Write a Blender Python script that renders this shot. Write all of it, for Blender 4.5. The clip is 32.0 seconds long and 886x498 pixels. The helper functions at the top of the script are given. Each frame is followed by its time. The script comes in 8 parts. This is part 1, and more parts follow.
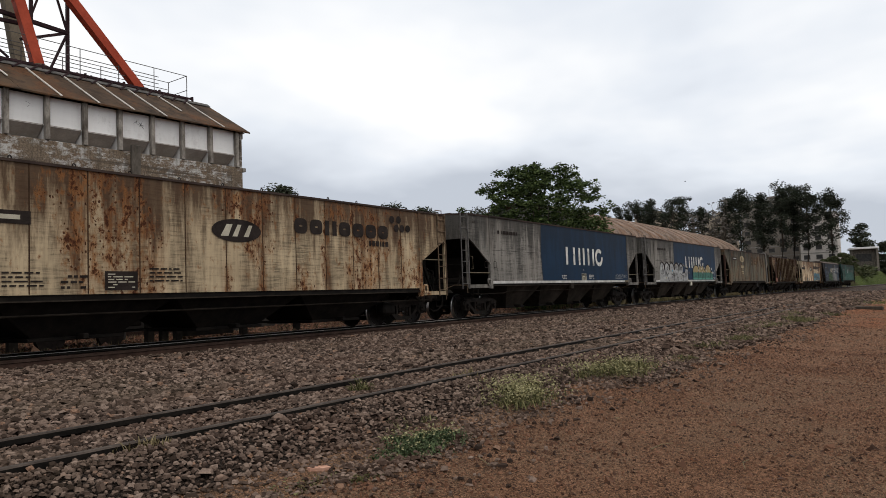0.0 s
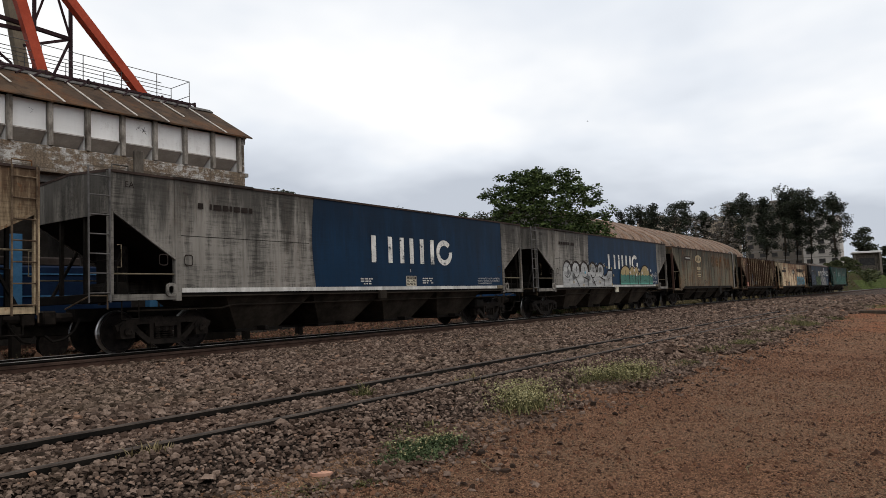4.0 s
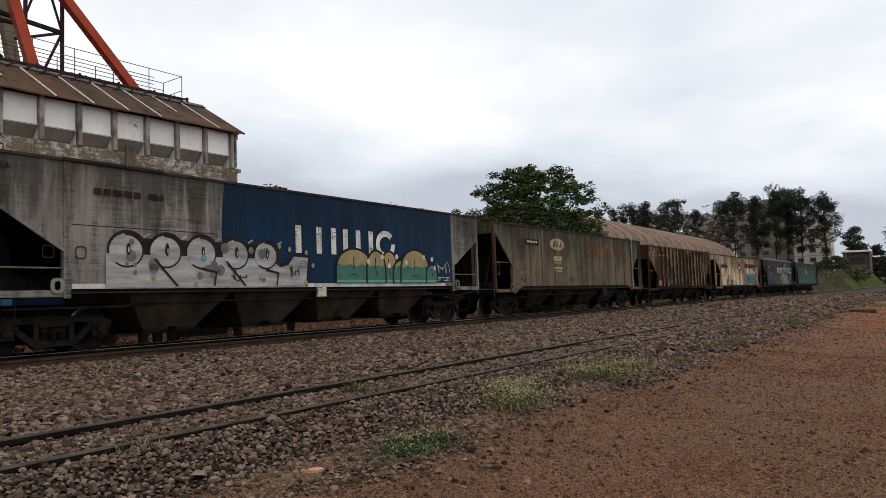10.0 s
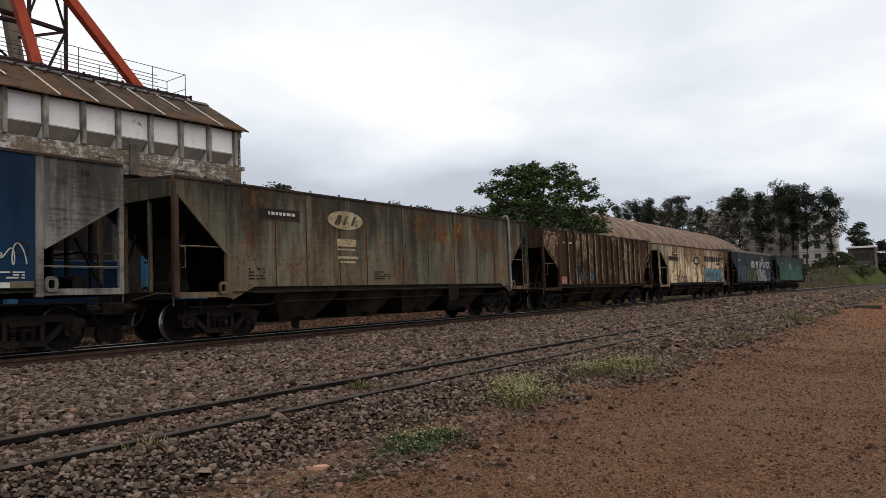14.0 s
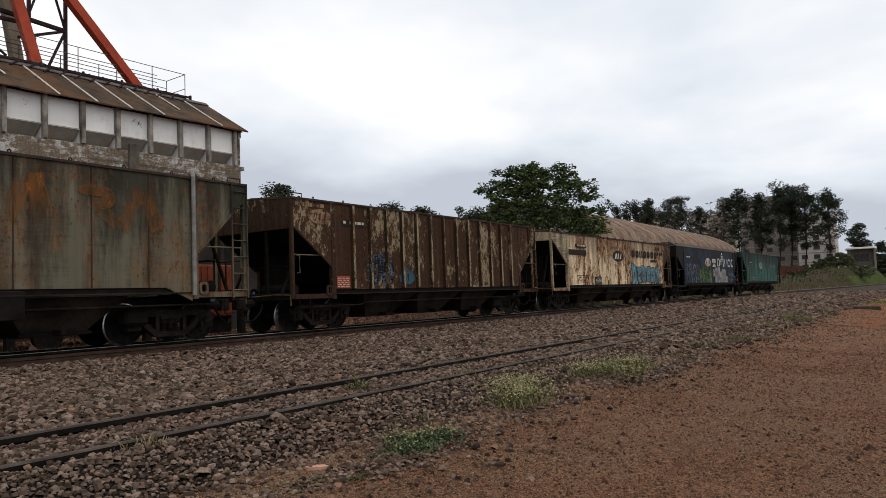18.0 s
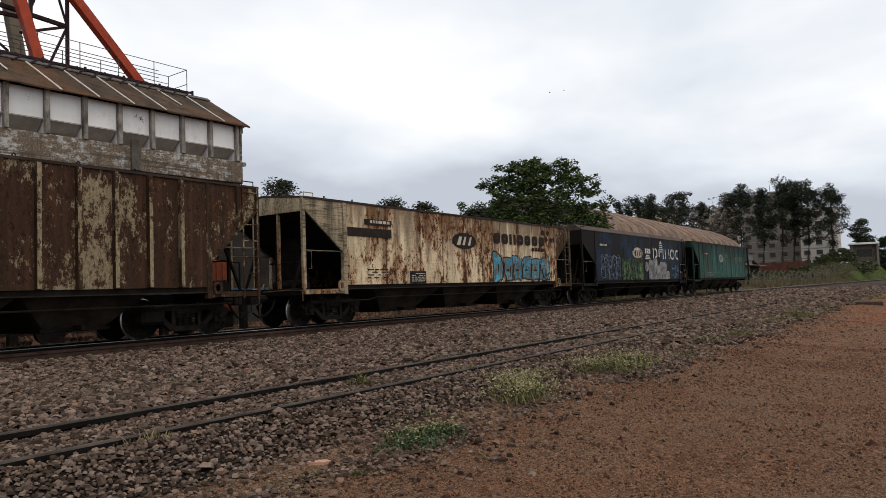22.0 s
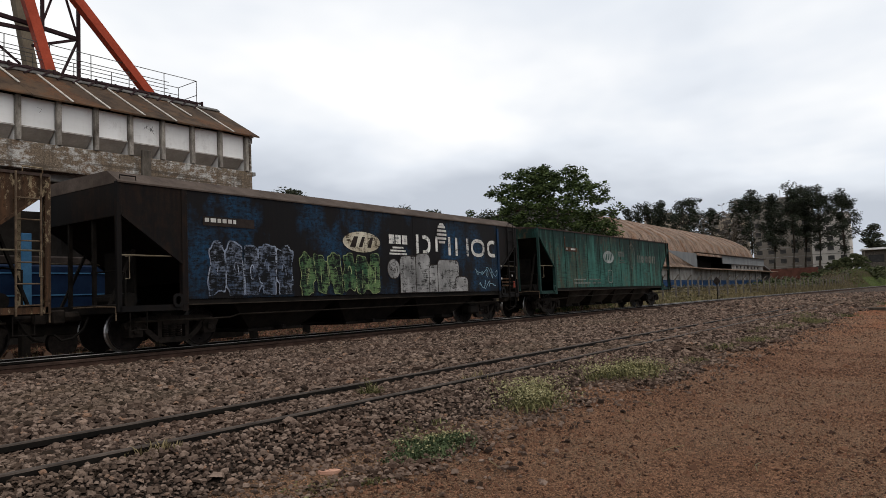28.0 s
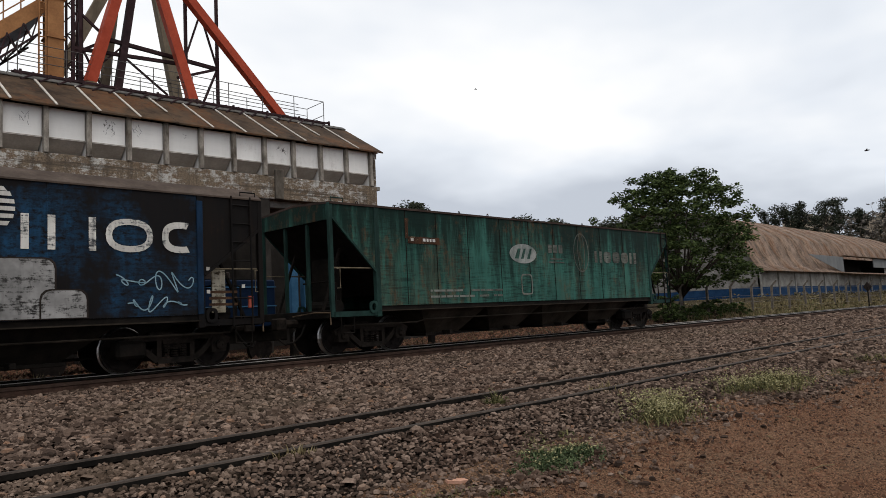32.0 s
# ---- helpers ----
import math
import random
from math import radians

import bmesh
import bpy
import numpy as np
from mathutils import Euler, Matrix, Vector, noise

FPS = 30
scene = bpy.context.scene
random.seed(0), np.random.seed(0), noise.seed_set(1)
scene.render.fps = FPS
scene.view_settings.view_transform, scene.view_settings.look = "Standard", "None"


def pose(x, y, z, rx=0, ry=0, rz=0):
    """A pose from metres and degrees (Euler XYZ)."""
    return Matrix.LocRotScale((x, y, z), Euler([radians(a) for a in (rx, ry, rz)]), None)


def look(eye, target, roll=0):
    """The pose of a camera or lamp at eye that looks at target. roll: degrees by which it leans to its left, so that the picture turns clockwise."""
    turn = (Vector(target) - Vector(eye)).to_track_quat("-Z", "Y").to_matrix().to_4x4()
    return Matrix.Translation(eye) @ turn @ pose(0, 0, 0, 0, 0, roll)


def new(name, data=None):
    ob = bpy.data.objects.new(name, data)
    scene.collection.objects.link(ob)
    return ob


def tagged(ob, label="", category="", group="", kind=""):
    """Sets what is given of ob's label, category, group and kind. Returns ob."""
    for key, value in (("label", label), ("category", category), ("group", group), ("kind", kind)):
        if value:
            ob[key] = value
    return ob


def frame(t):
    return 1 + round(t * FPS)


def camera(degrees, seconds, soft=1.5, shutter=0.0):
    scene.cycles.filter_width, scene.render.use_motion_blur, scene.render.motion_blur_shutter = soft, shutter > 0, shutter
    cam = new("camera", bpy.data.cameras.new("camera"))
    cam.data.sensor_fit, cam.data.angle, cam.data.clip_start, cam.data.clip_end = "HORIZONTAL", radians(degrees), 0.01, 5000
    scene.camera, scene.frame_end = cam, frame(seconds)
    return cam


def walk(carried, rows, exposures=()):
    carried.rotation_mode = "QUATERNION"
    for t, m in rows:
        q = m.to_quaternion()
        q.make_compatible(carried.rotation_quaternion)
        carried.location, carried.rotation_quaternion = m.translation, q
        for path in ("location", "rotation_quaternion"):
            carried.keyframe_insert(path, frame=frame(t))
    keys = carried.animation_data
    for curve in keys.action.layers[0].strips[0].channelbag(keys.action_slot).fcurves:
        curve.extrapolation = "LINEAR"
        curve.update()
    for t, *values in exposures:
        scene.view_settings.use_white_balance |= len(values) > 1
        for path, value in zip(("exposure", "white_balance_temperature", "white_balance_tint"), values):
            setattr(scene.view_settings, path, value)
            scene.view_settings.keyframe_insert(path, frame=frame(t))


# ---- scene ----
# Plan: x runs along the tracks, away from the camera; y points across them towards the silo; z = 0 is the
# top of the running line's rails. The camera stands beside the yard road at x = 0, y = 0.
CAM_Z = 0.759
BEND = 9.7e-5          # the lines curve gently towards the camera's side in the distance


def bend(x):
    return -BEND * max(x, 0.0) ** 2


def aim(yaw, pitch, roll):
    a, b = radians(yaw), radians(pitch)
    return look((0, 0, CAM_Z), (10 * math.cos(b) * math.cos(a), 10 * math.cos(b) * math.sin(a), CAM_Z + 10 * math.sin(b)), roll)


cam = camera(62.47, 32.0, soft=0.45)
walk(cam, [
    (0.0, aim(33.94, 3.80, -2.19)),
    (0.5, aim(33.85, 3.77, -2.17)),
    (1.0, aim(33.80, 3.91, -2.13)),
    (1.5, aim(33.86, 4.03, -2.14)),
    (2.0, aim(33.93, 4.09, -2.19)),
    (2.5, aim(34.03, 4.13, -2.26)),
    (3.0, aim(34.21, 4.19, -2.32)),
    (3.5, aim(34.21, 4.21, -2.32)),
    (5.5, aim(33.55, 3.95, -2.18)),
    (6.0, aim(33.59, 3.88, -2.11)),
    (6.5, aim(33.62, 3.83, -2.07)),
    (7.0, aim(33.68, 3.84, -2.07)),
    (7.5, aim(33.61, 3.82, -2.14)),
    (8.0, aim(33.60, 3.83, -2.17)),
    (8.5, aim(33.54, 3.81, -2.11)),
    (9.0, aim(33.54, 3.82, -2.08)),
    (9.5, aim(33.53, 3.91, -2.03)),
    (10.0, aim(33.54, 3.92, -2.02)),
    (10.5, aim(33.51, 3.84, -1.94)),
    (11.0, aim(33.49, 3.77, -2.00)),
    (11.5, aim(33.50, 3.73, -2.04)),
    (12.0, aim(33.62, 3.66, -2.18)),
    (12.5, aim(33.76, 3.68, -2.15)),
    (13.0, aim(33.83, 3.70, -2.15)),
    (13.5, aim(33.85, 3.72, -2.21)),
    (14.0, aim(33.85, 3.71, -2.19)),
    (14.5, aim(33.90, 3.75, -2.23)),
    (16.5, aim(33.97, 3.93, -2.19)),
    (17.0, aim(33.93, 3.92, -2.19)),
    (17.5, aim(33.90, 3.85, -2.16)),
    (18.0, aim(33.80, 3.73, -2.10)),
    (18.5, aim(33.76, 3.68, -2.06)),
    (19.0, aim(33.74, 3.70, -2.03)),
    (19.5, aim(33.76, 3.67, -2.08)),
    (20.0, aim(33.83, 3.62, -2.11)),
    (20.5, aim(33.85, 3.55, -2.15)),
    (21.0, aim(33.89, 3.54, -2.13)),
    (21.5, aim(33.91, 3.47, -2.14)),
    (22.0, aim(33.97, 3.38, -2.09)),
    (22.5, aim(34.04, 3.39, -2.06)),
    (23.0, aim(33.95, 3.45, -2.06)),
    (23.5, aim(33.98, 3.58, -1.93)),
    (24.0, aim(34.08, 3.67, -1.97)),
    (24.5, aim(34.04, 3.75, -2.01)),
    (25.0, aim(34.13, 3.85, -2.08)),
    (25.5, aim(34.39, 4.00, -2.11)),
    (27.5, aim(34.75, 4.05, -2.38)),
    (28.0, aim(34.66, 4.05, -2.44)),
    (28.5, aim(34.66, 4.11, -2.33)),
    (29.0, aim(34.75, 4.14, -2.26)),
    (29.5, aim(35.33, 4.21, -2.30)),
    (30.0, aim(36.46, 4.34, -2.28)),
    (30.5, aim(38.00, 4.46, -2.32)),
    (31.0, aim(40.01, 4.68, -2.52)),
    (31.5, aim(42.10, 5.00, -2.63)),
    (32.0, aim(44.20, 5.27, -2.86)),
])

# ---- world, sun ----
world = bpy.data.worlds.new("world")
scene.world = world
world.use_nodes = True
wn, wl = world.node_tree.nodes, world.node_tree.links
wn.clear()
SUN_ELEV, SUN_AZ = 58.0, 200.0


def sky_world():
    tc = wn.new("ShaderNodeTexCoord")
    sep = wn.new("ShaderNodeSeparateXYZ")
    wl.new(tc.outputs["Generated"], sep.inputs[0])
    up = wn.new("ShaderNodeMath"); up.operation = "MAXIMUM"; up.inputs[1].default_value = 0.0
    wl.new(sep.outputs[2], up.inputs[0])
    add = wn.new("ShaderNodeMath"); add.operation = "ADD"; add.inputs[1].default_value = 0.22
    wl.new(up.outputs[0], add.inputs[0])
    dx = wn.new("ShaderNodeMath"); dx.operation = "DIVIDE"
    dy = wn.new("ShaderNodeMath"); dy.operation = "DIVIDE"
    wl.new(sep.outputs[0], dx.inputs[0]); wl.new(add.outputs[0], dx.inputs[1])
    wl.new(sep.outputs[1], dy.inputs[0]); wl.new(add.outputs[0], dy.inputs[1])
    comb = wn.new("ShaderNodeCombineXYZ")
    wl.new(dx.outputs[0], comb.inputs[0]); wl.new(dy.outputs[0], comb.inputs[1])
    n1 = wn.new("ShaderNodeTexNoise")
    n1.inputs["Scale"].default_value, n1.inputs["Detail"].default_value, n1.inputs["Roughness"].default_value = 0.62, 5, 0.52
    n1.inputs["Distortion"].default_value = 0.15
    wl.new(comb.outputs[0], n1.inputs["Vector"])
    # higher cloud is brighter: the layer thins towards the zenith
    hi = wn.new("ShaderNodeMapRange")
    hi.inputs["From Min"].default_value, hi.inputs["From Max"].default_value = 0.05, 0.30
    hi.inputs["To Min"].default_value, hi.inputs["To Max"].default_value = -0.19, 0.05
    wl.new(up.outputs[0], hi.inputs["Value"])
    tot = wn.new("ShaderNodeMath"); tot.operation = "ADD"
    wl.new(n1.outputs["Fac"], tot.inputs[0]); wl.new(hi.outputs[0], tot.inputs[1])
    ramp = wn.new("ShaderNodeValToRGB")
    e = ramp.color_ramp.elements
    e[0].position, e[0].color = 0.33, (0.52, 0.56, 0.63, 1)
    e[1].position, e[1].color = 0.60, (1.0, 1.0, 1.0, 1)
    m = ramp.color_ramp.elements.new(0.475); m.color = (0.77, 0.81, 0.87, 1)
    wl.new(tot.outputs[0], ramp.inputs[0])
    sky = wn.new("ShaderNodeTexSky")
    sky.sky_type, sky.sun_disc = "NISHITA", False
    sky.sun_elevation, sky.sun_rotation = radians(SUN_ELEV), radians(SUN_AZ)
    b1 = wn.new("ShaderNodeBackground"); b1.inputs["Strength"].default_value = 0.06
    b2 = wn.new("ShaderNodeBackground"); b2.inputs["Strength"].default_value = 1.1
    wl.new(sky.outputs[0], b1.inputs["Color"]); wl.new(ramp.outputs[0], b2.inputs["Color"])
    mix = wn.new("ShaderNodeMixShader"); mix.inputs[0].default_value = 0.95
    wl.new(b1.outputs[0], mix.inputs[1]); wl.new(b2.outputs[0], mix.inputs[2])
    out = wn.new("ShaderNodeOutputWorld")
    wl.new(mix.outputs[0], out.inputs["Surface"])


sky_world()
sun = new("sun", bpy.data.lights.new("sun", "SUN"))
sun.data.energy, sun.data.angle, sun.data.color = 0.85, radians(35), (1.0, 0.96, 0.9)
sun.matrix_world = look((0, 0, 30), (3, 9, 10))
scene.view_settings.exposure = 0.0


# ---- materials ----
def pbr(name):
    m = bpy.data.materials.new(name)
    m.use_nodes = True
    nt = m.node_tree
    b = nt.nodes["Principled BSDF"]
    b.inputs["Specular IOR Level"].default_value = 0.07     # dust and weather leave no gloss
    return m, nt.nodes, nt.links, b


def noise_tex(N, L, scale, detail=4, rough=0.55, stretch=(1, 1, 1), shift=(0, 0, 0)):
    tc = N.new("ShaderNodeTexCoord")
    mp = N.new("ShaderNodeMapping")
    mp.inputs["Scale"].default_value = stretch
    mp.inputs["Location"].default_value = shift
    L.new(tc.outputs["Object"], mp.inputs["Vector"])
    n = N.new("ShaderNodeTexNoise")
    n.inputs["Scale"].default_value, n.inputs["Detail"].default_value, n.inputs["Roughness"].default_value = scale, detail, rough
    L.new(mp.outputs[0], n.inputs["Vector"])
    return n.outputs["Fac"]


def ramp(N, L, fac, stops):
    r = N.new("ShaderNodeValToRGB")
    e = r.color_ramp.elements
    e[0].position, e[0].color = stops[0][0], (*stops[0][1], 1)
    e[1].position, e[1].color = stops[-1][0], (*stops[-1][1], 1)
    for p, c in stops[1:-1]:
        e.new(p).color = (*c, 1)
    L.new(fac, r.inputs[0])
    return r.outputs[0]


def blend(N, L, fac, a, b, mode="MIX"):
    x = N.new("ShaderNodeMix")
    x.data_type, x.blend_type = "RGBA", mode
    for sock, v in ((x.inputs["Factor"], fac), (x.inputs["A"], a), (x.inputs["B"], b)):
        if isinstance(v, (int, float)):
            sock.default_value = v
        elif isinstance(v, tuple):
            sock.default_value = (*v, 1)
        else:
            L.new(v, sock)
    return x.outputs["Result"]


def step(N, L, fac, lo, hi):
    m = N.new("ShaderNodeMapRange")
    m.inputs["From Min"].default_value, m.inputs["From Max"].default_value = lo, hi
    L.new(fac, m.inputs["Value"])
    return m.outputs[0]


def times(N, L, a, b):
    m = N.new("ShaderNodeMath"); m.operation = "MULTIPLY"
    for i, v in enumerate((a, b)):
        if isinstance(v, (int, float)):
            m.inputs[i].default_value = v
        else:
            L.new(v, m.inputs[i])
    return m.outputs[0]


def bump(N, L, B, height, strength, dist=0.02):
    b = N.new("ShaderNodeBump")
    b.inputs["Strength"].default_value, b.inputs["Distance"].default_value = strength, dist
    L.new(height, b.inputs["Height"])
    L.new(b.outputs[0], B.inputs["Normal"])


def plain(name, dark, light, scale=6.0, rough=0.8, metal=0.0, stretch=(1, 1, 1), relief=0.3, dist=0.01, detail=5):
    """A surface with grain between two colours at two scales."""
    m, N, L, B = pbr(name)
    a = noise_tex(N, L, scale, detail, 0.6, stretch)
    b = noise_tex(N, L, scale * 9, 3, 0.6, stretch)
    c = ramp(N, L, a, [(0.3, dark), (0.7, light)])
    c = blend(N, L, times(N, L, step(N, L, b, 0.35, 0.75), 0.4), c, tuple(0.75 * v for v in dark))
    L.new(c, B.inputs["Base Color"])
    B.inputs["Roughness"].default_value, B.inputs["Metallic"].default_value = rough, metal
    bump(N, L, B, b, relief, dist)
    return m


RUST_D, RUST_L = (0.055, 0.022, 0.012), (0.22, 0.085, 0.035)


def seam_near(N, L, seams, reach, sh):
    """1 on the given upright seams of a wagon side, falling to 0 at the reach, with a wandering edge."""
    tc = N.new("ShaderNodeTexCoord")
    sp = N.new("ShaderNodeSeparateXYZ")
    L.new(tc.outputs["Object"], sp.inputs[0])
    wob = noise_tex(N, L, 2.5, 3, 0.6, (1, 1, 0.5), sh)
    add = N.new("ShaderNodeMath"); add.operation = "MULTIPLY_ADD"
    L.new(wob, add.inputs[0]); add.inputs[1].default_value = reach * 1.2
    L.new(sp.outputs[0], add.inputs[2])
    best = None
    for x in seams:
        d = N.new("ShaderNodeMath"); d.operation = "SUBTRACT"; d.inputs[1].default_value = x + reach * 0.6
        L.new(add.outputs[0], d.inputs[0])
        k = N.new("ShaderNodeMath"); k.operation = "ABSOLUTE"
        L.new(d.outputs[0], k.inputs[0])
        if best is None:
            best = k.outputs[0]
        else:
            m = N.new("ShaderNodeMath"); m.operation = "MINIMUM"
            L.new(best, m.inputs[0]); L.new(k.outputs[0], m.inputs[1])
            best = m.outputs[0]
    return step(N, L, best, reach, 0.0)


def larger(N, L, a, b):
    m = N.new("ShaderNodeMath"); m.operation = "MAXIMUM"
    L.new(a, m.inputs[0]); L.new(b, m.inputs[1])
    return m.outputs[0]


def plus(N, L, a, b, k):
    m = N.new("ShaderNodeMath"); m.operation = "MULTIPLY_ADD"
    L.new(b, m.inputs[0]); m.inputs[1].default_value = k
    L.new(a, m.inputs[2])
    return m.outputs[0]


def cells(N, L, scale, sh):
    """Distance and chance of ragged round spots of many sizes."""
    tc = N.new("ShaderNodeTexCoord")
    w = N.new("ShaderNodeTexNoise")
    w.inputs["Scale"].default_value, w.inputs["Detail"].default_value = 9.0, 3
    L.new(tc.outputs["Object"], w.inputs["Vector"])
    ad = N.new("ShaderNodeVectorMath"); ad.operation = "MULTIPLY_ADD"
    L.new(w.outputs["Color"], ad.inputs[0]); ad.inputs[1].default_value = (0.11, 0.11, 0.16)
    L.new(tc.outputs["Object"], ad.inputs[2])
    mp = N.new("ShaderNodeMapping")
    mp.inputs["Location"].default_value = sh
    mp.inputs["Scale"].default_value = (1.0, 1.0, 0.8)
    L.new(ad.outputs[0], mp.inputs["Vector"])
    v = N.new("ShaderNodeTexVoronoi")
    v.inputs["Scale"].default_value = scale
    L.new(mp.outputs[0], v.inputs["Vector"])
    sp = N.new("ShaderNodeSeparateColor")
    L.new(v.outputs["Color"], sp.inputs[0])
    return v.outputs["Distance"], sp.outputs[0]


def car_paint(name, col, col2=None, rust=0.2, grime=0.4, seed=0.0, rough=0.6, pits=0.5, soot=0.16, spread=0.0, seams=(), reach=0.3, drips=0.0, eave=3.4, patch=None, scuff=1.2):
    """Old wagon paint: faded patches, grime in streaks and scuffs, rust along the seams with blisters and runs."""
    m, N, L, B = pbr(name)
    sh = (seed * 7.3, seed * 3.1, seed * 1.7)
    col2 = col2 or tuple(0.7 * v for v in col)
    soot_c = tuple(soot * v + 0.004 for v in col)
    dust_c = tuple(0.4 * v + w for v, w in zip(col, (0.012, 0.009, 0.006)))
    big = noise_tex(N, L, 0.6, 5, 0.6, (1, 1, 1.2), sh)
    base = blend(N, L, step(N, L, big, 0.35, 0.7), col, col2)
    if patch:
        pz = noise_tex(N, L, 0.75, 5, 0.62, (1, 1, 0.7), (sh[1], sh[2], sh[0]))
        ps = noise_tex(N, L, 14.0, 4, 0.7, (0.5, 1, 0.9), sh)
        base = blend(N, L, times(N, L, step(N, L, pz, 0.485, 0.62), step(N, L, ps, 0.35, 0.55)), base, patch)
    # each plate has faded a little differently
    oi = N.new("ShaderNodeObjectInfo")
    tone = ramp(N, L, oi.outputs["Random"], [(0.0, (0.80, 0.80, 0.80)), (1.0, (1.0, 1.0, 1.0))])
    base = blend(N, L, 1.0, base, tone, "MULTIPLY")
    # streaks, narrow along the wagon and long downwards; scuffs along it
    s1 = noise_tex(N, L, 1.8, 6, 0.72, (1.0, 1.0, 0.16), sh)
    s2 = noise_tex(N, L, 12.0, 4, 0.6, (1.0, 1.0, 0.06), sh)
    hz = noise_tex(N, L, 16.0, 5, 0.75, (0.10, 1.0, 1.3), sh)
    base = blend(N, L, times(N, L, step(N, L, s2, 0.45, 0.75), grime * 0.8), base, dust_c)
    base = blend(N, L, times(N, L, step(N, L, s1, 0.46, 0.66), min(1.0, grime * 1.0)), base, soot_c)
    base = blend(N, L, times(N, L, times(N, L, step(N, L, hz, 0.47, 0.60), step(N, L, s1, 0.40, 0.56)), min(1.0, grime * scuff)), base, soot_c)
    fine = noise_tex(N, L, 30.0, 3, 0.6, (1, 1, 1), sh)
    # rust: stained zones and runs, then dark blisters, most of them along the seams
    zone = noise_tex(N, L, 0.50, 3, 0.5, (1, 1, 0.6), (sh[1], sh[0], sh[2]))
    runs = noise_tex(N, L, 3.2, 7, 0.72, (1.0, 1.0, 0.12), (sh[2], sh[1], sh[0]))
    area = step(N, L, zone, 0.48 - spread, 0.58 - spread)
    if seams:
        near = seam_near(N, L, seams, reach, sh)
        lot = noise_tex(N, L, 0.45, 2, 0.5, (1, 1, 0.8), (sh[0], sh[2], sh[1]))
        near = times(N, L, near, step(N, L, lot, 0.49 - spread, 0.57 - spread))
        area = larger(N, L, times(N, L, area, 0.75), near)
    stain = times(N, L, times(N, L, area, step(N, L, runs, 0.40, 0.54)), min(1.0, rust))
    rusty = ramp(N, L, s2, [(0.35, (0.120, 0.046, 0.019)), (0.62, (0.27, 0.112, 0.036))])
    base = blend(N, L, times(N, L, stain, 0.62), base, rusty)
    dark_runs = times(N, L, times(N, L, area, step(N, L, runs, 0.54, 0.64)), min(1.0, rust))
    base = blend(N, L, dark_runs, base, (0.060, 0.026, 0.014))
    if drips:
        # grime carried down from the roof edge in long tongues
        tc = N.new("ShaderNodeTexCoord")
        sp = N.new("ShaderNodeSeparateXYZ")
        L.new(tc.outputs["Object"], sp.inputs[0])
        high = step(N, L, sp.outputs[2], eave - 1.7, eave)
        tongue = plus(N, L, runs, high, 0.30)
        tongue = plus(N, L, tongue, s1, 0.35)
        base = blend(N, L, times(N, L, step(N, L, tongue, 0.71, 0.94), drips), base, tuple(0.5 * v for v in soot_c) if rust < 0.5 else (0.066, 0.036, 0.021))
    # blotches of bare rust with a bleeding orange rim, short runs below them, and small blisters
    blot = noise_tex(N, L, 4.2, 9, 0.74, (1.15, 1.0, 0.75), sh)
    tail = noise_tex(N, L, 9.0, 6, 0.66, (1.0, 1.0, 0.14), (sh[1], sh[2], sh[0]))
    thr = 0.715 - 0.085 * pits
    grown = plus(N, L, blot, area, 0.155)
    rim = times(N, L, step(N, L, plus(N, L, grown, tail, 0.22), thr + 0.02, thr + 0.12), min(1.0, rust))
    base = blend(N, L, times(N, L, rim, 0.85), base, rusty)
    core = times(N, L, step(N, L, grown, thr, thr + 0.035), min(1.0, rust * 1.3))
    small, chance2 = cells(N, L, 15.0, (sh[2], sh[0], sh[1]))
    tiny = times(N, L, step(N, L, small, 0.40, 0.30), step(N, L, plus(N, L, chance2, area, 0.6), 1.36 - 0.4 * pits, 1.40 - 0.4 * pits))
    rustc = ramp(N, L, fine, [(0.3, (0.026, 0.010, 0.006)), (0.75, (0.115, 0.040, 0.017))])
    base = blend(N, L, larger(N, L, core, times(N, L, tiny, min(1.0, rust * 1.6))), base, rustc)
    L.new(base, B.inputs["Base Color"])
    B.inputs["Roughness"].default_value = rough
    bump(N, L, B, fine, 0.12, 0.006)
    return m


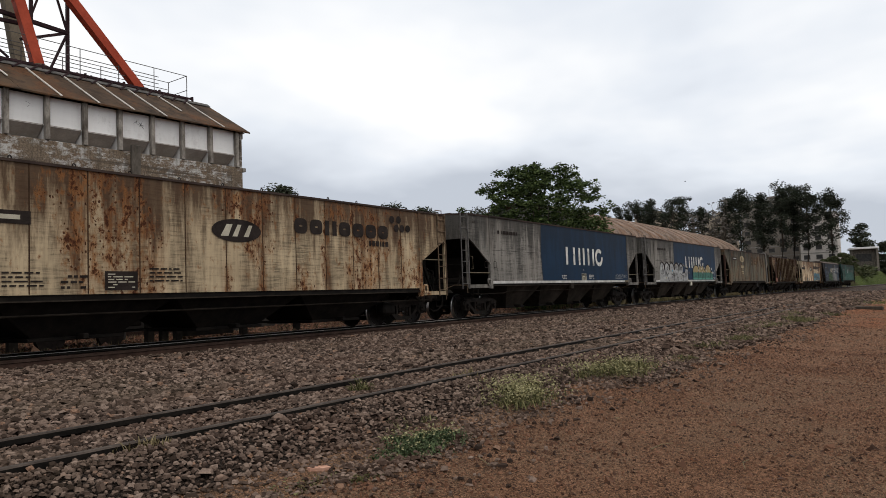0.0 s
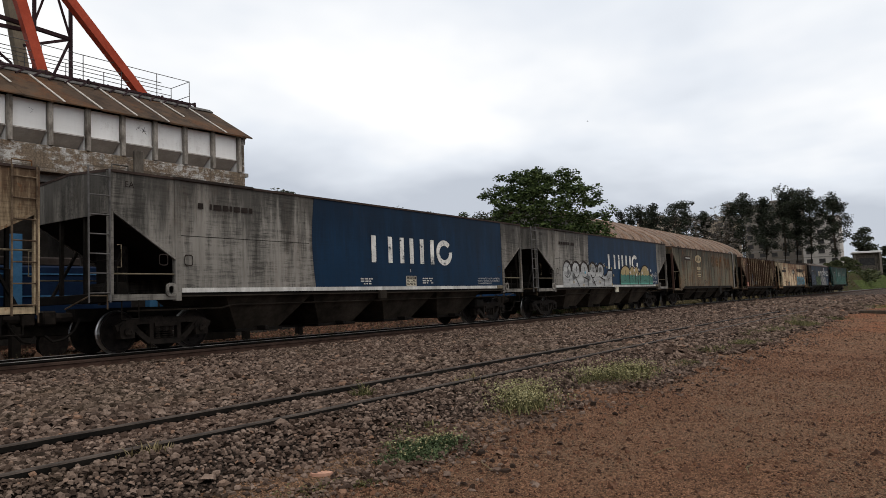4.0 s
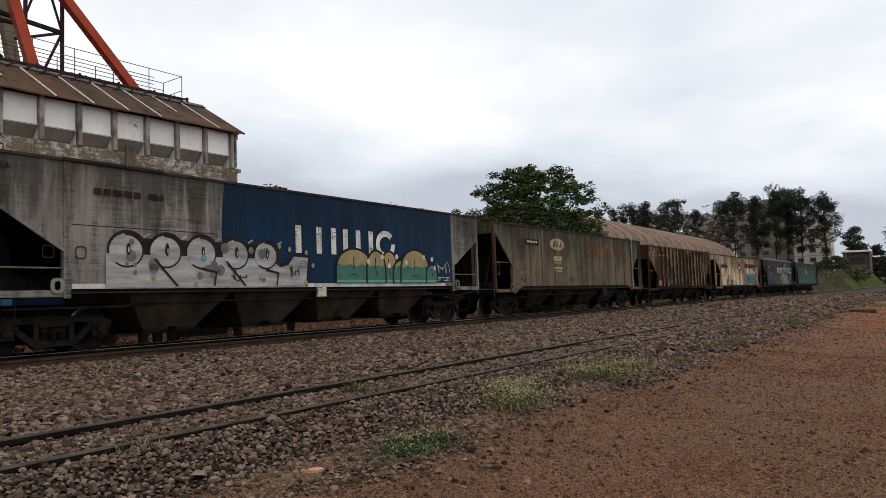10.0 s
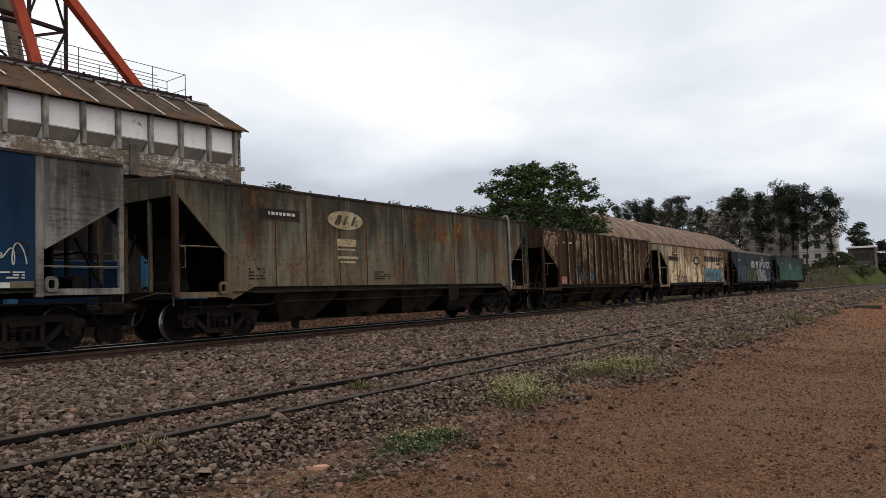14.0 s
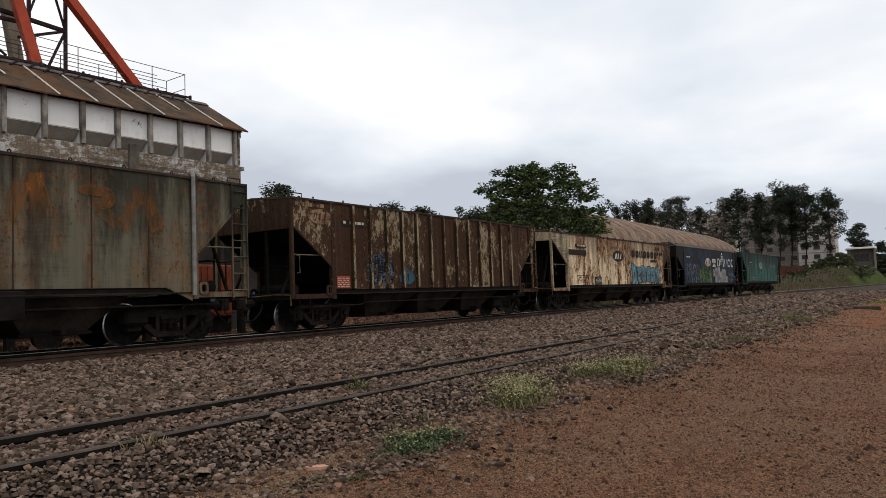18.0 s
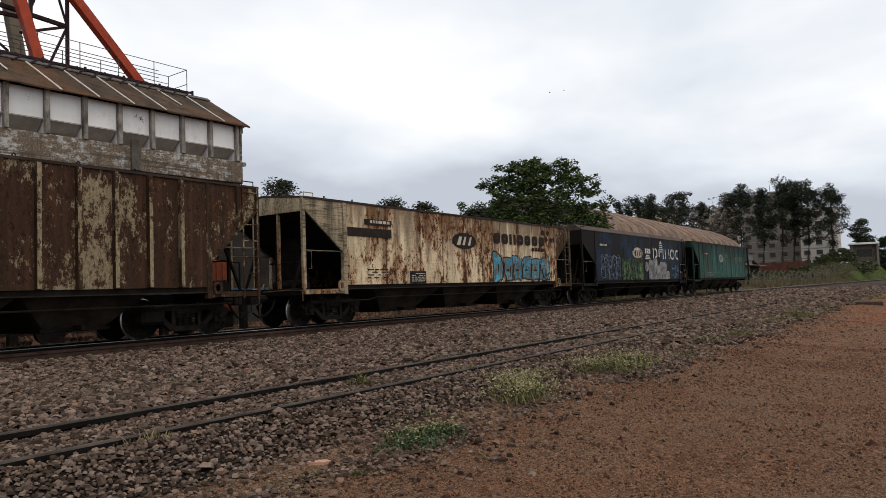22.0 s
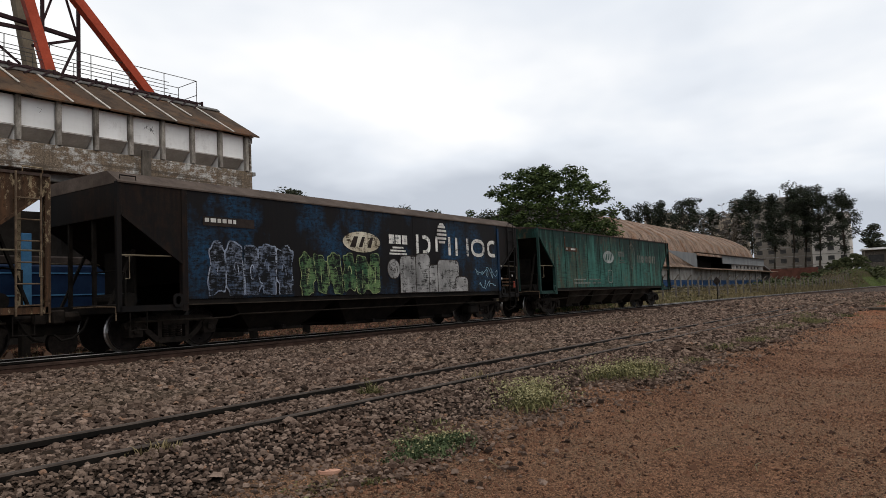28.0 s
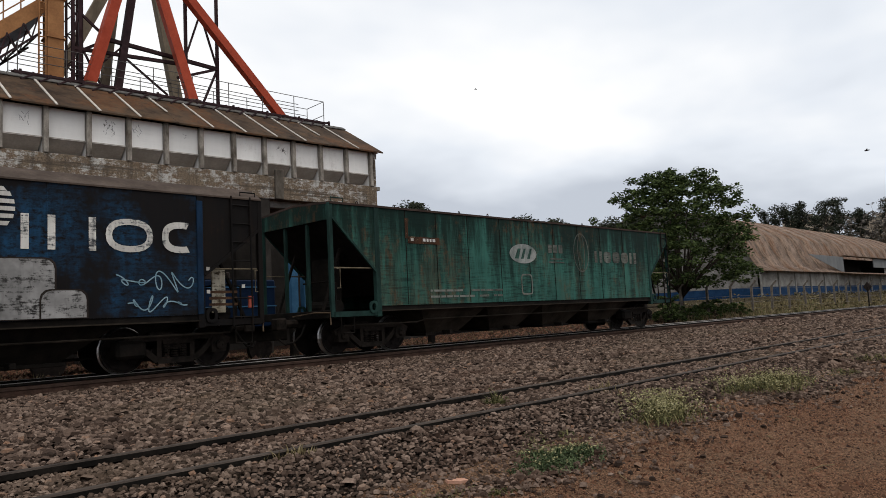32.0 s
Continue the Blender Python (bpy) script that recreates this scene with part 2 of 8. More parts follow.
def flaky(name, top, old, bare, seed, thr=0.855):
    """Dark paint that has flaked off in upright patches to an older pale coat and to rust."""
    m, N, L, B = pbr(name)
    sh = (seed * 5.1, seed * 2.3, seed)
    big = noise_tex(N, L, 0.62, 3, 0.5, (1, 1, 0.75), sh)
    fl = noise_tex(N, L, 6.5, 10, 0.80, (1.15, 1, 0.62), sh)
    fine = noise_tex(N, L, 24, 4, 0.65, (1, 1, 0.5), sh)
    run = noise_tex(N, L, 8, 4, 0.6, (1, 1, 0.08), sh)
    c = ramp(N, L, fine, [(0.3, tuple(0.55 * v for v in top)), (0.7, top)])
    c = blend(N, L, times(N, L, step(N, L, run, 0.46, 0.66), 0.8), c, bare)
    grain = noise_tex(N, L, 5.0, 8, 0.78, (1.2, 1, 0.55), (sh[1], sh[0], sh[2]))
    tot = plus(N, L, plus(N, L, fl, big, 0.75), grain, 0.35)
    oldc = ramp(N, L, fine, [(0.3, tuple(0.45 * v for v in old)), (0.72, old)])
    c = blend(N, L, times(N, L, step(N, L, tot, thr + 0.225, thr + 0.262), 0.9), c, oldc)
    soot = noise_tex(N, L, 9.0, 8, 0.80, (1.1, 1, 0.7), (sh[2], sh[0], 4))
    c = blend(N, L, times(N, L, step(N, L, soot, 0.545, 0.60), 0.85), c, tuple(0.35 * v for v in top))
    L.new(c, B.inputs["Base Color"])
    B.inputs["Roughness"].default_value = 0.8
    bump(N, L, B, fl, 0.25, 0.01)
    return m


def worn(name, col, col2, back, keep=0.5, seed=0.0):
    """Sprayed paint scraped off along the wagon, so that the dark plate shows through in dashes and blotches."""
    m, N, L, B = pbr(name)
    sh = (seed * 4.1, seed * 2.7, seed)
    a = noise_tex(N, L, 4.5, 8, 0.75, (1, 1, 0.8), sh)
    h = noise_tex(N, L, 24.0, 6, 0.75, (0.16, 1, 1.1), sh)
    v = noise_tex(N, L, 9.0, 4, 0.6, (1, 1, 0.15), sh)
    tone = ramp(N, L, noise_tex(N, L, 1.6, 4, 0.6, (1, 1, 1), (sh[2], sh[0], 3)), [(0.38, col), (0.64, col2)])
    tone = blend(N, L, times(N, L, step(N, L, v, 0.5, 0.75), 0.5), tone, tuple(0.35 * c for c in col))
    mask = plus(N, L, plus(N, L, a, h, 0.8), v, 0.2)
    c = blend(N, L, step(N, L, mask, 1.10 + 0.3 * (keep - 0.5), 0.98 + 0.3 * (keep - 0.5)), back, tone)
    L.new(c, B.inputs["Base Color"])
    B.inputs["Roughness"].default_value = 0.7
    return m


def soil(name, dark, light, patch, scale=1.0, red=None):
    m, N, L, B = pbr(name)
    a = noise_tex(N, L, 0.35 * scale, 6, 0.65)
    b = noise_tex(N, L, 13 * scale, 6, 0.8)
    c = noise_tex(N, L, 38 * scale, 4, 0.75)
    base = ramp(N, L, b, [(0.38, dark), (0.62, light)])
    base = blend(N, L, times(N, L, step(N, L, a, 0.45, 0.65), 0.7), base, patch)
    if red:
        # freshly turned red soil further along the yard
        tc = N.new("ShaderNodeTexCoord")
        near = N.new("ShaderNodeMapping")
        near.inputs["Location"].default_value, near.inputs["Scale"].default_value = (-39.0 / 17.0, -1.7 / 2.2, 0), (1 / 17.0, 1 / 2.2, 0.0)
        L.new(tc.outputs["Object"], near.inputs["Vector"])
        far = N.new("ShaderNodeVectorMath"); far.operation = "LENGTH"
        L.new(near.outputs[0], far.inputs[0])
        r = noise_tex(N, L, 0.45, 6, 0.65, (0.5, 1.6, 1))
        k = step(N, L, plus(N, L, far.outputs["Value"], r, -1.6), 0.35, -0.35)
        base = blend(N, L, times(N, L, k, 0.85), base, red)
    d = noise_tex(N, L, 85 * scale, 3, 0.7, (1, 1, 1), (5, 2, 1))
    o = noise_tex(N, L, 1.1 * scale, 5, 0.7, (1, 1, 1), (9, 4, 1))
    base = blend(N, L, times(N, L, step(N, L, o, 0.50, 0.66), 0.5), base, tuple(0.62 * v for v in dark))
    if red:
        g = noise_tex(N, L, 0.55, 5, 0.65, (0.7, 1.2, 1), (2, 8, 1))
        base = blend(N, L, times(N, L, step(N, L, g, 0.46, 0.58), 0.65), base, (0.190, 0.128, 0.082))
    base = blend(N, L, times(N, L, step(N, L, c, 0.48, 0.57), 0.8), base, tuple(0.28 * v for v in dark))
    base = blend(N, L, times(N, L, step(N, L, d, 0.53, 0.60), 0.75), base, tuple(min(1.0, 1.75 * v) for v in light))
    L.new(base, B.inputs["Base Color"])
    B.inputs["Roughness"].default_value = 0.95
    b2 = blend(N, L, 0.5, b, c)
    bump(N, L, B, b2, 1.0, 0.10)
    return m


def leaf_mat(name, dark, light):
    m, N, L, B = pbr(name)
    g = N.new("ShaderNodeNewGeometry")
    c = ramp(N, L, g.outputs["Random Per Island"], [(0.0, dark), (1.0, light)])
    L.new(c, B.inputs["Base Color"])
    B.inputs["Roughness"].default_value = 0.6
    return m


def stone_mat(name):
    m, N, L, B = pbr(name)
    g = N.new("ShaderNodeNewGeometry")
    c = ramp(N, L, g.outputs["Random Per Island"], [(0.0, (0.022, 0.014, 0.010)), (0.32, (0.080, 0.053, 0.040)), (0.72, (0.166, 0.115, 0.088)), (0.96, (0.265, 0.190, 0.148)), (1.0, (0.24, 0.135, 0.085))])
    f = noise_tex(N, L, 60, 3, 0.6)
    w = noise_tex(N, L, 0.8, 4, 0.6)
    q = noise_tex(N, L, 0.33, 3, 0.6, (0.5, 1, 1), (4, 7, 1))
    c = blend(N, L, times(N, L, step(N, L, f, 0.4, 0.7), 0.45), c, (0.026, 0.020, 0.017))
    c = blend(N, L, times(N, L, step(N, L, w, 0.5, 0.72), 0.28), c, (0.110, 0.060, 0.040))
    c = blend(N, L, times(N, L, step(N, L, q, 0.52, 0.66), 0.20), c, (0.115, 0.090, 0.058))
    L.new(c, B.inputs["Base Color"])
    B.inputs["Roughness"].default_value = 0.9
    bump(N, L, B, f, 0.3, 0.01)
    return m


M = {}
M["dirt"] = soil("dirt", (0.074, 0.036, 0.020), (0.308, 0.162, 0.092), (0.238, 0.151, 0.099), 1.0, (0.26, 0.080, 0.031))
# red soil darkened to hold the shade below the train and silo
M["shaded_red_soil"] = soil("red soil", (0.014, 0.007, 0.005), (0.060, 0.028, 0.017), (0.045, 0.028, 0.019), 1.6)
# the bed's darkest tone paints the shade in gaps between stones
M["gravel_bed"] = soil("gravel bed", (0.007, 0.005, 0.0045), (0.105, 0.077, 0.061), (0.075, 0.054, 0.042), 2.8)
M["grass_ground"] = soil("grassy ground", (0.020, 0.017, 0.009), (0.066, 0.050, 0.026), (0.075, 0.050, 0.029), 1.3)
M["green_ground"] = soil("green bank", (0.034, 0.050, 0.014), (0.095, 0.115, 0.036), (0.09, 0.095, 0.04), 0.5)
M["stone"] = stone_mat("crushed stone")
M["rail_side"] = plain("rusty rail", (0.034, 0.020, 0.015), (0.098, 0.057, 0.042), 5, 0.85)
M["siding_side"] = plain("dark rusty siding rail", (0.013, 0.008, 0.006), (0.050, 0.028, 0.020), 5, 0.85)
M["rail_head"] = plain("worn rail head", (0.22, 0.20, 0.185), (0.40, 0.375, 0.35), 3, 0.65, relief=0.05)
M["guard_head"] = plain("rust-brown guard rail head", (0.036, 0.022, 0.017), (0.085, 0.054, 0.041), 5, 0.8)
M["dark_rail_head"] = plain("dull rail head", (0.030, 0.023, 0.019), (0.090, 0.070, 0.057), 5, 0.7, 0.0)
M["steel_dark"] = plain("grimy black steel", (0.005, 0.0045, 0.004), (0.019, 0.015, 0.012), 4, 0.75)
M["bogie"] = plain("greasy cast steel", (0.007, 0.006, 0.005), (0.034, 0.026, 0.021), 6, 0.7)
M["tread"] = plain("polished wheel tread", (0.35, 0.34, 0.33), (0.6, 0.58, 0.56), 4, 0.3, 1.0, relief=0.05)
M["wheel"] = plain("dark wheel", (0.006, 0.005, 0.005), (0.026, 0.02, 0.017), 7, 0.65)
M["white_paint"] = plain("dirty white paint", (0.35, 0.33, 0.30), (0.70, 0.68, 0.64), 3, 0.7, stretch=(1, 1, 0.3))
M["worn_white"] = worn("scuffed white paint", (0.52, 0.50, 0.46), (0.76, 0.74, 0.69), (0.05, 0.055, 0.062), 0.72, 5.0)
M["cream_paint"] = plain("old cream paint", (0.38, 0.34, 0.26), (0.62, 0.57, 0.45), 3, 0.7)
M["yellow_paint"] = plain("grab bar paint", (0.09, 0.072, 0.045), (0.20, 0.165, 0.115), 5, 0.6)
M["black_paint"] = plain("black marking paint", (0.016, 0.012, 0.010), (0.04, 0.03, 0.026), 4, 0.7)
M["silver_paint"] = plain("silver graffiti paint", (0.20, 0.20, 0.195), (0.50, 0.495, 0.475), 2.5, 0.5, stretch=(0.4, 1, 2.5))
M["tan_paint"] = plain("tan graffiti paint", (0.26, 0.20, 0.10), (0.40, 0.31, 0.16), 3, 0.6)
M["green_paint"] = plain("green graffiti paint", (0.045, 0.135, 0.105), (0.085, 0.20, 0.16), 3, 0.6)
M["sky_paint"] = worn("light blue graffiti paint", (0.02, 0.17, 0.27), (0.12, 0.38, 0.48), (0.16, 0.10, 0.06), 0.40, 4.0)
M["lime_paint"] = worn("worn lime graffiti paint", (0.03, 0.075, 0.038), (0.17, 0.25, 0.10), (0.009, 0.009, 0.010), 0.35, 1.0)
M["grey_paint"] = worn("faded grey graffiti paint", (0.17, 0.165, 0.16), (0.34, 0.33, 0.32), (0.03, 0.028, 0.027), 0.62, 2.0)
M["mauve_paint"] = worn("worn mauve graffiti paint", (0.05, 0.07, 0.11), (0.17, 0.19, 0.24), (0.009, 0.009, 0.010), 0.22, 3.0)
M["mauve_line"] = worn("worn pale blue outline paint", (0.16, 0.19, 0.26), (0.32, 0.35, 0.42), (0.012, 0.014, 0.018), 0.40, 3.4)
M["lime_line"] = worn("worn pale lime outline paint", (0.13, 0.18, 0.085), (0.31, 0.35, 0.17), (0.012, 0.014, 0.012), 0.40, 1.4)
M["dot_grey"] = plain("grey spray paint", (0.10, 0.10, 0.10), (0.19, 0.19, 0.185), 5, 0.7)
M["red_paint"] = plain("faded red paint", (0.25, 0.05, 0.03), (0.4, 0.1, 0.07), 4, 0.6)
M["orange_steel"] = plain("orange red painted steel", (0.31, 0.050, 0.026), (0.46, 0.084, 0.044), 1.5, 0.55)
M["ochre_steel"] = plain("ochre painted steel", (0.24, 0.112, 0.048), (0.42, 0.205, 0.085), 1.5, 0.6)
M["girder_dark"] = plain("dark maroon steel", (0.022, 0.012, 0.014), (0.055, 0.03, 0.032), 3, 0.6)
M["concrete_grey"] = plain("weathered concrete", (0.15, 0.14, 0.125), (0.34, 0.32, 0.29), 1.4, 0.9, relief=0.5)
M["tan_concrete"] = plain("tan weathered steel leg", (0.105, 0.085, 0.062), (0.25, 0.205, 0.150), 1.6, 0.85, stretch=(1, 1, 0.4))
M["galv"] = plain("galvanised pipe", (0.07, 0.065, 0.06), (0.16, 0.15, 0.145), 5, 0.6, 0.3)
M["bark"] = plain("bark", (0.035, 0.027, 0.02), (0.11, 0.09, 0.07), 5, 0.95, stretch=(1, 1, 0.25), relief=0.8, dist=0.03)
M["old_sleeper"] = plain("weathered grey timber", (0.12, 0.095, 0.075), (0.34, 0.28, 0.225), 4, 0.95, stretch=(1, 0.2, 1), relief=0.7)
M["leaf"] = leaf_mat("broad leaf", (0.014, 0.026, 0.008), (0.084, 0.112, 0.036))
M["leaf_pine"] = leaf_mat("dark pine needles", (0.014, 0.019, 0.012), (0.050, 0.055, 0.036))
M["leaf_far"] = leaf_mat("far leaf", (0.022, 0.028, 0.016), (0.066, 0.070, 0.044))
M["twig"] = plain("bare twig", (0.10, 0.09, 0.08), (0.18, 0.16, 0.14), 3, 0.9)
M["weed"] = leaf_mat("weed", (0.030, 0.036, 0.013), (0.195, 0.175, 0.078))
M["weed_green"] = leaf_mat("blue-green weed", (0.020, 0.032, 0.014), (0.105, 0.135, 0.062))
M["seed_head"] = leaf_mat("pale seed head", (0.20, 0.18, 0.08), (0.42, 0.38, 0.21))
M["dry_grass"] = leaf_mat("dry grass", (0.095, 0.075, 0.036), (0.25, 0.195, 0.105))
M["brown_grass"] = leaf_mat("brown grass", (0.05, 0.041, 0.02), (0.185, 0.15, 0.085))
M["green_grass"] = leaf_mat("green grass", (0.04, 0.066, 0.014), (0.115, 0.15, 0.040))
M["rusty_bar"] = plain("rusty painted bar", (0.045, 0.028, 0.019), (0.20, 0.145, 0.095), 6, 0.8)

# ---- mesh helpers ----
def obj(name, bm, material, parent=None, label="", smooth=False):
    me = bpy.data.meshes.new(name)
    bm.to_mesh(me)
    bm.free()
    me.materials.append(M[material] if isinstance(material, str) else material)
    if smooth:
        me.polygons.foreach_set("use_smooth", [True] * len(me.polygons))
    ob = new(name, me)
    if parent is not None:
        ob.parent = parent
    if label:
        ob["label"] = label
    return ob


def part(name, bm, material, parent, label="", smooth=False):
    return obj(name, bm, material, parent, label, smooth)


def empty(name, m=None):
    ob = new(name)
    ob.empty_display_size = 0.3
    if m is not None:
        ob.matrix_basis = m
    return ob


def box(bm, x0, x1, y0, y1, z0, z1, bevel=0.0):
    vs = [bm.verts.new((x, y, z)) for x in (x0, x1) for y in (y0, y1) for z in (z0, z1)]
    fs = [bm.faces.new([vs[i] for i in q]) for q in ((0, 1, 3, 2), (4, 6, 7, 5), (0, 4, 5, 1), (2, 3, 7, 6), (0, 2, 6, 4), (1, 5, 7, 3))]
    if bevel > 0:
        es = list({e for f in fs for e in f.edges})
        bmesh.ops.bevel(bm, geom=es, offset=bevel, segments=1, affect="EDGES")
    return bm


def boxes(*rows, bevel=0.0):
    bm = bmesh.new()
    for r in rows:
        box(bm, *r, bevel=bevel)
    return bm


def prism(bm, pts, axis, a, b):
    """A polygon extruded: pts are (x, z) with axis 'y', (y, z) with 'x', (x, y) with 'z'."""
    def at(p, d):
        return {"y": (p[0], d, p[1]), "x": (d, p[0], p[1]), "z": (p[0], p[1], d)}[axis]
    lo = [bm.verts.new(at(p, a)) for p in pts]
    hi = [bm.verts.new(at(p, b)) for p in pts]
    bm.faces.new(lo)
    bm.faces.new(hi[::-1])
    n = len(pts)
    for i in range(n):
        bm.faces.new((lo[i], hi[i], hi[(i + 1) % n], lo[(i + 1) % n]))
    bmesh.ops.recalc_face_normals(bm, faces=bm.faces[:])
    return bm


def beam(bm, p, q, w, h=None, up=(0, 0, 1)):
    """A square bar from p to q."""
    h = h or w
    p, q = Vector(p), Vector(q)
    d = (q - p).normalized()
    side = d.cross(Vector(up))
    if side.length < 1e-3:
        side = d.cross(Vector((1, 0, 0)))
    side.normalize()
    top = side.cross(d).normalized()
    c = [side * (sx * w / 2) + top * (sz * h / 2) for sx, sz in ((-1, -1), (1, -1), (1, 1), (-1, 1))]
    a = [bm.verts.new(p + v) for v in c]
    b = [bm.verts.new(q + v) for v in c]
    bm.faces.new(a[::-1])
    bm.faces.new(b)
    for i in range(4):
        bm.faces.new((a[i], a[(i + 1) % 4], b[(i + 1) % 4], b[i]))
    return bm


def tube(bm, pts, radii, n=6):
    """A round tapered tube through points."""
    pts = [Vector(p) for p in pts]
    if isinstance(radii, (int, float)):
        radii = [radii] * len(pts)
    rings = []
    for i, p in enumerate(pts):
        d = (pts[min(i + 1, len(pts) - 1)] - pts[max(i - 1, 0)]).normalized()
        s = d.cross(Vector((0, 0, 1)))
        if s.length < 1e-3:
            s = Vector((1, 0, 0))
        s.normalize()
        t = d.cross(s).normalized()
        rings.append([bm.verts.new(p + (s * math.cos(k * math.tau / n) + t * math.sin(k * math.tau / n)) * radii[i]) for k in range(n)])
    for a, b in zip(rings, rings[1:]):
        for k in range(n):
            bm.faces.new((a[k], a[(k + 1) % n], b[(k + 1) % n], b[k]))
    bm.faces.new(rings[0][::-1])
    bm.faces.new(rings[-1])
    return bm


def lathe(bm, prof, axis_y, n=28, cx=0.0, cz=0.0, cy=0.0):
    """A profile of (radius, y) turned round the y axis."""
    rings = [[bm.verts.new((cx + r * math.cos(k * math.tau / n), cy + y, cz + r * math.sin(k * math.tau / n))) for k in range(n)] for r, y in prof]
    for a, b in zip(rings, rings[1:]):
        for k in range(n):
            bm.faces.new((a[k], a[(k + 1) % n], b[(k + 1) % n], b[k]))
    bm.faces.new(rings[0][::-1])
    bm.faces.new(rings[-1])
    return bm


def raw(name, verts, faces, material, parent=None, label=""):
    me = bpy.data.meshes.new(name)
    me.from_pydata(verts, [], faces)
    me.materials.append(M[material] if isinstance(material, str) else material)
    ob = new(name, me)
    if parent is not None:
        ob.parent = parent
    if label:
        ob["label"] = label
    return ob


# ---- ground ----
def terrain(x, y):
    """Height of the ground; y is measured with the lines' bend taken out."""
    def ease(v, a, b):
        k = min(1.0, max(0.0, (v - a) / (b - a)))
        return k * k * (3 - 2 * k)
    z = -0.74 + 0.26 * ease(y, -1.0, 3.9)                    # yard road
    z += 0.25 * ease(y, 3.6, 4.6)                            # shoulder of the stone bed
    z += 0.02 * ease(y, 11.5, 12.8) - 0.055 * ease(y, 13.1, 13.6) - 0.045 * ease(y, 15.4, 16.6)
    z += 0.55 * ease(y, 17.0, 21.0) * ease(x, 22, 45)        # verge by the fence
    z += 0.9 * ease(y, 20.0, 29.0) * ease(x, 40, 75)
    z += 3.6 * ease(y, 16.2, 20.8) * ease(x, 140, 176) * (1 - 0.8 * ease(y, 21.5, 27.0))       # grass bank
    z += 0.35 * ease(-y, 2, 30)
    return z


def uneven(x, y):
    w = noise.noise(Vector((x * 0.8, y * 0.8, 0))) * 0.03 + noise.noise(Vector((x * 0.25, y * 0.25, 3))) * 0.04
    return w * (0.15 if 4.3 < y < 6.2 else 1.0 if abs(y - 9) > 5.5 else 0.5)


def sheet():
    xs = [-60, -30, -15, -8, -4] + [i * 0.5 for i in range(-4, 80)] + [40 + i * 2.0 for i in range(0, 60)] + [165, 180, 200, 230, 260, 300, 360, 450, 600, 900, 1500, 3000]
    ys = [-2000, -800, -300, -120, -60, -30, -15, -8, -5] + [-4 + 0.4 * i for i in range(0, 70)] + [24.5 + i for i in range(0, 20)] + [46, 50, 60, 80, 120, 200, 400, 900, 2000]
    verts, faces, mats = [], [], []
    for x in xs:
        for y in ys:
            near = 1.0 if abs(y) < 300 else 0.0
            verts.append((x, y + bend(x) * near, terrain(x, y) + uneven(x, y)))
    ny = len(ys)
    for i in range(len(xs) - 1):
        for j in range(ny - 1):
            faces.append((i * ny + j, (i + 1) * ny + j, (i + 1) * ny + j + 1, i * ny + j + 1))
            cx, cy = (xs[i] + xs[i + 1]) / 2, (ys[j] + ys[j + 1]) / 2
            if cy < 4.0:
                mats.append(3 if cx > 60 and cy > 0 else 0)
            elif cy < 15.9:
                mats.append(2)
            elif cx > 46 and cy > 16.8:
                mats.append(4 if cx > 140 and (cy + bend(cx)) / cx < 0.080 else 3)
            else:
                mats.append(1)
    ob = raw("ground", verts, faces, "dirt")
    for k in ("shaded_red_soil", "gravel_bed", "grass_ground", "green_ground"):
        ob.data.materials.append(M[k])
    ob.data.polygons.foreach_set("material_index", mats)
    ob.data.polygons.foreach_set("use_smooth", [True] * len(mats))
    tagged(ob, "bare red-brown earth yard with a grey stone track bed", "ground", kind="structure")


sheet()


def rail(name, y, top, head, label, height=0.155, side="rail_side", plain_head=False):
    """A flat-bottomed rail swept along the bend; its foot lies on the stone bed."""
    foot = top - height
    prof = [(-0.065, foot), (0.065, foot), (0.065, foot + 0.012), (0.012, foot + 0.03), (0.012, top - 0.062), (0.036, top - 0.05), (0.036, top - 0.010), (0.026, top),
            (-0.026, top), (-0.036, top - 0.010), (-0.036, top - 0.05), (-0.012, top - 0.062), (-0.012, foot + 0.03), (-0.065, foot + 0.012)]
    xs = [-60, -30, -10, 0, 5, 10, 15, 20, 25] + list(range(30, 200, 8)) + [200, 230, 270, 320, 400]
    n = len(prof)
    verts = [(x, y + bend(x) + p[0], p[1]) for x in xs for p in prof]
    faces, mats = [], []
    for i in range(len(xs) - 1):
        for k in range(n):
            faces.append((i * n + k, (i + 1) * n + k, (i + 1) * n + (k + 1) % n, i * n + (k + 1) % n))
            # faces below the head top take a dark colour for the head's shade
            mats.append(1 if k in (6, 7, 8) else 2 if k in (4, 5, 9, 10) else 0)
    faces.append(tuple(range(n)))
    faces.append(tuple((len(xs) - 1) * n + k for k in reversed(range(n))))
    mats += [0, 0]
    ob = raw(name, verts, faces, side)
    ob.data.materials.append(M[head])
    ob.data.materials.append(M["guard_head" if plain_head else "steel_dark"])
    ob.data.polygons.foreach_set("material_index", mats)
    return tagged(ob, label, "rail", group="rails", kind="structure")


rail("rail_running_near", 13.92, 0.0, "rail_head", "running rail with a polished head and rusty brown web", 0.21)
rail("rail_running_far", 14.92, 0.0, "rail_head", "running rail with a polished head and rusty brown web", 0.22)
rail("rail_guard", 13.72, -0.062, "guard_head", "rusty brown guard rail beside the polished running rail", 0.158, plain_head=True)
rail("rail_siding_near", 4.72, -0.158, "dark_rail_head", "rusty dark siding rail half sunk in crushed stone", 0.11, "siding_side")
rail("rail_siding_far", 5.73, -0.15, "dark_rail_head", "rusty dark siding rail half sunk in crushed stone", 0.14, "siding_side")


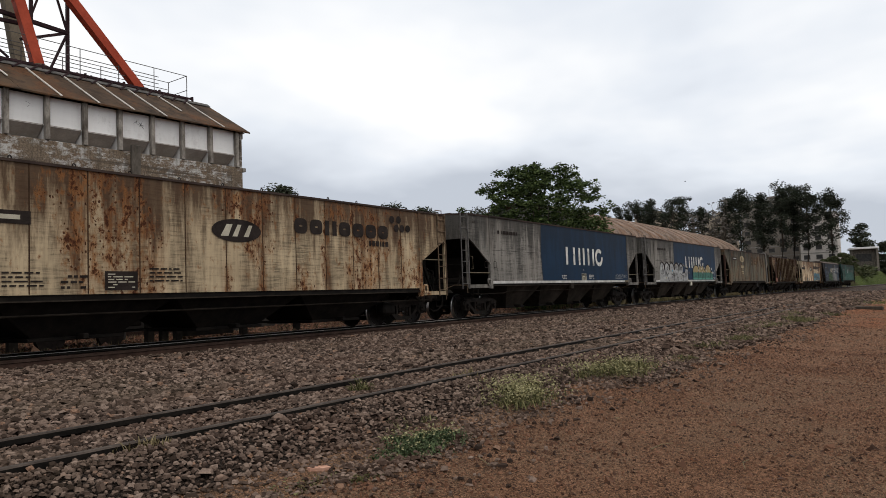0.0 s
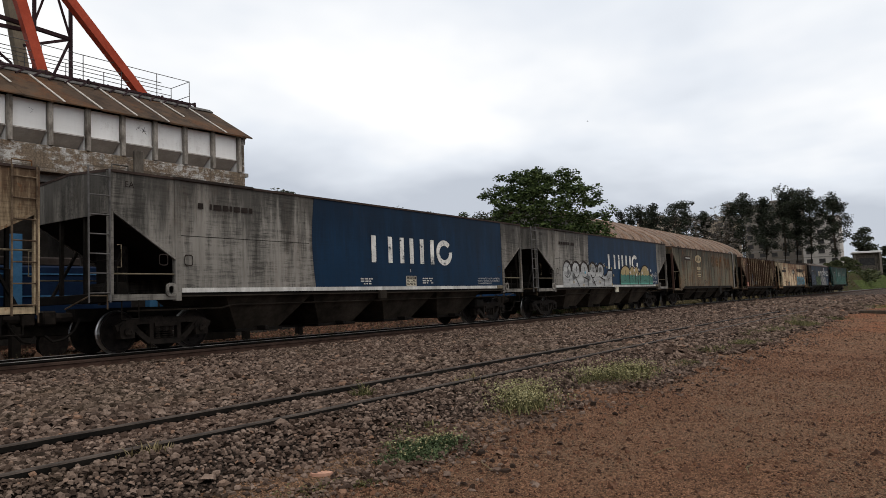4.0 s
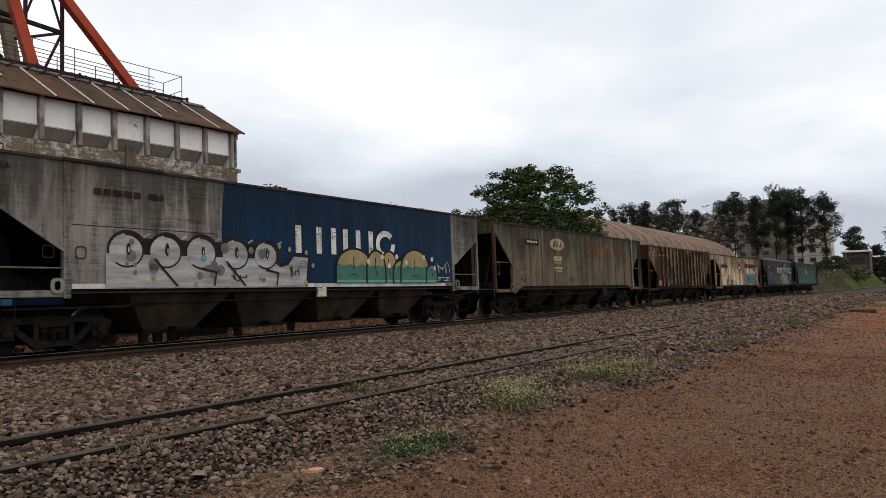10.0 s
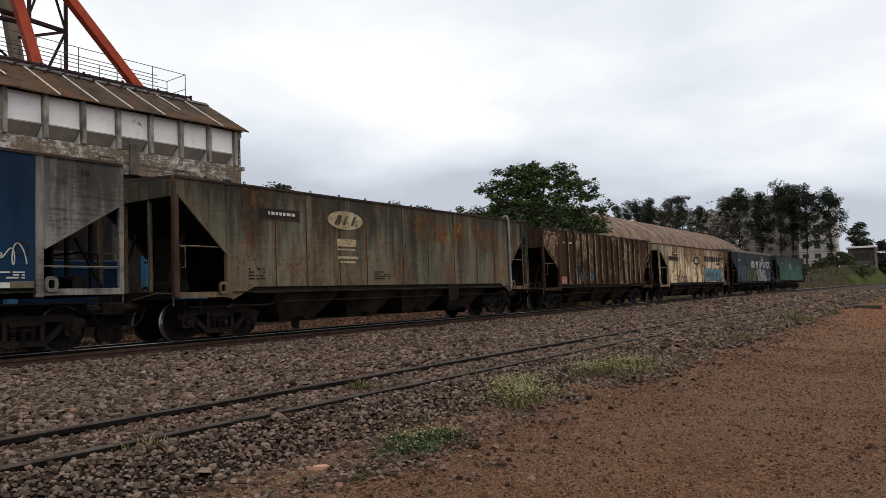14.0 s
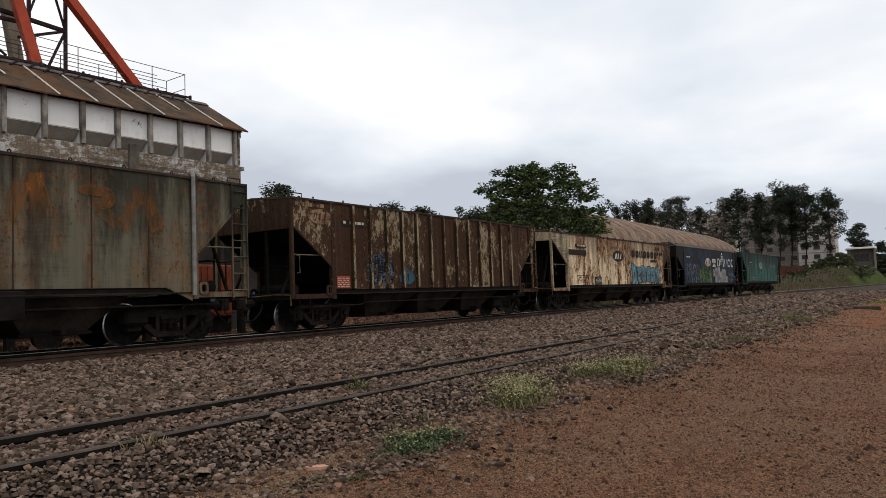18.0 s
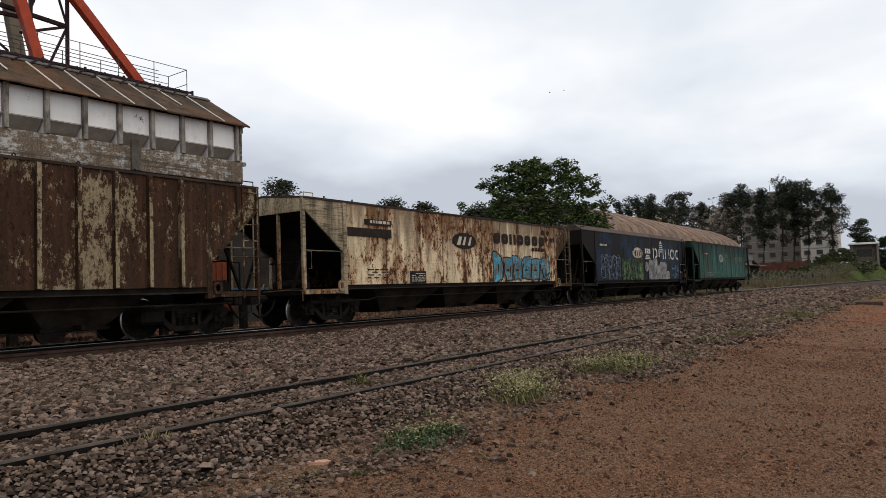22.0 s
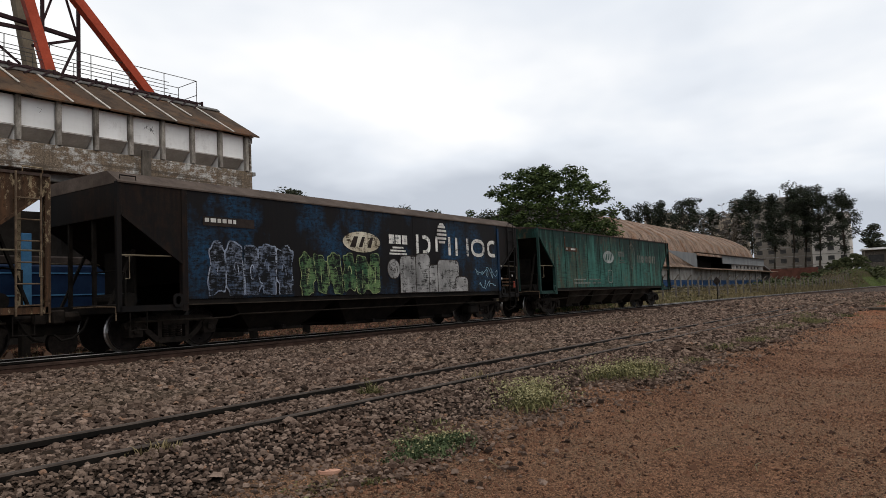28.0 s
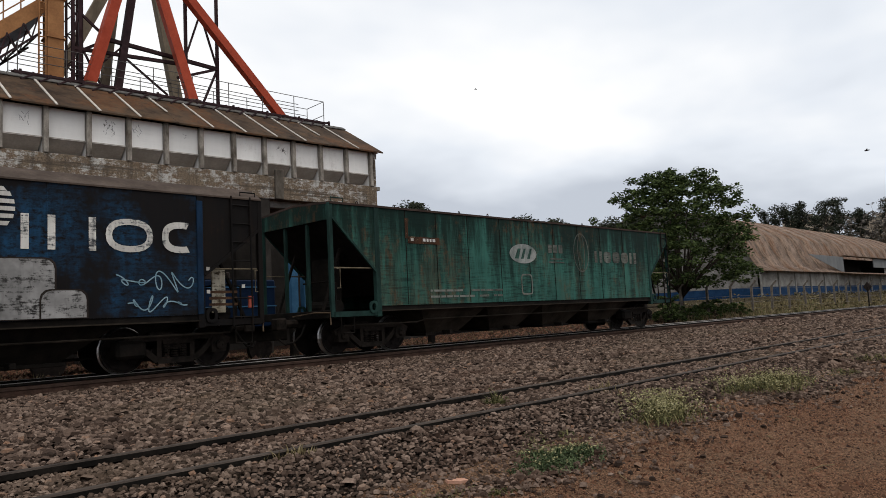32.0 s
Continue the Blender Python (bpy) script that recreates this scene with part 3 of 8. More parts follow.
def sleepers():
    bm = bmesh.new()
    box(bm, -0.11, 0.11, -1.0, 1.0, -0.12, 0.0, bevel=0.012)
    first = obj("sleeper", bm, M["old_sleeper"])
    tagged(first, "weathered dark timber sleeper bedded in stone under the rails", "sleeper", group="sleepers")
    first.matrix_basis = pose(0.2, 14.36, -0.212)
    for i in range(1, 70):
        x = 0.2 + i * 0.62
        ob = new("sleeper", first.data)
        ob.matrix_basis = pose(x, 14.36 + bend(x), -0.212, 0, 0, random.uniform(-1, 1))
        tagged(ob, "weathered dark timber sleeper bedded in stone under the rails", "sleeper", group="sleepers")


sleepers()


# ---- crushed stone ----
M["clod_red"] = leaf_mat("red rubble", (0.016, 0.008, 0.005), (0.17, 0.082, 0.050))
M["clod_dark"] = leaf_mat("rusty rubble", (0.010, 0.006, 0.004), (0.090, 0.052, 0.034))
M["clod"] = leaf_mat("dry earth clod", (0.022, 0.010, 0.006), (0.185, 0.090, 0.052))

def rocks(count, area, size, seed, name, label, mat="clod", sink=0.2, vary=0.33):
    """Loose crumbs of earth and rubble, strewn at random: rough pyramids."""
    rng = np.random.default_rng(seed)
    c4 = [(math.cos(k * math.tau / 4), math.sin(k * math.tau / 4)) for k in range(4)]
    shape = np.array([(x * 1.05, y * 1.05, -0.5) for x, y in c4] + [(0.1, 0.1, 0.85)])
    x0, x1, y0, y1 = area
    px = x0 + (x1 - x0) * rng.random(count) ** 1.25
    py = rng.uniform(y0, y1, count)
    sz = size * rng.lognormal(0, vary, count)
    return heap(rng, px, py, sz, shape, [[(0, 1, 4), (1, 2, 4), (2, 3, 4), (3, 0, 4)]], name, label, mat, 0.5 - sink, 0.0, 0.7)


def heap(rng, px, py, sz, shape, groups, name, label, mat, rise, lift, tip):
    count, nv = len(px), len(shape)
    V = np.empty((count, nv, 3))
    ang = rng.uniform(0, math.tau, count)
    sq = rng.uniform(0.62, 1.2, (count, 3)) * np.array([1.22, 0.95, 0.85])
    jit = rng.uniform(0.72, 1.25, (count, nv, 3))
    base = shape[None] * jit * sq[:, None, :] * sz[:, None, None]
    tilt = rng.uniform(-tip, tip, count)
    by = base[:, :, 1] * np.cos(tilt)[:, None] - base[:, :, 2] * np.sin(tilt)[:, None]
    bz = base[:, :, 1] * np.sin(tilt)[:, None] + base[:, :, 2] * np.cos(tilt)[:, None]
    ca, sa = np.cos(ang)[:, None], np.sin(ang)[:, None]
    gz = np.array([terrain(a, b) + uneven(a, b) for a, b in zip(px, py)])
    by2 = py + np.array([bend(a) for a in px])
    V[:, :, 0] = px[:, None] + base[:, :, 0] * ca - by * sa
    V[:, :, 1] = by2[:, None] + base[:, :, 0] * sa + by * ca
    V[:, :, 2] = gz[:, None] + lift + bz + (sz * rise)[:, None] * rng.uniform(0.1, 1.0, (count, 1))
    F = []
    for group in groups:
        F += (np.array(group)[None] + (np.arange(count) * nv)[:, None, None]).reshape(-1, len(group[0])).tolist()
    ob = raw(name, V.reshape(-1, 3).tolist(), F, mat)
    return tagged(ob, label, "gravel", kind="stuff")


def ballast(area, pitch, seed, name, label, plump=0.525, lift=0.0, edge=None, thin=1.0):
    """Split stones packed side by side: five-sided blocks with a smaller, uneven top. edge: y where the bed frays out."""
    rng = np.random.default_rng(seed)
    x0, x1, y0, y1 = area
    nx, ny = int((x1 - x0) / pitch), int((y1 - y0) / (pitch * 0.9))
    gx, gy = np.meshgrid(np.arange(nx), np.arange(ny), indexing="ij")
    px = (x0 + (gx + 0.5 * (gy % 2) + rng.uniform(-0.42, 0.42, gx.shape)) * pitch).ravel()
    py = (y0 + (gy + rng.uniform(-0.42, 0.42, gx.shape)) * pitch * 0.9).ravel()
    sz = pitch * plump * rng.lognormal(0, 0.24, len(px))
    keep = (px > 0.24 * py) & (rng.random(len(px)) < thin)
    for y in (4.72, 5.73):        # the siding's rails stand clear of the stones
        keep &= np.abs(py - y) > 0.035 + 0.6 * sz + (0.05 if y > 5 else 0.01) * np.clip((px - 10) / 8, 0, 1)
    keep &= np.abs(py - 13.80) > 0.20
    if edge is not None:
        fray = edge + 0.16 * np.sin(px * 0.9 + 1.0) + 0.10 * np.sin(px * 2.3) + 0.07 * np.sin(px * 5.1 + 2)
        keep &= rng.random(len(px)) < np.clip((py - fray) / 0.42, 0.0, 1.0) ** 1.3
    px, py, sz = px[keep], py[keep], sz[keep]
    c5 = [(math.cos(k * math.tau / 5), math.sin(k * math.tau / 5)) for k in range(5)]
    shape = np.array([(x, y, -0.45) for x, y in c5] + [(x * 0.66, y * 0.66, 0.55) for x, y in c5])
    sides = [(k, (k + 1) % 5, 5 + (k + 1) % 5, 5 + k) for k in range(5)]
    return heap(rng, px, py, sz, shape, [[(5, 6, 7, 8, 9)], sides], name, label, "stone", 1.0, lift, 0.85)


ballast((0.8, 7, 3.2, 6.2), 0.038, 1, "near_track_ballast", "grey-brown crushed stone ballast around the rails", edge=3.25)
ballast((0.8, 7, 6.2, 13.6), 0.054, 18, "middle_ballast", "grey-brown crushed stone ballast between the two lines", 0.55)
ballast((7, 13, 3.2, 6.2), 0.044, 16, "track_ballast", "grey-brown crushed stone ballast around the rails", edge=3.25)
ballast((7, 13, 6.2, 13.6), 0.056, 19, "middle_ballast_beyond", "grey-brown crushed stone ballast between the two lines", 0.55)
ballast((13, 32, 3.2, 13.6), 0.061, 2, "track_ballast_beyond", "grey-brown crushed stone ballast along the rails", 0.60, 0.004, edge=3.25)
ballast((32, 80, 3.3, 13.6), 0.115, 5, "far_track_ballast", "grey crushed stone ballast far along the line", 0.60, -0.02, 3.3)
ballast((1.0, 40, 4.50, 4.70), 0.040, 12, "heaped_ballast", "crushed stone heaped against the near siding rail", 0.5, 0.022)
ballast((1.0, 40, 5.52, 5.71), 0.040, 13, "banked_ballast", "crushed stone heaped against the siding rail", 0.5, 0.006)
ballast((1.2, 60, 13.56, 14.9), 0.075, 14, "ballast_under_rails", "crushed stone between sleepers under the running rails", 0.62, -0.02)
ballast((1.5, 30, 2.3, 3.6), 0.06, 6, "strewn_ballast", "grey-brown stones strewn from the ballast onto the earth", 0.36, 0.0, 2.5, 0.12)
rocks(42000, (12.0, 45, -8.0, 3.5), 0.0130, 10, "far_yard_clods", "small clods and stones scattered over bare earth", "clod", 0.3, 0.45)
rocks(26000, (2.5, 26, -6.0, 3.5), 0.0108, 8, "yard_stones", "dark stones and clods on bare earth", "clod", 0.35, 0.5)
rocks(110000, (2.5, 16, -5.0, 3.5), 0.0076, 3, "yard_clods", "small clods and stones scattered over bare earth", "clod", 0.3, 0.5)
rocks(16000, (-5.0, 4.0, -7.0, 3.4), 0.0095, 21, "foreground_clods", "small clods and stones scattered over bare earth", "clod", 0.3, 0.5)
rocks(34000, (-6.0, 45, 16.5, 27.0), 0.036, 11, "yard_rubble", "red-brown rubble and straw in the yard under the silo", "clod_red", 0.0, 0.5)
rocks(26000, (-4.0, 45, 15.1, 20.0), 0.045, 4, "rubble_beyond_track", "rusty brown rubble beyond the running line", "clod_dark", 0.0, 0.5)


# ---- the train ----
HW = 1.42      # half width of the wagons


# small gains and losses of the train against its even pull: seconds, metres
SURGE = ((0, 0.02), (1, -0.10), (2, -0.17), (3, -0.20), (4.2, -0.15), (5.5, -0.05), (7, -0.09), (8, -0.08), (10, 0.0), (14, 0.02), (18, -0.02), (19, 0.05),
         (20, 0.13), (21.2, 0.08), (22.5, 0.04), (24, 0.06), (25, 0.11), (26.5, 0.14), (28, 0.12), (30, 0.02), (31, -0.07), (32, -0.09))


def surge(t):
    """The gain at t, rounded off over about a second."""
    ts, ds = [p[0] for p in SURGE], [p[1] for p in SURGE]
    return float(np.mean([np.interp(t + o, ts, ds) for o in (-0.6, -0.3, 0.0, 0.3, 0.6)]))


def s_at(t):
    """How far the train has rolled at t seconds, with 0 at about 12 s."""
    return 2.35348e-4 * t ** 3 + 3.38852e-4 * t ** 2 + 3.244052 * t - 39.410543 + surge(t)


def on_track(x):
    return pose(x, 14.42 + bend(x), 0, 0, 0, math.degrees(math.atan(-2 * BEND * max(x, 0.0))))


WAGONS, WHEELSETS = [], []


def wheelset_mesh():
    bm = bmesh.new()
    for s in (-1, 1):
        y = s * 0.5
        prof = [(0.10, y - s * 0.07), (0.36, y - s * 0.05), (0.445, y - s * 0.045), (0.445, y - s * 0.02), (0.42, y - s * 0.01), (0.415, y + s * 0.075), (0.385, y + s * 0.08), (0.36, y + s * 0.04), (0.2, y + s * 0.02), (0.12, y + s * 0.06), (0.09, y + s * 0.10)]
        lathe(bm, prof, True, 32)
    lathe(bm, [(0.075, -0.72), (0.075, 0.72)], True, 10)
    for k in range(6):   # lightening marks on the disc
        a = k * math.tau / 6
        for s in (-1, 1):
            box(bm, 0.27 * math.cos(a) - 0.02, 0.27 * math.cos(a) + 0.02, s * 0.545 - 0.012, s * 0.545 + 0.012, 0.27 * math.sin(a) - 0.02, 0.27 * math.sin(a) + 0.02)
    bmesh.ops.recalc_face_normals(bm, faces=bm.faces[:])
    me = bpy.data.meshes.new("wheelset")
    bm.to_mesh(me)
    bm.free()
    me.materials.append(M["wheel"])
    me.materials.append(M["tread"])
    for p in me.polygons:
        c = p.center
        r = math.hypot(c.x, c.z)
        p.material_index = 1 if r > 0.405 else 0
    return me


def side_frame_mesh():
    """Cast side frame of a bogie: arched top chord, drooping bottom chord, open windows, spring nest."""
    bm = bmesh.new()
    top = [(-1.12, 0.50), (-0.9, 0.60), (-0.55, 0.63), (0.55, 0.63), (0.9, 0.60), (1.12, 0.50)]
    for a, b in zip(top, top[1:]):
        beam(bm, (a[0], 0, a[1]), (b[0], 0, b[1]), 0.13, 0.13)
    low = [(-1.05, 0.42), (-0.62, 0.40), (-0.36, 0.19), (0.36, 0.19), (0.62, 0.40), (1.05, 0.42)]
    for a, b in zip(low[1:-1], low[2:-1]):
        beam(bm, (a[0], 0, a[1]), (b[0], 0, b[1]), 0.13, 0.11)
    for s in (-1, 1):
        beam(bm, (s * 0.62, 0, 0.40), (s * 0.78, 0, 0.60), 0.12, 0.10)
        beam(bm, (s * 0.33, 0, 0.19), (s * 0.33, 0, 0.62), 0.12, 0.09)
        # axle box and its cap
        prism(bm, [(s * 0.885 + dx, 0.42 + dz) for dx, dz in ((-0.15, -0.13), (0.15, -0.13), (0.17, 0.1), (0.1, 0.19), (-0.1, 0.19), (-0.17, 0.1))], "y", -0.09, 0.09)
    bmesh.ops.recalc_face_normals(bm, faces=bm.faces[:])
    return bm


def spring_mesh():
    bm = bmesh.new()
    for k in range(3):
        x = -0.17 + 0.17 * k
        for turn in range(6):
            z = 0.26 + turn * 0.045
            lathe(bm, [(0.05, 0), (0.068, 0.0), (0.068, 0.026), (0.05, 0.026)], True, 8, x, 0, 0)
            # turned rings lie flat: swap y and z of the newest ring set
            bm.verts.ensure_lookup_table()
            for v in bm.verts[-32:]:
                dx, dy, dz = v.co.x - x, v.co.y, v.co.z
                v.co = (x + dx, dz, z + dy)
    box(bm, -0.27, 0.27, -0.09, 0.09, 0.50, 0.58)
    bmesh.ops.recalc_face_normals(bm, faces=bm.faces[:])
    return bm


WS_MESH = wheelset_mesh()


def shared(name, bm, mat):
    me = bpy.data.meshes.new(name)
    bm.to_mesh(me)
    bm.free()
    me.materials.append(M[mat])
    return me


SIDE_MESH = shared("side_frame", side_frame_mesh(), "bogie")
SPRING_MESH = shared("spring_nest", spring_mesh(), "bogie")


def cap_mesh():
    bm = bmesh.new()
    lathe(bm, [(0.085, 0.0), (0.085, -0.05), (0.06, -0.06)], True, 12)
    for k in range(3):
        a = k * math.tau / 3
        box(bm, 0.05 * math.cos(a) - 0.015, 0.05 * math.cos(a) + 0.015, -0.08, -0.05, 0.05 * math.sin(a) - 0.015, 0.05 * math.sin(a) + 0.015)
    bmesh.ops.recalc_face_normals(bm, faces=bm.faces[:])
    return shared("axle_cap", bm, "bogie")


CAP_MESH = cap_mesh()


def latch_mesh():
    """A hatch latch on the eave: a foot plate, a bent lug and its pin."""
    bm = bmesh.new()
    box(bm, -0.07, 0.07, -0.05, 0.05, 0.0, 0.025, bevel=0.006)
    tube(bm, [(-0.045, 0, 0.02), (-0.04, 0, 0.085), (0.0, 0, 0.115), (0.04, 0, 0.085), (0.045, 0, 0.02)], 0.02, 6)
    return shared("hatch_latch", bm, "latch_grime")


M["latch_grime"] = plain("grimy latch steel", (0.012, 0.010, 0.009), (0.05, 0.042, 0.036), 6, 0.8)
LATCH_MESH = latch_mesh()


def bogie(car, cx):
    bm = boxes((-0.24, 0.24, -0.82, 0.82, 0.40, 0.60), (-0.3, 0.3, -0.35, 0.35, 0.58, 0.74), bevel=0.02)
    b = part("bogie", bm, "bogie", car, "three-piece cast steel bogie caked in brake dust")
    b.matrix_basis = pose(cx, 0, 0)
    for s in (-1, 1):
        f = new("side_frame", SIDE_MESH)
        f.parent, f.matrix_basis = b, pose(0, s * 0.80, 0)
        f = new("spring_nest", SPRING_MESH)
        f.parent, f.matrix_basis = b, pose(0, s * 0.80, 0)
        for e in (-1, 1):
            f = new("axle_cap", CAP_MESH)
            f.parent = b
            f.matrix_basis = pose(e * 0.885, s * 0.89, 0.42, 0, 0, 0 if s < 0 else 180)
    for e in (-1, 1):
        w = new("wheelset", WS_MESH)
        w.parent = b
        w["label"] = "dark spoked-face wheelset with bright worn treads"
        w.matrix_basis = pose(e * 0.885, 0, 0.42)
        WHEELSETS.append((w, e * 0.885, random.uniform(0, 300)))
    return b


def ladder(car, x, z0, z1, mat, y=-HW - 0.03, width=0.42):
    bm = bmesh.new()
    for dx in (0, width):
        tube(bm, [(x + dx, y, z0), (x + dx, y, z1)], 0.02, 6)
    lad = part("ladder", bm, mat, car, "welded steel access ladder")
    k = 0
    z = z0 + 0.18
    while z < z1 - 0.1:
        bm = bmesh.new()
        tube(bm, [(x, y, z), (x + width, y, z)], 0.014, 6)
        part("rung", bm, mat, lad)
        z += 0.37
    return lad


def flat(polys, y):
    """Thin painted patches on the near side: outlines of (x, z)."""
    bm = bmesh.new()
    for pts in polys:
        vs = [bm.verts.new((p[0], y, p[1])) for p in pts]
        f = bm.faces.new(vs)
        f.normal_update()
        if f.normal.y > 0:
            f.normal_flip()
    return bm


def rect(x0, x1, z0, z1):
    return [(x0, z0), (x1, z0), (x1, z1), (x0, z1)]


def oval(cx, cz, rx, rz, n=24, p=2.0, turn=0.0):
    out = []
    for k in range(n):
        a = k * math.tau / n
        c, s = math.cos(a), math.sin(a)
        x = rx * math.copysign(abs(c) ** (2 / p), c)
        z = rz * math.copysign(abs(s) ** (2 / p), s)
        ct, st = math.cos(turn), math.sin(turn)
        out.append((cx + x * ct - z * st, cz + x * st + z * ct))
    return out


def ring(cx, cz, rx, rz, w, n=24, p=2.0, a0=0.0, a1=math.tau):
    """Quads of a ring or arc of width w."""
    def at(a, rx, rz):
        c, s = math.cos(a), math.sin(a)
        return (cx + rx * math.copysign(abs(c) ** (2 / p), c), cz + rz * math.copysign(abs(s) ** (2 / p), s))
    out = []
    for k in range(n):
        u, v = a0 + (a1 - a0) * k / n, a0 + (a1 - a0) * (k + 1) / n
        out.append([at(u, rx, rz), at(v, rx, rz), at(v, rx - w, rz - w), at(u, rx - w, rz - w)])
    return out


def bars(x0, x1, z0, z1, lines, fill=0.55, seed=0, words=4):
    """Lines of stencilled writing too small to read, as bars."""
    rng = random.Random(seed)
    out, h = [], (z1 - z0) / lines
    for i in range(lines):
        z = z1 - (i + 1) * h + h * 0.25
        x = x0
        while x < x1 - 0.04:
            w = min(rng.uniform(0.06, 0.06 + (x1 - x0) / words), x1 - x)
            if rng.random() < 0.85:
                out.append(rect(x, x + w, z, z + h * fill))
            x += w + 0.04
    return out


def paint(car, name, polys, mat, layer=1, label=""):
    if name.endswith("_lines") or name.endswith("_bar") or name.endswith("_strokes"):      # each bar of writing by itself
        for q in polys:
            part(name.replace("_lines", "_line").replace("_strokes", "_stroke"), flat([q], -HW - 0.012 - 0.003 * layer), mat, car, label)
        return None
    return part(name, flat(polys, -HW - 0.012 - 0.003 * layer), mat, car, label)


def wagon(name, u0, p0, p1, u1, top, sill, body, label, slope0=(2.75, 1.88), slope1=None, end_mat=None, frame_mat=None,
          ribs=(), rib_w=0.05, rib_d=0.03, chutes=4, chute_low=0.36, seam_mat=None, pole=False, peaked=0.12, stripe=False, ladder_at=(), skirt=0.0, latches=True, rib_edge=None, wall_mat=None, chamfer=0.0, chute_mat="chute_grime", bar_at=0.88):
    """A covered hopper wagon. u0, p0, p1, u1: end post, panel, panel, end post along the train; local x is measured from its middle."""
    uc = (u0 + u1) / 2
    car = empty(name)
    tagged(car, label, "hopper wagon", group="hopper wagons of the train")
    WAGONS.append((car, uc))
    a, b, c, d = u0 - uc, p0 - uc, p1 - uc, u1 - uc
    end_mat, frame_mat = end_mat or body, frame_mat or body
    slope1 = slope1 or slope0
    T = 0.012
    # side walls, one plate between ribs on each side
    cuts = [b] + [r - uc for r in ribs] + [c]
    for s in (-1, 1):
        if s < 0:
            for x0, x1 in zip(cuts, cuts[1:]):
                part("side_plate", boxes((x0 + 0.004, x1 - 0.004, -HW, -HW + 0.04, sill, top)), body, car)
            for x in cuts[1:-1]:
                part("rib", boxes((x - rib_w / 2, x + rib_w / 2, -HW - rib_d, -HW + 0.005, sill + 0.01, top - 0.03), bevel=0.006), seam_mat or body, car)
                # pale front face; the darker rib material puts shade on the sides
                if rib_edge:
                    part("rib_face", boxes((x - rib_w / 2 + 0.004, x + rib_w / 2 - 0.004, -HW - rib_d - 0.004, -HW - rib_d + 0.002, sill + 0.02, top - 0.05)), rib_edge, car)
        else:
            part("far_side_plate", boxes((b, c, HW - 0.04, HW, sill, top)), body, car)
        y0, y1 = (-HW - 0.02, -HW + 0.10) if s < 0 else (HW - 0.10, HW + 0.02)
        for x in (b, c):
            part("panel_post", boxes((x - 0.07, x + 0.07, y0, y1, sill - 0.25, top), bevel=0.008), frame_mat, car)
        # end bays: plates cut on the slope of the hopper, corner posts, bottom rails
        yy = (-HW, -HW + 0.03) if s < 0 else (HW - 0.03, HW)
        for (xe, xp, sl, sg) in ((a, b, slope0, 1), (d, c, slope1, -1)):
            bm = bmesh.new()
            prism(bm, [(xe + sg * 0.05, top), (xp - sg * 0.07, top), (xp - sg * 0.07, sl[1]), (xe + sg * 0.05, sl[0])], "y", *yy)
            part("end_bay_plate", bm, end_mat, car)
            bm = bmesh.new()
            beam(bm, (xe + sg * 0.05, (yy[0] + yy[1]) / 2 - 0.02 * (1 if s < 0 else -1), sl[0]), (xp - sg * 0.07, (yy[0] + yy[1]) / 2 - 0.02 * (1 if s < 0 else -1), sl[1]), 0.05, 0.05)
            part("slope_flange", bm, frame_mat, car)
            part("corner_post", boxes((xe - 0.05, xe + 0.05, y0 + 0.01, y1 - 0.02, sill - 0.22, top), bevel=0.008), frame_mat, car)
            part("bottom_rail", boxes((min(xe, xp), max(xe, xp), y0 + 0.01, y1 - 0.03, sill - 0.22, sill - 0.10)), frame_mat, car)
            bm = bmesh.new()
            zz = sill + bar_at
            tube(bm, [(min(xe, xp) + 0.05, (y0 + y1) / 2, zz), (max(xe, xp) - 0.07, (y0 + y1) / 2, zz)], 0.018, 6)
            part("grab_bar", bm, "yellow_paint", car)
            # towing eye plate by the panel post
            xw = xp - sg * 0.19
            bm = bmesh.new()
            eye = []
            for yq in ((-HW - 0.045, -HW - 0.01) if s < 0 else (HW, HW + 0.04)):
                for o in (0.0, 0.06):
                    eye.append([bm.verts.new((px, yq, pz)) for px, pz in oval(xw, sill - 0.02, 0.12 - o, 0.14 - o, 14, 3.0)])
            for k in range(14):
                n = (k + 1) % 14
                for p, q in ((0, 1), (2, 0), (1, 3), (3, 2)):
                    bm.faces.new((eye[p][k], eye[p][n], eye[q][n], eye[q][k]))
            bmesh.ops.recalc_face_normals(bm, faces=bm.faces[:])
            part("jacking_eye", bm, frame_mat, car)
    # sloped end sheets of the hopper and upper end walls
    for (xe, xp, sl, sg) in ((a, b, slope0, 1), (d, c, slope1, -1)):
        dz = (sl[0] - sl[1]) / abs(xp - xe)
        bm = bmesh.new()
        run = abs(xp - xe) + 0.55
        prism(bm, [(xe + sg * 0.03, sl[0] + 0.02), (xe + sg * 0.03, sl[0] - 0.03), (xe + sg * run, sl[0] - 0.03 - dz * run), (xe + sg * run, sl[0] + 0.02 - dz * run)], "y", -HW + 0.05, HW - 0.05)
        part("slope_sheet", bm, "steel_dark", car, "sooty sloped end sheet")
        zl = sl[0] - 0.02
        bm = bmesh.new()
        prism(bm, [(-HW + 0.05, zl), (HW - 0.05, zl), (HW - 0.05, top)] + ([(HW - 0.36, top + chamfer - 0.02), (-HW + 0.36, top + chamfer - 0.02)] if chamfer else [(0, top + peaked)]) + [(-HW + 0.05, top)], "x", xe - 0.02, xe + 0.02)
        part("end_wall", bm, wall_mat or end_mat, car)
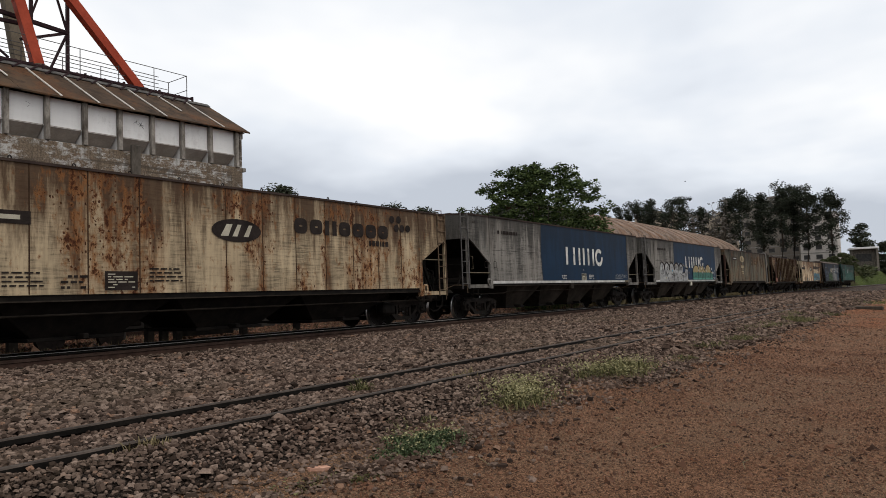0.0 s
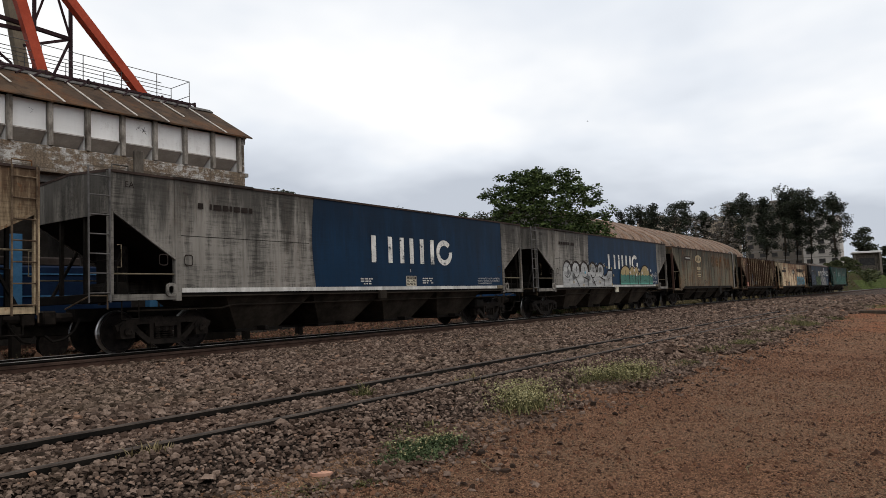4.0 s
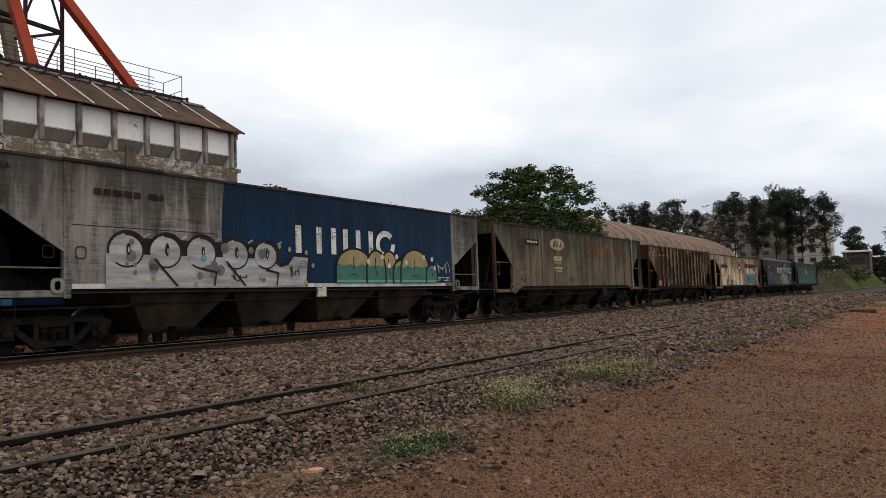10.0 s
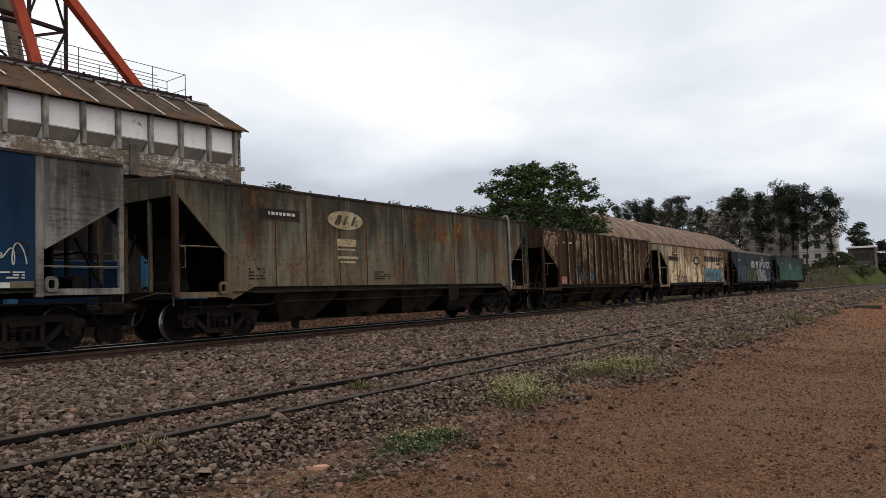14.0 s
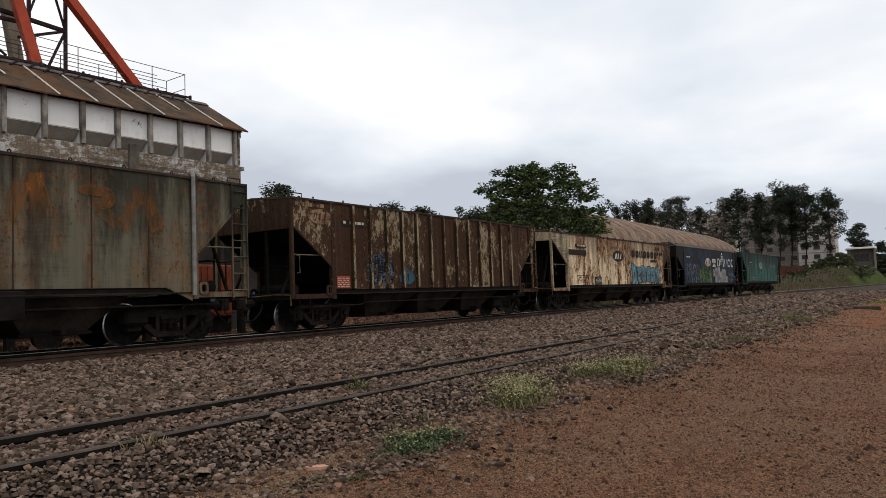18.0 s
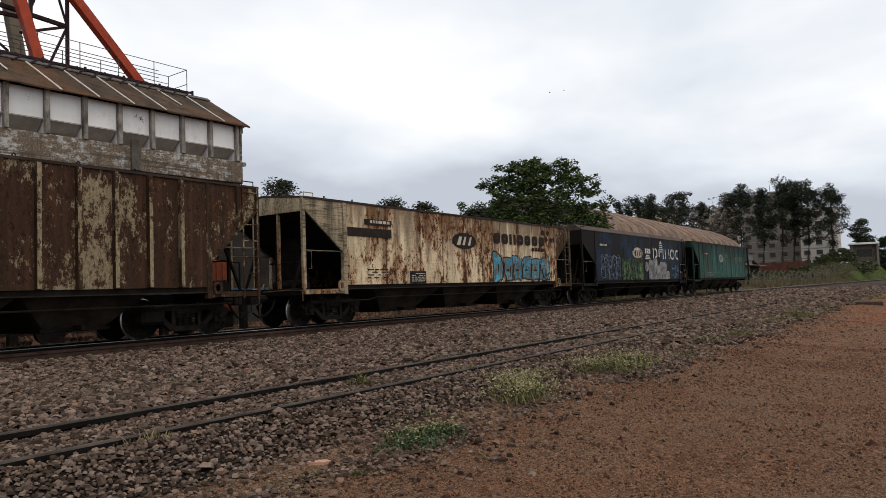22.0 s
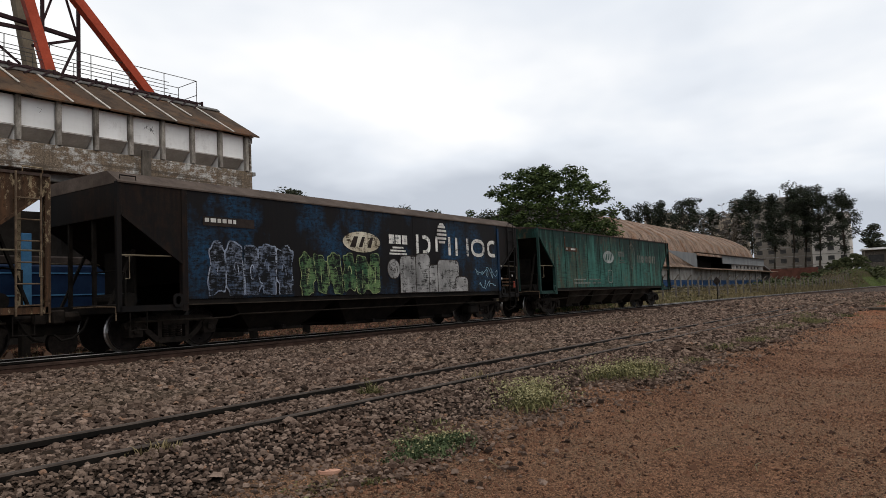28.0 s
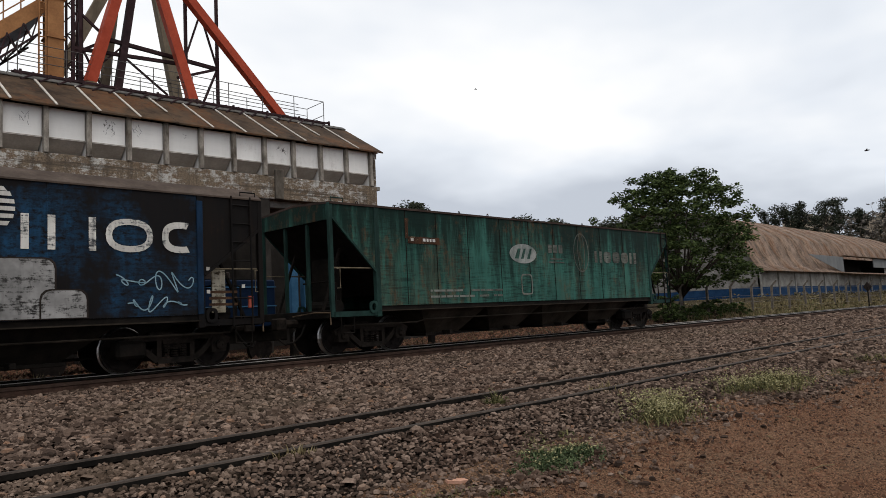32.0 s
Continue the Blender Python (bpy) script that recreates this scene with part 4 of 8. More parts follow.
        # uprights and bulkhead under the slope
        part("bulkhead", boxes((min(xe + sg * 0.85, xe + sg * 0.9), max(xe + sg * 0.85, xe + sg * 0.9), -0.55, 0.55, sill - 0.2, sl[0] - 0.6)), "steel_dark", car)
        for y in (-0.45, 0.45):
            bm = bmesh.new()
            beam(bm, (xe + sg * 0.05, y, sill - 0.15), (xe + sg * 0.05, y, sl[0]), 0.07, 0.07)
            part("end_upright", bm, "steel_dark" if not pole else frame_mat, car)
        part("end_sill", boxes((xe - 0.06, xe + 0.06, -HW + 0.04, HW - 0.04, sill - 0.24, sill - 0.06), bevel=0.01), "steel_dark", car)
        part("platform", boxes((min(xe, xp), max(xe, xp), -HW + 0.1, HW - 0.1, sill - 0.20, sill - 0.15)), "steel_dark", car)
        # air tank and brake rigging in the open end
        bm = bmesh.new()
        tube(bm, [(xe + sg * 0.55, -0.9, sill + 0.02), (xe + sg * 0.55, 0.2, sill + 0.02)], 0.15, 12)
        part("air_reservoir", bm, "steel_dark", car)
        bm = bmesh.new()
        tube(bm, [(xe, 0, 0.76), (xe - sg * 0.42, 0, 0.76)], 0.10, 8)
        box(bm, min(xe - sg * 0.36, xe - sg * 0.62), max(xe - sg * 0.36, xe - sg * 0.62), -0.14, 0.14, 0.62, 0.90, bevel=0.03)
        part("coupler", bm, "bogie", car)
        bm = bmesh.new()
        tube(bm, [(xe, -0.32, 0.72), (xe - sg * 0.12, -0.34, 0.50), (xe - sg * 0.30, -0.30, 0.34), (xe - sg * 0.48, -0.22, 0.30), (xe - sg * 0.6, -0.15, 0.42)], 0.028, 6)
        part("brake_hose", bm, "steel_dark", car)
        # uncoupling lever, diagonal struts and a bank of pipes in the open end
        bm = bmesh.new()
        tube(bm, [(xe - sg * 0.05, -HW + 0.05, sill - 0.38), (xe - sg * 0.05, -HW + 0.05, sill - 0.12), (xe - sg * 0.12, -0.9, sill - 0.10), (xe - sg * 0.18, -0.1, 0.92)], 0.016, 6)
        part("uncoupling_lever", bm, "rusty_bar", car)
        for y in (-0.9, 0.9):
            bm = bmesh.new()
            beam(bm, (xe + sg * 0.08, y, sill - 0.1), (xe + sg * 0.62, y, sl[0] - 0.62), 0.06, 0.05)
            part("end_strut", bm, "steel_dark", car)
        bm = bmesh.new()
        tube(bm, [(xe + sg * 0.30, -1.12, sill - 0.15), (xe + sg * 0.30, -1.12, sill + 0.55), (xe + sg * 0.42, -0.7, sill + 0.62), (xe + sg * 0.42, 0.3, sill + 0.62)], 0.022, 6)
        part("brake_pipe", bm, "steel_dark", car)
        # step under the corner
        bm = bmesh.new()
        xs = xe + sg * 0.22
        tube(bm, [(xs, -HW + 0.02, sill - 0.2), (xs, -HW + 0.02, sill - 0.58), (xs + sg * 0.36, -HW + 0.02, sill - 0.58), (xs + sg * 0.36, -HW + 0.02, sill - 0.2)], 0.016, 6)
        part("corner_step", bm, "steel_dark", car)
        bm = bmesh.new()
        tube(bm, [(xe + sg * 0.10, -HW - 0.03, sill + 0.42), (xe + sg * 0.17, -HW - 0.06, sill + 0.42), (xe + sg * 0.17, -HW - 0.06, sill + 0.85), (xe + sg * 0.10, -HW - 0.03, sill + 0.85)], 0.013, 6)
        part("hand_grip", bm, "yellow_paint", car)
    # roof, eaves, hatch line and walkway rails
    bm = bmesh.new()
    if chamfer:
        prism(bm, [(-HW - 0.03, top - 0.03), (-HW - 0.03, top), (-HW + 0.36, top + chamfer), (HW - 0.36, top + chamfer), (HW + 0.03, top), (HW + 0.03, top - 0.03)], "x", a - 0.03, d + 0.03)
    else:
        prism(bm, [(-HW - 0.03, top - 0.03), (-HW - 0.03, top + 0.02), (0, top + peaked), (HW + 0.03, top + 0.02), (HW + 0.03, top - 0.03), (0, top + peaked - 0.05)], "x", a - 0.03, d + 0.03)
    part("roof", bm, "roof_dust" if chamfer else "roof_grime", car, "grimy roof sheet")
    if latches:
        k = int((d - a) / 1.1)
        for i in range(k):
            lt = new("hatch_latch", LATCH_MESH)
            lt.parent, lt.matrix_basis = car, pose(a + 0.8 + i * (d - a - 1.6) / (k - 1), -HW + 0.05, top + 0.015) @ Matrix.Scale(0.62, 4)
    bm = bmesh.new()
    box(bm, a + 0.5, d - 0.5, -0.4, 0.4, top + peaked - 0.04, top + peaked + 0.04, bevel=0.01)
    part("hatch", bm, "roof_grime", car)
    # side sills and chutes
    for s in (-1, 1):
        y0, y1 = (-HW + 0.03, -HW + 0.13) if s < 0 else (HW - 0.13, HW - 0.03)
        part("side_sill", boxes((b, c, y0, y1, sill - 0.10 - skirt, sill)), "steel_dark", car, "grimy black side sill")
        # lighter material on the flange paints the highlight along the sill edge
        part("sill_flange", boxes((b, c, min(y0, y1) - 0.05, max(y0, y1) + 0.05, sill - 0.125 - skirt, sill - 0.10 - skirt)), "chute_grime", car)
    xs0, xs1 = a + 2.75, d - 2.75
    w = (xs1 - xs0) / chutes
    for i in range(chutes):
        xm = xs0 + (i + 0.5) * w
        wt, wb = w * 0.5 - 0.02, w * 0.24
        bm = bmesh.new()
        lo, hi = chute_low, sill - 0.11 - skirt
        q = []
        for (hx, hy, z) in ((wt, HW - 0.12, hi), (wb, HW - 0.62, lo)):
            q.append([bm.verts.new((xm + sx * hx, sy * hy, z)) for sx, sy in ((-1, -1), (1, -1), (1, 1), (-1, 1))])
        bm.faces.new(q[0])
        bm.faces.new(q[1][::-1])
        for k in range(4):
            bm.faces.new((q[0][k], q[0][(k + 1) % 4], q[1][(k + 1) % 4], q[1][k]))
        bmesh.ops.recalc_face_normals(bm, faces=bm.faces[:])
        ch = part("chute", bm, chute_mat, car, "tapered discharge chute dull with dust")
        part("gate_frame", boxes((xm - wb - 0.08, xm + wb + 0.08, -HW + 0.56, HW - 0.56, lo - 0.07, lo), bevel=0.01), "steel_dark", ch)
        part("gate_rack", boxes((xm - 0.05, xm + 0.05, -HW + 0.30, -HW + 0.6, lo - 0.05, lo + 0.05), bevel=0.01), "steel_dark", ch)
    # brake pipe and rods below the sill
    bm = bmesh.new()
    tube(bm, [(a + 0.5, -HW + 0.3, sill - 0.42), (a + 2.8, -HW + 0.3, sill - 0.42), (a + 3.0, -HW + 0.22, sill - 0.36), (d - 0.6, -HW + 0.22, sill - 0.36)], 0.02, 6)
    part("air_line", bm, "chute_grime", car)
    for y in (-0.25, 0.3):
        bm = bmesh.new()
        tube(bm, [(a + 2.2, y, 0.32), (d - 2.2, y, 0.30)], 0.02, 5)
        part("brake_rod", bm, "steel_dark", car)
    part("brake_cylinder", boxes((d - 2.75, d - 2.2, -HW + 0.35, -HW + 0.7, sill - 0.75, sill - 0.42), bevel=0.06), "steel_dark", car)
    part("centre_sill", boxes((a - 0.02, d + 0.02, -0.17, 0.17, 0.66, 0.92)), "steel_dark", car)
    for x in (a + 1.55, d - 1.55):
        bogie(car, x)
    for x, side_mat in ladder_at:
        ladder(car, x - uc, sill - 0.25, top + 0.02, side_mat)
    # loops above the roof ends
    for xe, sg in ((a, 1), (d, -1)):
        bm = bmesh.new()
        tube(bm, [(xe + sg * 0.06, -HW + 0.06, top), (xe + sg * 0.06, -HW + 0.06, top + 0.13), (xe + sg * 0.40, -HW + 0.06, top + 0.13), (xe + sg * 0.40, -HW + 0.06, top)], 0.015, 6)
        part("roof_grip", bm, frame_mat, car)
    return car, uc


M["sky_pale"] = plain("pale blue spray paint", (0.10, 0.20, 0.26), (0.34, 0.46, 0.52), 5, 0.7)
M["blue_post"] = plain("blue painted post", (0.006, 0.010, 0.018), (0.012, 0.042, 0.095), 2.5, 0.6, stretch=(1, 1, 0.5))
M["mint_paint"] = plain("mint spray paint", (0.08, 0.26, 0.20), (0.17, 0.40, 0.32), 3, 0.7, stretch=(0.3, 1, 2))
M["blue_worn"] = plain("worn blue spray paint", (0.035, 0.024, 0.018), (0.05, 0.16, 0.22), 6, 0.8, detail=8)
M["worn_cream"] = worn("scuffed cream paint", (0.36, 0.31, 0.22), (0.60, 0.55, 0.44), (0.05, 0.035, 0.02), 0.6, 6.0)
def smear_mat():
    """Old spray paint rubbed thin: it fades out in upright streaks and blotches."""
    m, N, L, B = pbr("faded orange spray paint")
    a = noise_tex(N, L, 2.6, 6, 0.7, (1, 1, 0.8), (3, 1, 2))
    v = noise_tex(N, L, 14.0, 4, 0.65, (1, 1, 0.10), (1, 4, 2))
    L.new(ramp(N, L, a, [(0.35, (0.13, 0.062, 0.024)), (0.65, (0.25, 0.098, 0.028))]), B.inputs["Base Color"])
    L.new(times(N, L, step(N, L, plus(N, L, a, v, 0.55), 0.60, 1.0), 0.80), B.inputs["Alpha"])
    B.inputs["Roughness"].default_value = 0.8
    return m


M["orange_smear"] = smear_mat()
M["grey_white"] = plain("worn white paint", (0.10, 0.13, 0.12), (0.42, 0.42, 0.40), 2.5, 0.8, stretch=(1, 1, 0.6), detail=7)
M["roof_grime"] = plain("grimy roof", (0.028, 0.020, 0.017), (0.075, 0.052, 0.043), 2.0, 0.85)
M["roof_dust"] = plain("roof sheet under brown dust", (0.050, 0.037, 0.030), (0.115, 0.088, 0.072), 2.0, 0.85)
M["oval_cream"] = worn("rubbed tan cream paint", (0.30, 0.235, 0.135), (0.52, 0.42, 0.27), (0.13, 0.11, 0.075), 0.66, 15.0)
M["post_rust"] = plain("rust-brown steel post", (0.030, 0.017, 0.013), (0.092, 0.050, 0.036), 4, 0.8, stretch=(1, 1, 0.4))
M["chute_dust"] = plain("chute steel under pale dust", (0.018, 0.014, 0.011), (0.088, 0.070, 0.053), 1.6, 0.8)
M["chute_grime"] = plain("dusty chute steel", (0.010, 0.008, 0.006), (0.054, 0.043, 0.033), 1.6, 0.8)
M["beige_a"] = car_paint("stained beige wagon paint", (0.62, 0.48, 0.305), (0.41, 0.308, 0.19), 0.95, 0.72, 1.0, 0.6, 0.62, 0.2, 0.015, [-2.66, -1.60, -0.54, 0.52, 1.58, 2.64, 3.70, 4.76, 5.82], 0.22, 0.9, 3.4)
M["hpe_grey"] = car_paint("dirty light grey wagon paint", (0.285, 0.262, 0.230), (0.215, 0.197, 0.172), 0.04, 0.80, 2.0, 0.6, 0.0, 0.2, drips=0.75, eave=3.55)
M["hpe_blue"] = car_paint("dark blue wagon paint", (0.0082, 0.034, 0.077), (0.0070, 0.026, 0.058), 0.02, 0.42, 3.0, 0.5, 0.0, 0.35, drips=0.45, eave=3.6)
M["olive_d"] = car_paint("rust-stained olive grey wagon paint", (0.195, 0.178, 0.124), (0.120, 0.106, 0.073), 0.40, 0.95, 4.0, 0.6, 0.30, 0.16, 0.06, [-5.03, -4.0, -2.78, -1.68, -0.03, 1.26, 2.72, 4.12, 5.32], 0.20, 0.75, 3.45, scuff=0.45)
M["brown_e"] = flaky("flaking brown wagon paint", (0.060, 0.033, 0.021), (0.40, 0.31, 0.19), (0.086, 0.040, 0.022), 5.0, 0.880)
# flaking brown, kept dark so that rib sides carry their shade
M["brown_rib"] = flaky("flaking brown paint darkened for rib shade", (0.050, 0.028, 0.018), (0.31, 0.235, 0.15), (0.062, 0.036, 0.021), 9.0, 0.93)
M["flange_pale"] = flaky("rib flange worn to pale primer", (0.070, 0.040, 0.024), (0.42, 0.33, 0.20), (0.10, 0.048, 0.026), 11.0, 0.800)
M["worn_tan"] = worn("worn tan lettering paint", (0.16, 0.085, 0.05), (0.34, 0.21, 0.13), (0.045, 0.024, 0.016), 0.5, 8.0)
M["galv_pale"] = plain("pale grey painted pipe", (0.16, 0.15, 0.14), (0.30, 0.285, 0.26), 5, 0.7)
M["seam_rust"] = plain("rusty weld seam", (0.025, 0.014, 0.010), (0.10, 0.055, 0.03), 5, 0.8, stretch=(1, 1, 0.3))
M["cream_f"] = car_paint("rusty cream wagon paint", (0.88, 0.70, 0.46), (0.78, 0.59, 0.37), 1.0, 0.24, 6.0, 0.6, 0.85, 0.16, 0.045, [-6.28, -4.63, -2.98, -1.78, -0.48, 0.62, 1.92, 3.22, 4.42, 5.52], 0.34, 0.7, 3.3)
M["cream_end"] = car_paint("rust-eaten cream end plate", (0.62, 0.50, 0.335), (0.42, 0.32, 0.205), 0.9, 0.85, 6.3, 0.7, 0.3, 0.12, 0.03)
M["cream_tail"] = flaky("cream paint flaked to rust", (0.060, 0.036, 0.023), (0.36, 0.28, 0.175), (0.10, 0.05, 0.026), 13.0, 0.79)
M["faded_white"] = car_paint("worn faded lettering paint", (0.24, 0.25, 0.22), (0.13, 0.15, 0.13), 0.1, 0.8, 6.5, 0.7, 0.0, 0.2)
M["black_g"] = car_paint("sooty blue-black wagon paint", (0.0085, 0.0075, 0.008), (0.011, 0.010, 0.011), 0.0, 0.5, 7.0, 0.55, 0.0, 0.5, patch=(0.014, 0.058, 0.122))
M["black_end"] = car_paint("sooty black end plate", (0.0062, 0.0055, 0.0056), (0.009, 0.008, 0.0078), 0.03, 0.5, 7.6, 0.6, 0.0, 0.5)
M["green_frame"] = plain("grimy dark green frame paint", (0.010, 0.020, 0.018), (0.024, 0.062, 0.052), 3, 0.7, stretch=(1, 1, 0.4))
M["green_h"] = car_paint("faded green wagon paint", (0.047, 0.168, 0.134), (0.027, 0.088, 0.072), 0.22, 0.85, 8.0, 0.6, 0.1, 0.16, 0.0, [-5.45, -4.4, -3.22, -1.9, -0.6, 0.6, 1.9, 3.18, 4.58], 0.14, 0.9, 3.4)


def oval_logo(car, cx, cz, rx, rz, back, mark, lean=0.12):
    paint(car, "oval_emblem", [oval(cx, cz, rx, rz, 28)], back, 1)
    h = rz * 0.52
    polys = []
    for i, w in enumerate((0.30, 0.20, 0.20)):
        x = cx - rx * 0.66 + i * rx * 0.46
        polys.append([(x, cz - h), (x + rx * w, cz - h), (x + rx * w + lean, cz + h), (x + lean + rx * w * 0.25, cz + h)])
    paint(car, "emblem_mark", polys, mark, 2)


def word_rings(car, x0, x1, z0, z1, mat, shapes):
    """A wordmark reduced to plain blocks: 'o' rings, 'i' stems, 'n' pairs of stems, 'm' three stems."""
    total = sum({"o": 1.0, "i": 0.42, "n": 1.0, "m": 1.5}[k] for k in shapes) + 0.22 * (len(shapes) - 1)
    un = (x1 - x0) / total
    x = x0
    for k in shapes:
        polys = []
        w = {"o": 1.0, "i": 0.42, "n": 1.0, "m": 1.5}[k] * un
        st = un * 0.36
        if k == "o":
            polys += ring(x + w / 2, (z0 + z1) / 2, w / 2, (z1 - z0) / 2, st * 1.05, 20, 3.2)
        elif k == "i":
            polys.append(rect(x, x + st, z0, z1))
        else:
            cnt = 2 if k == "n" else 3
            for j in range(cnt):
                xx = x + j * (w - st) / (cnt - 1)
                polys.append(rect(xx, xx + st, z0, z1))
        x += w + 0.22 * un
        paint(car, "mark_ring" if k == "o" else "mark_bars", polys, mat, 2)


def blobs(car, name, x0, x1, z0, z1, n, fill, line, seed, layer=3, over=0.35, inner=True, square=3.0, wild=0.10, edge=0.045):
    """Sprayed bubble shapes, each with an outline and a few inner strokes."""
    rng = random.Random(seed)
    w = (x1 - x0) / n
    K = 40
    for i in range(n):
        cx = x0 + (i + 0.5) * w + rng.uniform(-0.08, 0.08) * w
        cz = (z0 + z1) / 2 + rng.uniform(-0.03, 0.03)
        rx, rz = w * (0.5 + over * 0.5) * rng.uniform(0.85, 1.05), (z1 - z0) / 2 * rng.uniform(0.86, 1.02)
        pts = oval(cx, cz, rx, rz, K, square, rng.uniform(-0.10, 0.10))
        ph = [rng.uniform(0, 6) for _ in range(3)]
        am = [wild * rng.uniform(0.4, 1.0), wild * rng.uniform(0.3, 0.9), wild * rng.uniform(0.2, 0.7)]

        def warp(grow):
            out = []
            for q, (px, pz) in enumerate(pts):
                t = q * math.tau / K
                f = 1 + am[0] * math.sin(2 * t + ph[0]) + am[1] * math.sin(3 * t + ph[1]) + am[2] * math.sin(7 * t + ph[2])
                out.append((cx + (px - cx) * f * (1 + grow / rx), max(z0 - 0.03, cz + (pz - cz) * f * (1 + grow / rz))))
            return out
        y = -HW - 0.012 - 0.003 * layer - 0.0024 * i
        g = part(name, flat([warp(edge)], y), line, car)
        part("fill", flat([warp(0.0)], y - 0.0008), fill, g)
        if inner:
            st = []
            kind = rng.randrange(3)
            ox, oz = cx + rng.uniform(-0.1, 0.1) * w, cz + rng.uniform(-0.1, 0.25) * rz
            if kind == 0:
                st += ring(ox, oz, 0.20 * rx + 0.02, 0.34 * rz, 0.03, 14, 2.0, 0.5, 5.2)
            elif kind == 1:
                st += ring(ox, oz - 0.3 * rz, 0.34 * rx, 0.62 * rz, 0.028, 12, 2.0, 0.2, 2.6)
            else:
                st += [[(ox, oz - 0.75 * rz), (ox + 0.03, oz - 0.75 * rz), (ox + rng.uniform(-0.1, 0.2) * w + 0.03, oz + 0.2 * rz), (ox + rng.uniform(-0.1, 0.2) * w, oz + 0.2 * rz)]]
            part("stroke", flat(st, y - 0.0016), line, g)


def scribble(car, x0, x1, z0, z1, mat, seed, n=16, w=0.022, layer=2):
    """A quick sprayed tag: one looping line."""
    rng = random.Random(seed)
    pts = []
    for i in range(n * 12):
        k = i / (n * 12 - 1)
        a = k * n * 3.6
        pts.append((x0 + (x1 - x0) * k + 0.09 * (x1 - x0) * math.sin(a * 1.0), (z0 + z1) / 2 + (z1 - z0) * 0.5 * math.cos(a * 1.37 + 0.8 * math.sin(k * 9 + seed)) * (0.55 + 0.45 * math.sin(k * 7 + seed))))
    polys = []
    for (ax, az), (bx, bz) in zip(pts, pts[1:]):
        d = math.hypot(bx - ax, bz - az) or 1.0
        ox, oz = -(bz - az) / d * w / 2, (bx - ax) / d * w / 2
        polys.append([(ax - ox, az - oz), (bx - ox, bz - oz), (bx + ox, bz + oz), (ax + ox, az + oz)])
    paint(car, "graffiti_tag", polys, mat, layer)


def lettering(car, words, x, z, size, mat, layer=2, gap=1.25):
    """Readable stencil lines, from the built-in font, as meshes on the near side."""
    for i, w in enumerate(words):
        cu = bpy.data.curves.new("stencil", "FONT")
        cu.body, cu.size = w, size
        tmp = new("stencil", cu)
        dep = bpy.context.evaluated_depsgraph_get()
        me = bpy.data.meshes.new_from_object(tmp.evaluated_get(dep))
        bpy.data.objects.remove(tmp)
        bpy.data.curves.remove(cu)
        me.materials.clear()
        me.materials.append(M[mat])
        ob = new("stencil_text", me)
        ob.parent = car
        ob.matrix_basis = pose(x, -HW - 0.012 - 0.003 * layer, z - i * size * gap, 90, 0, 0)


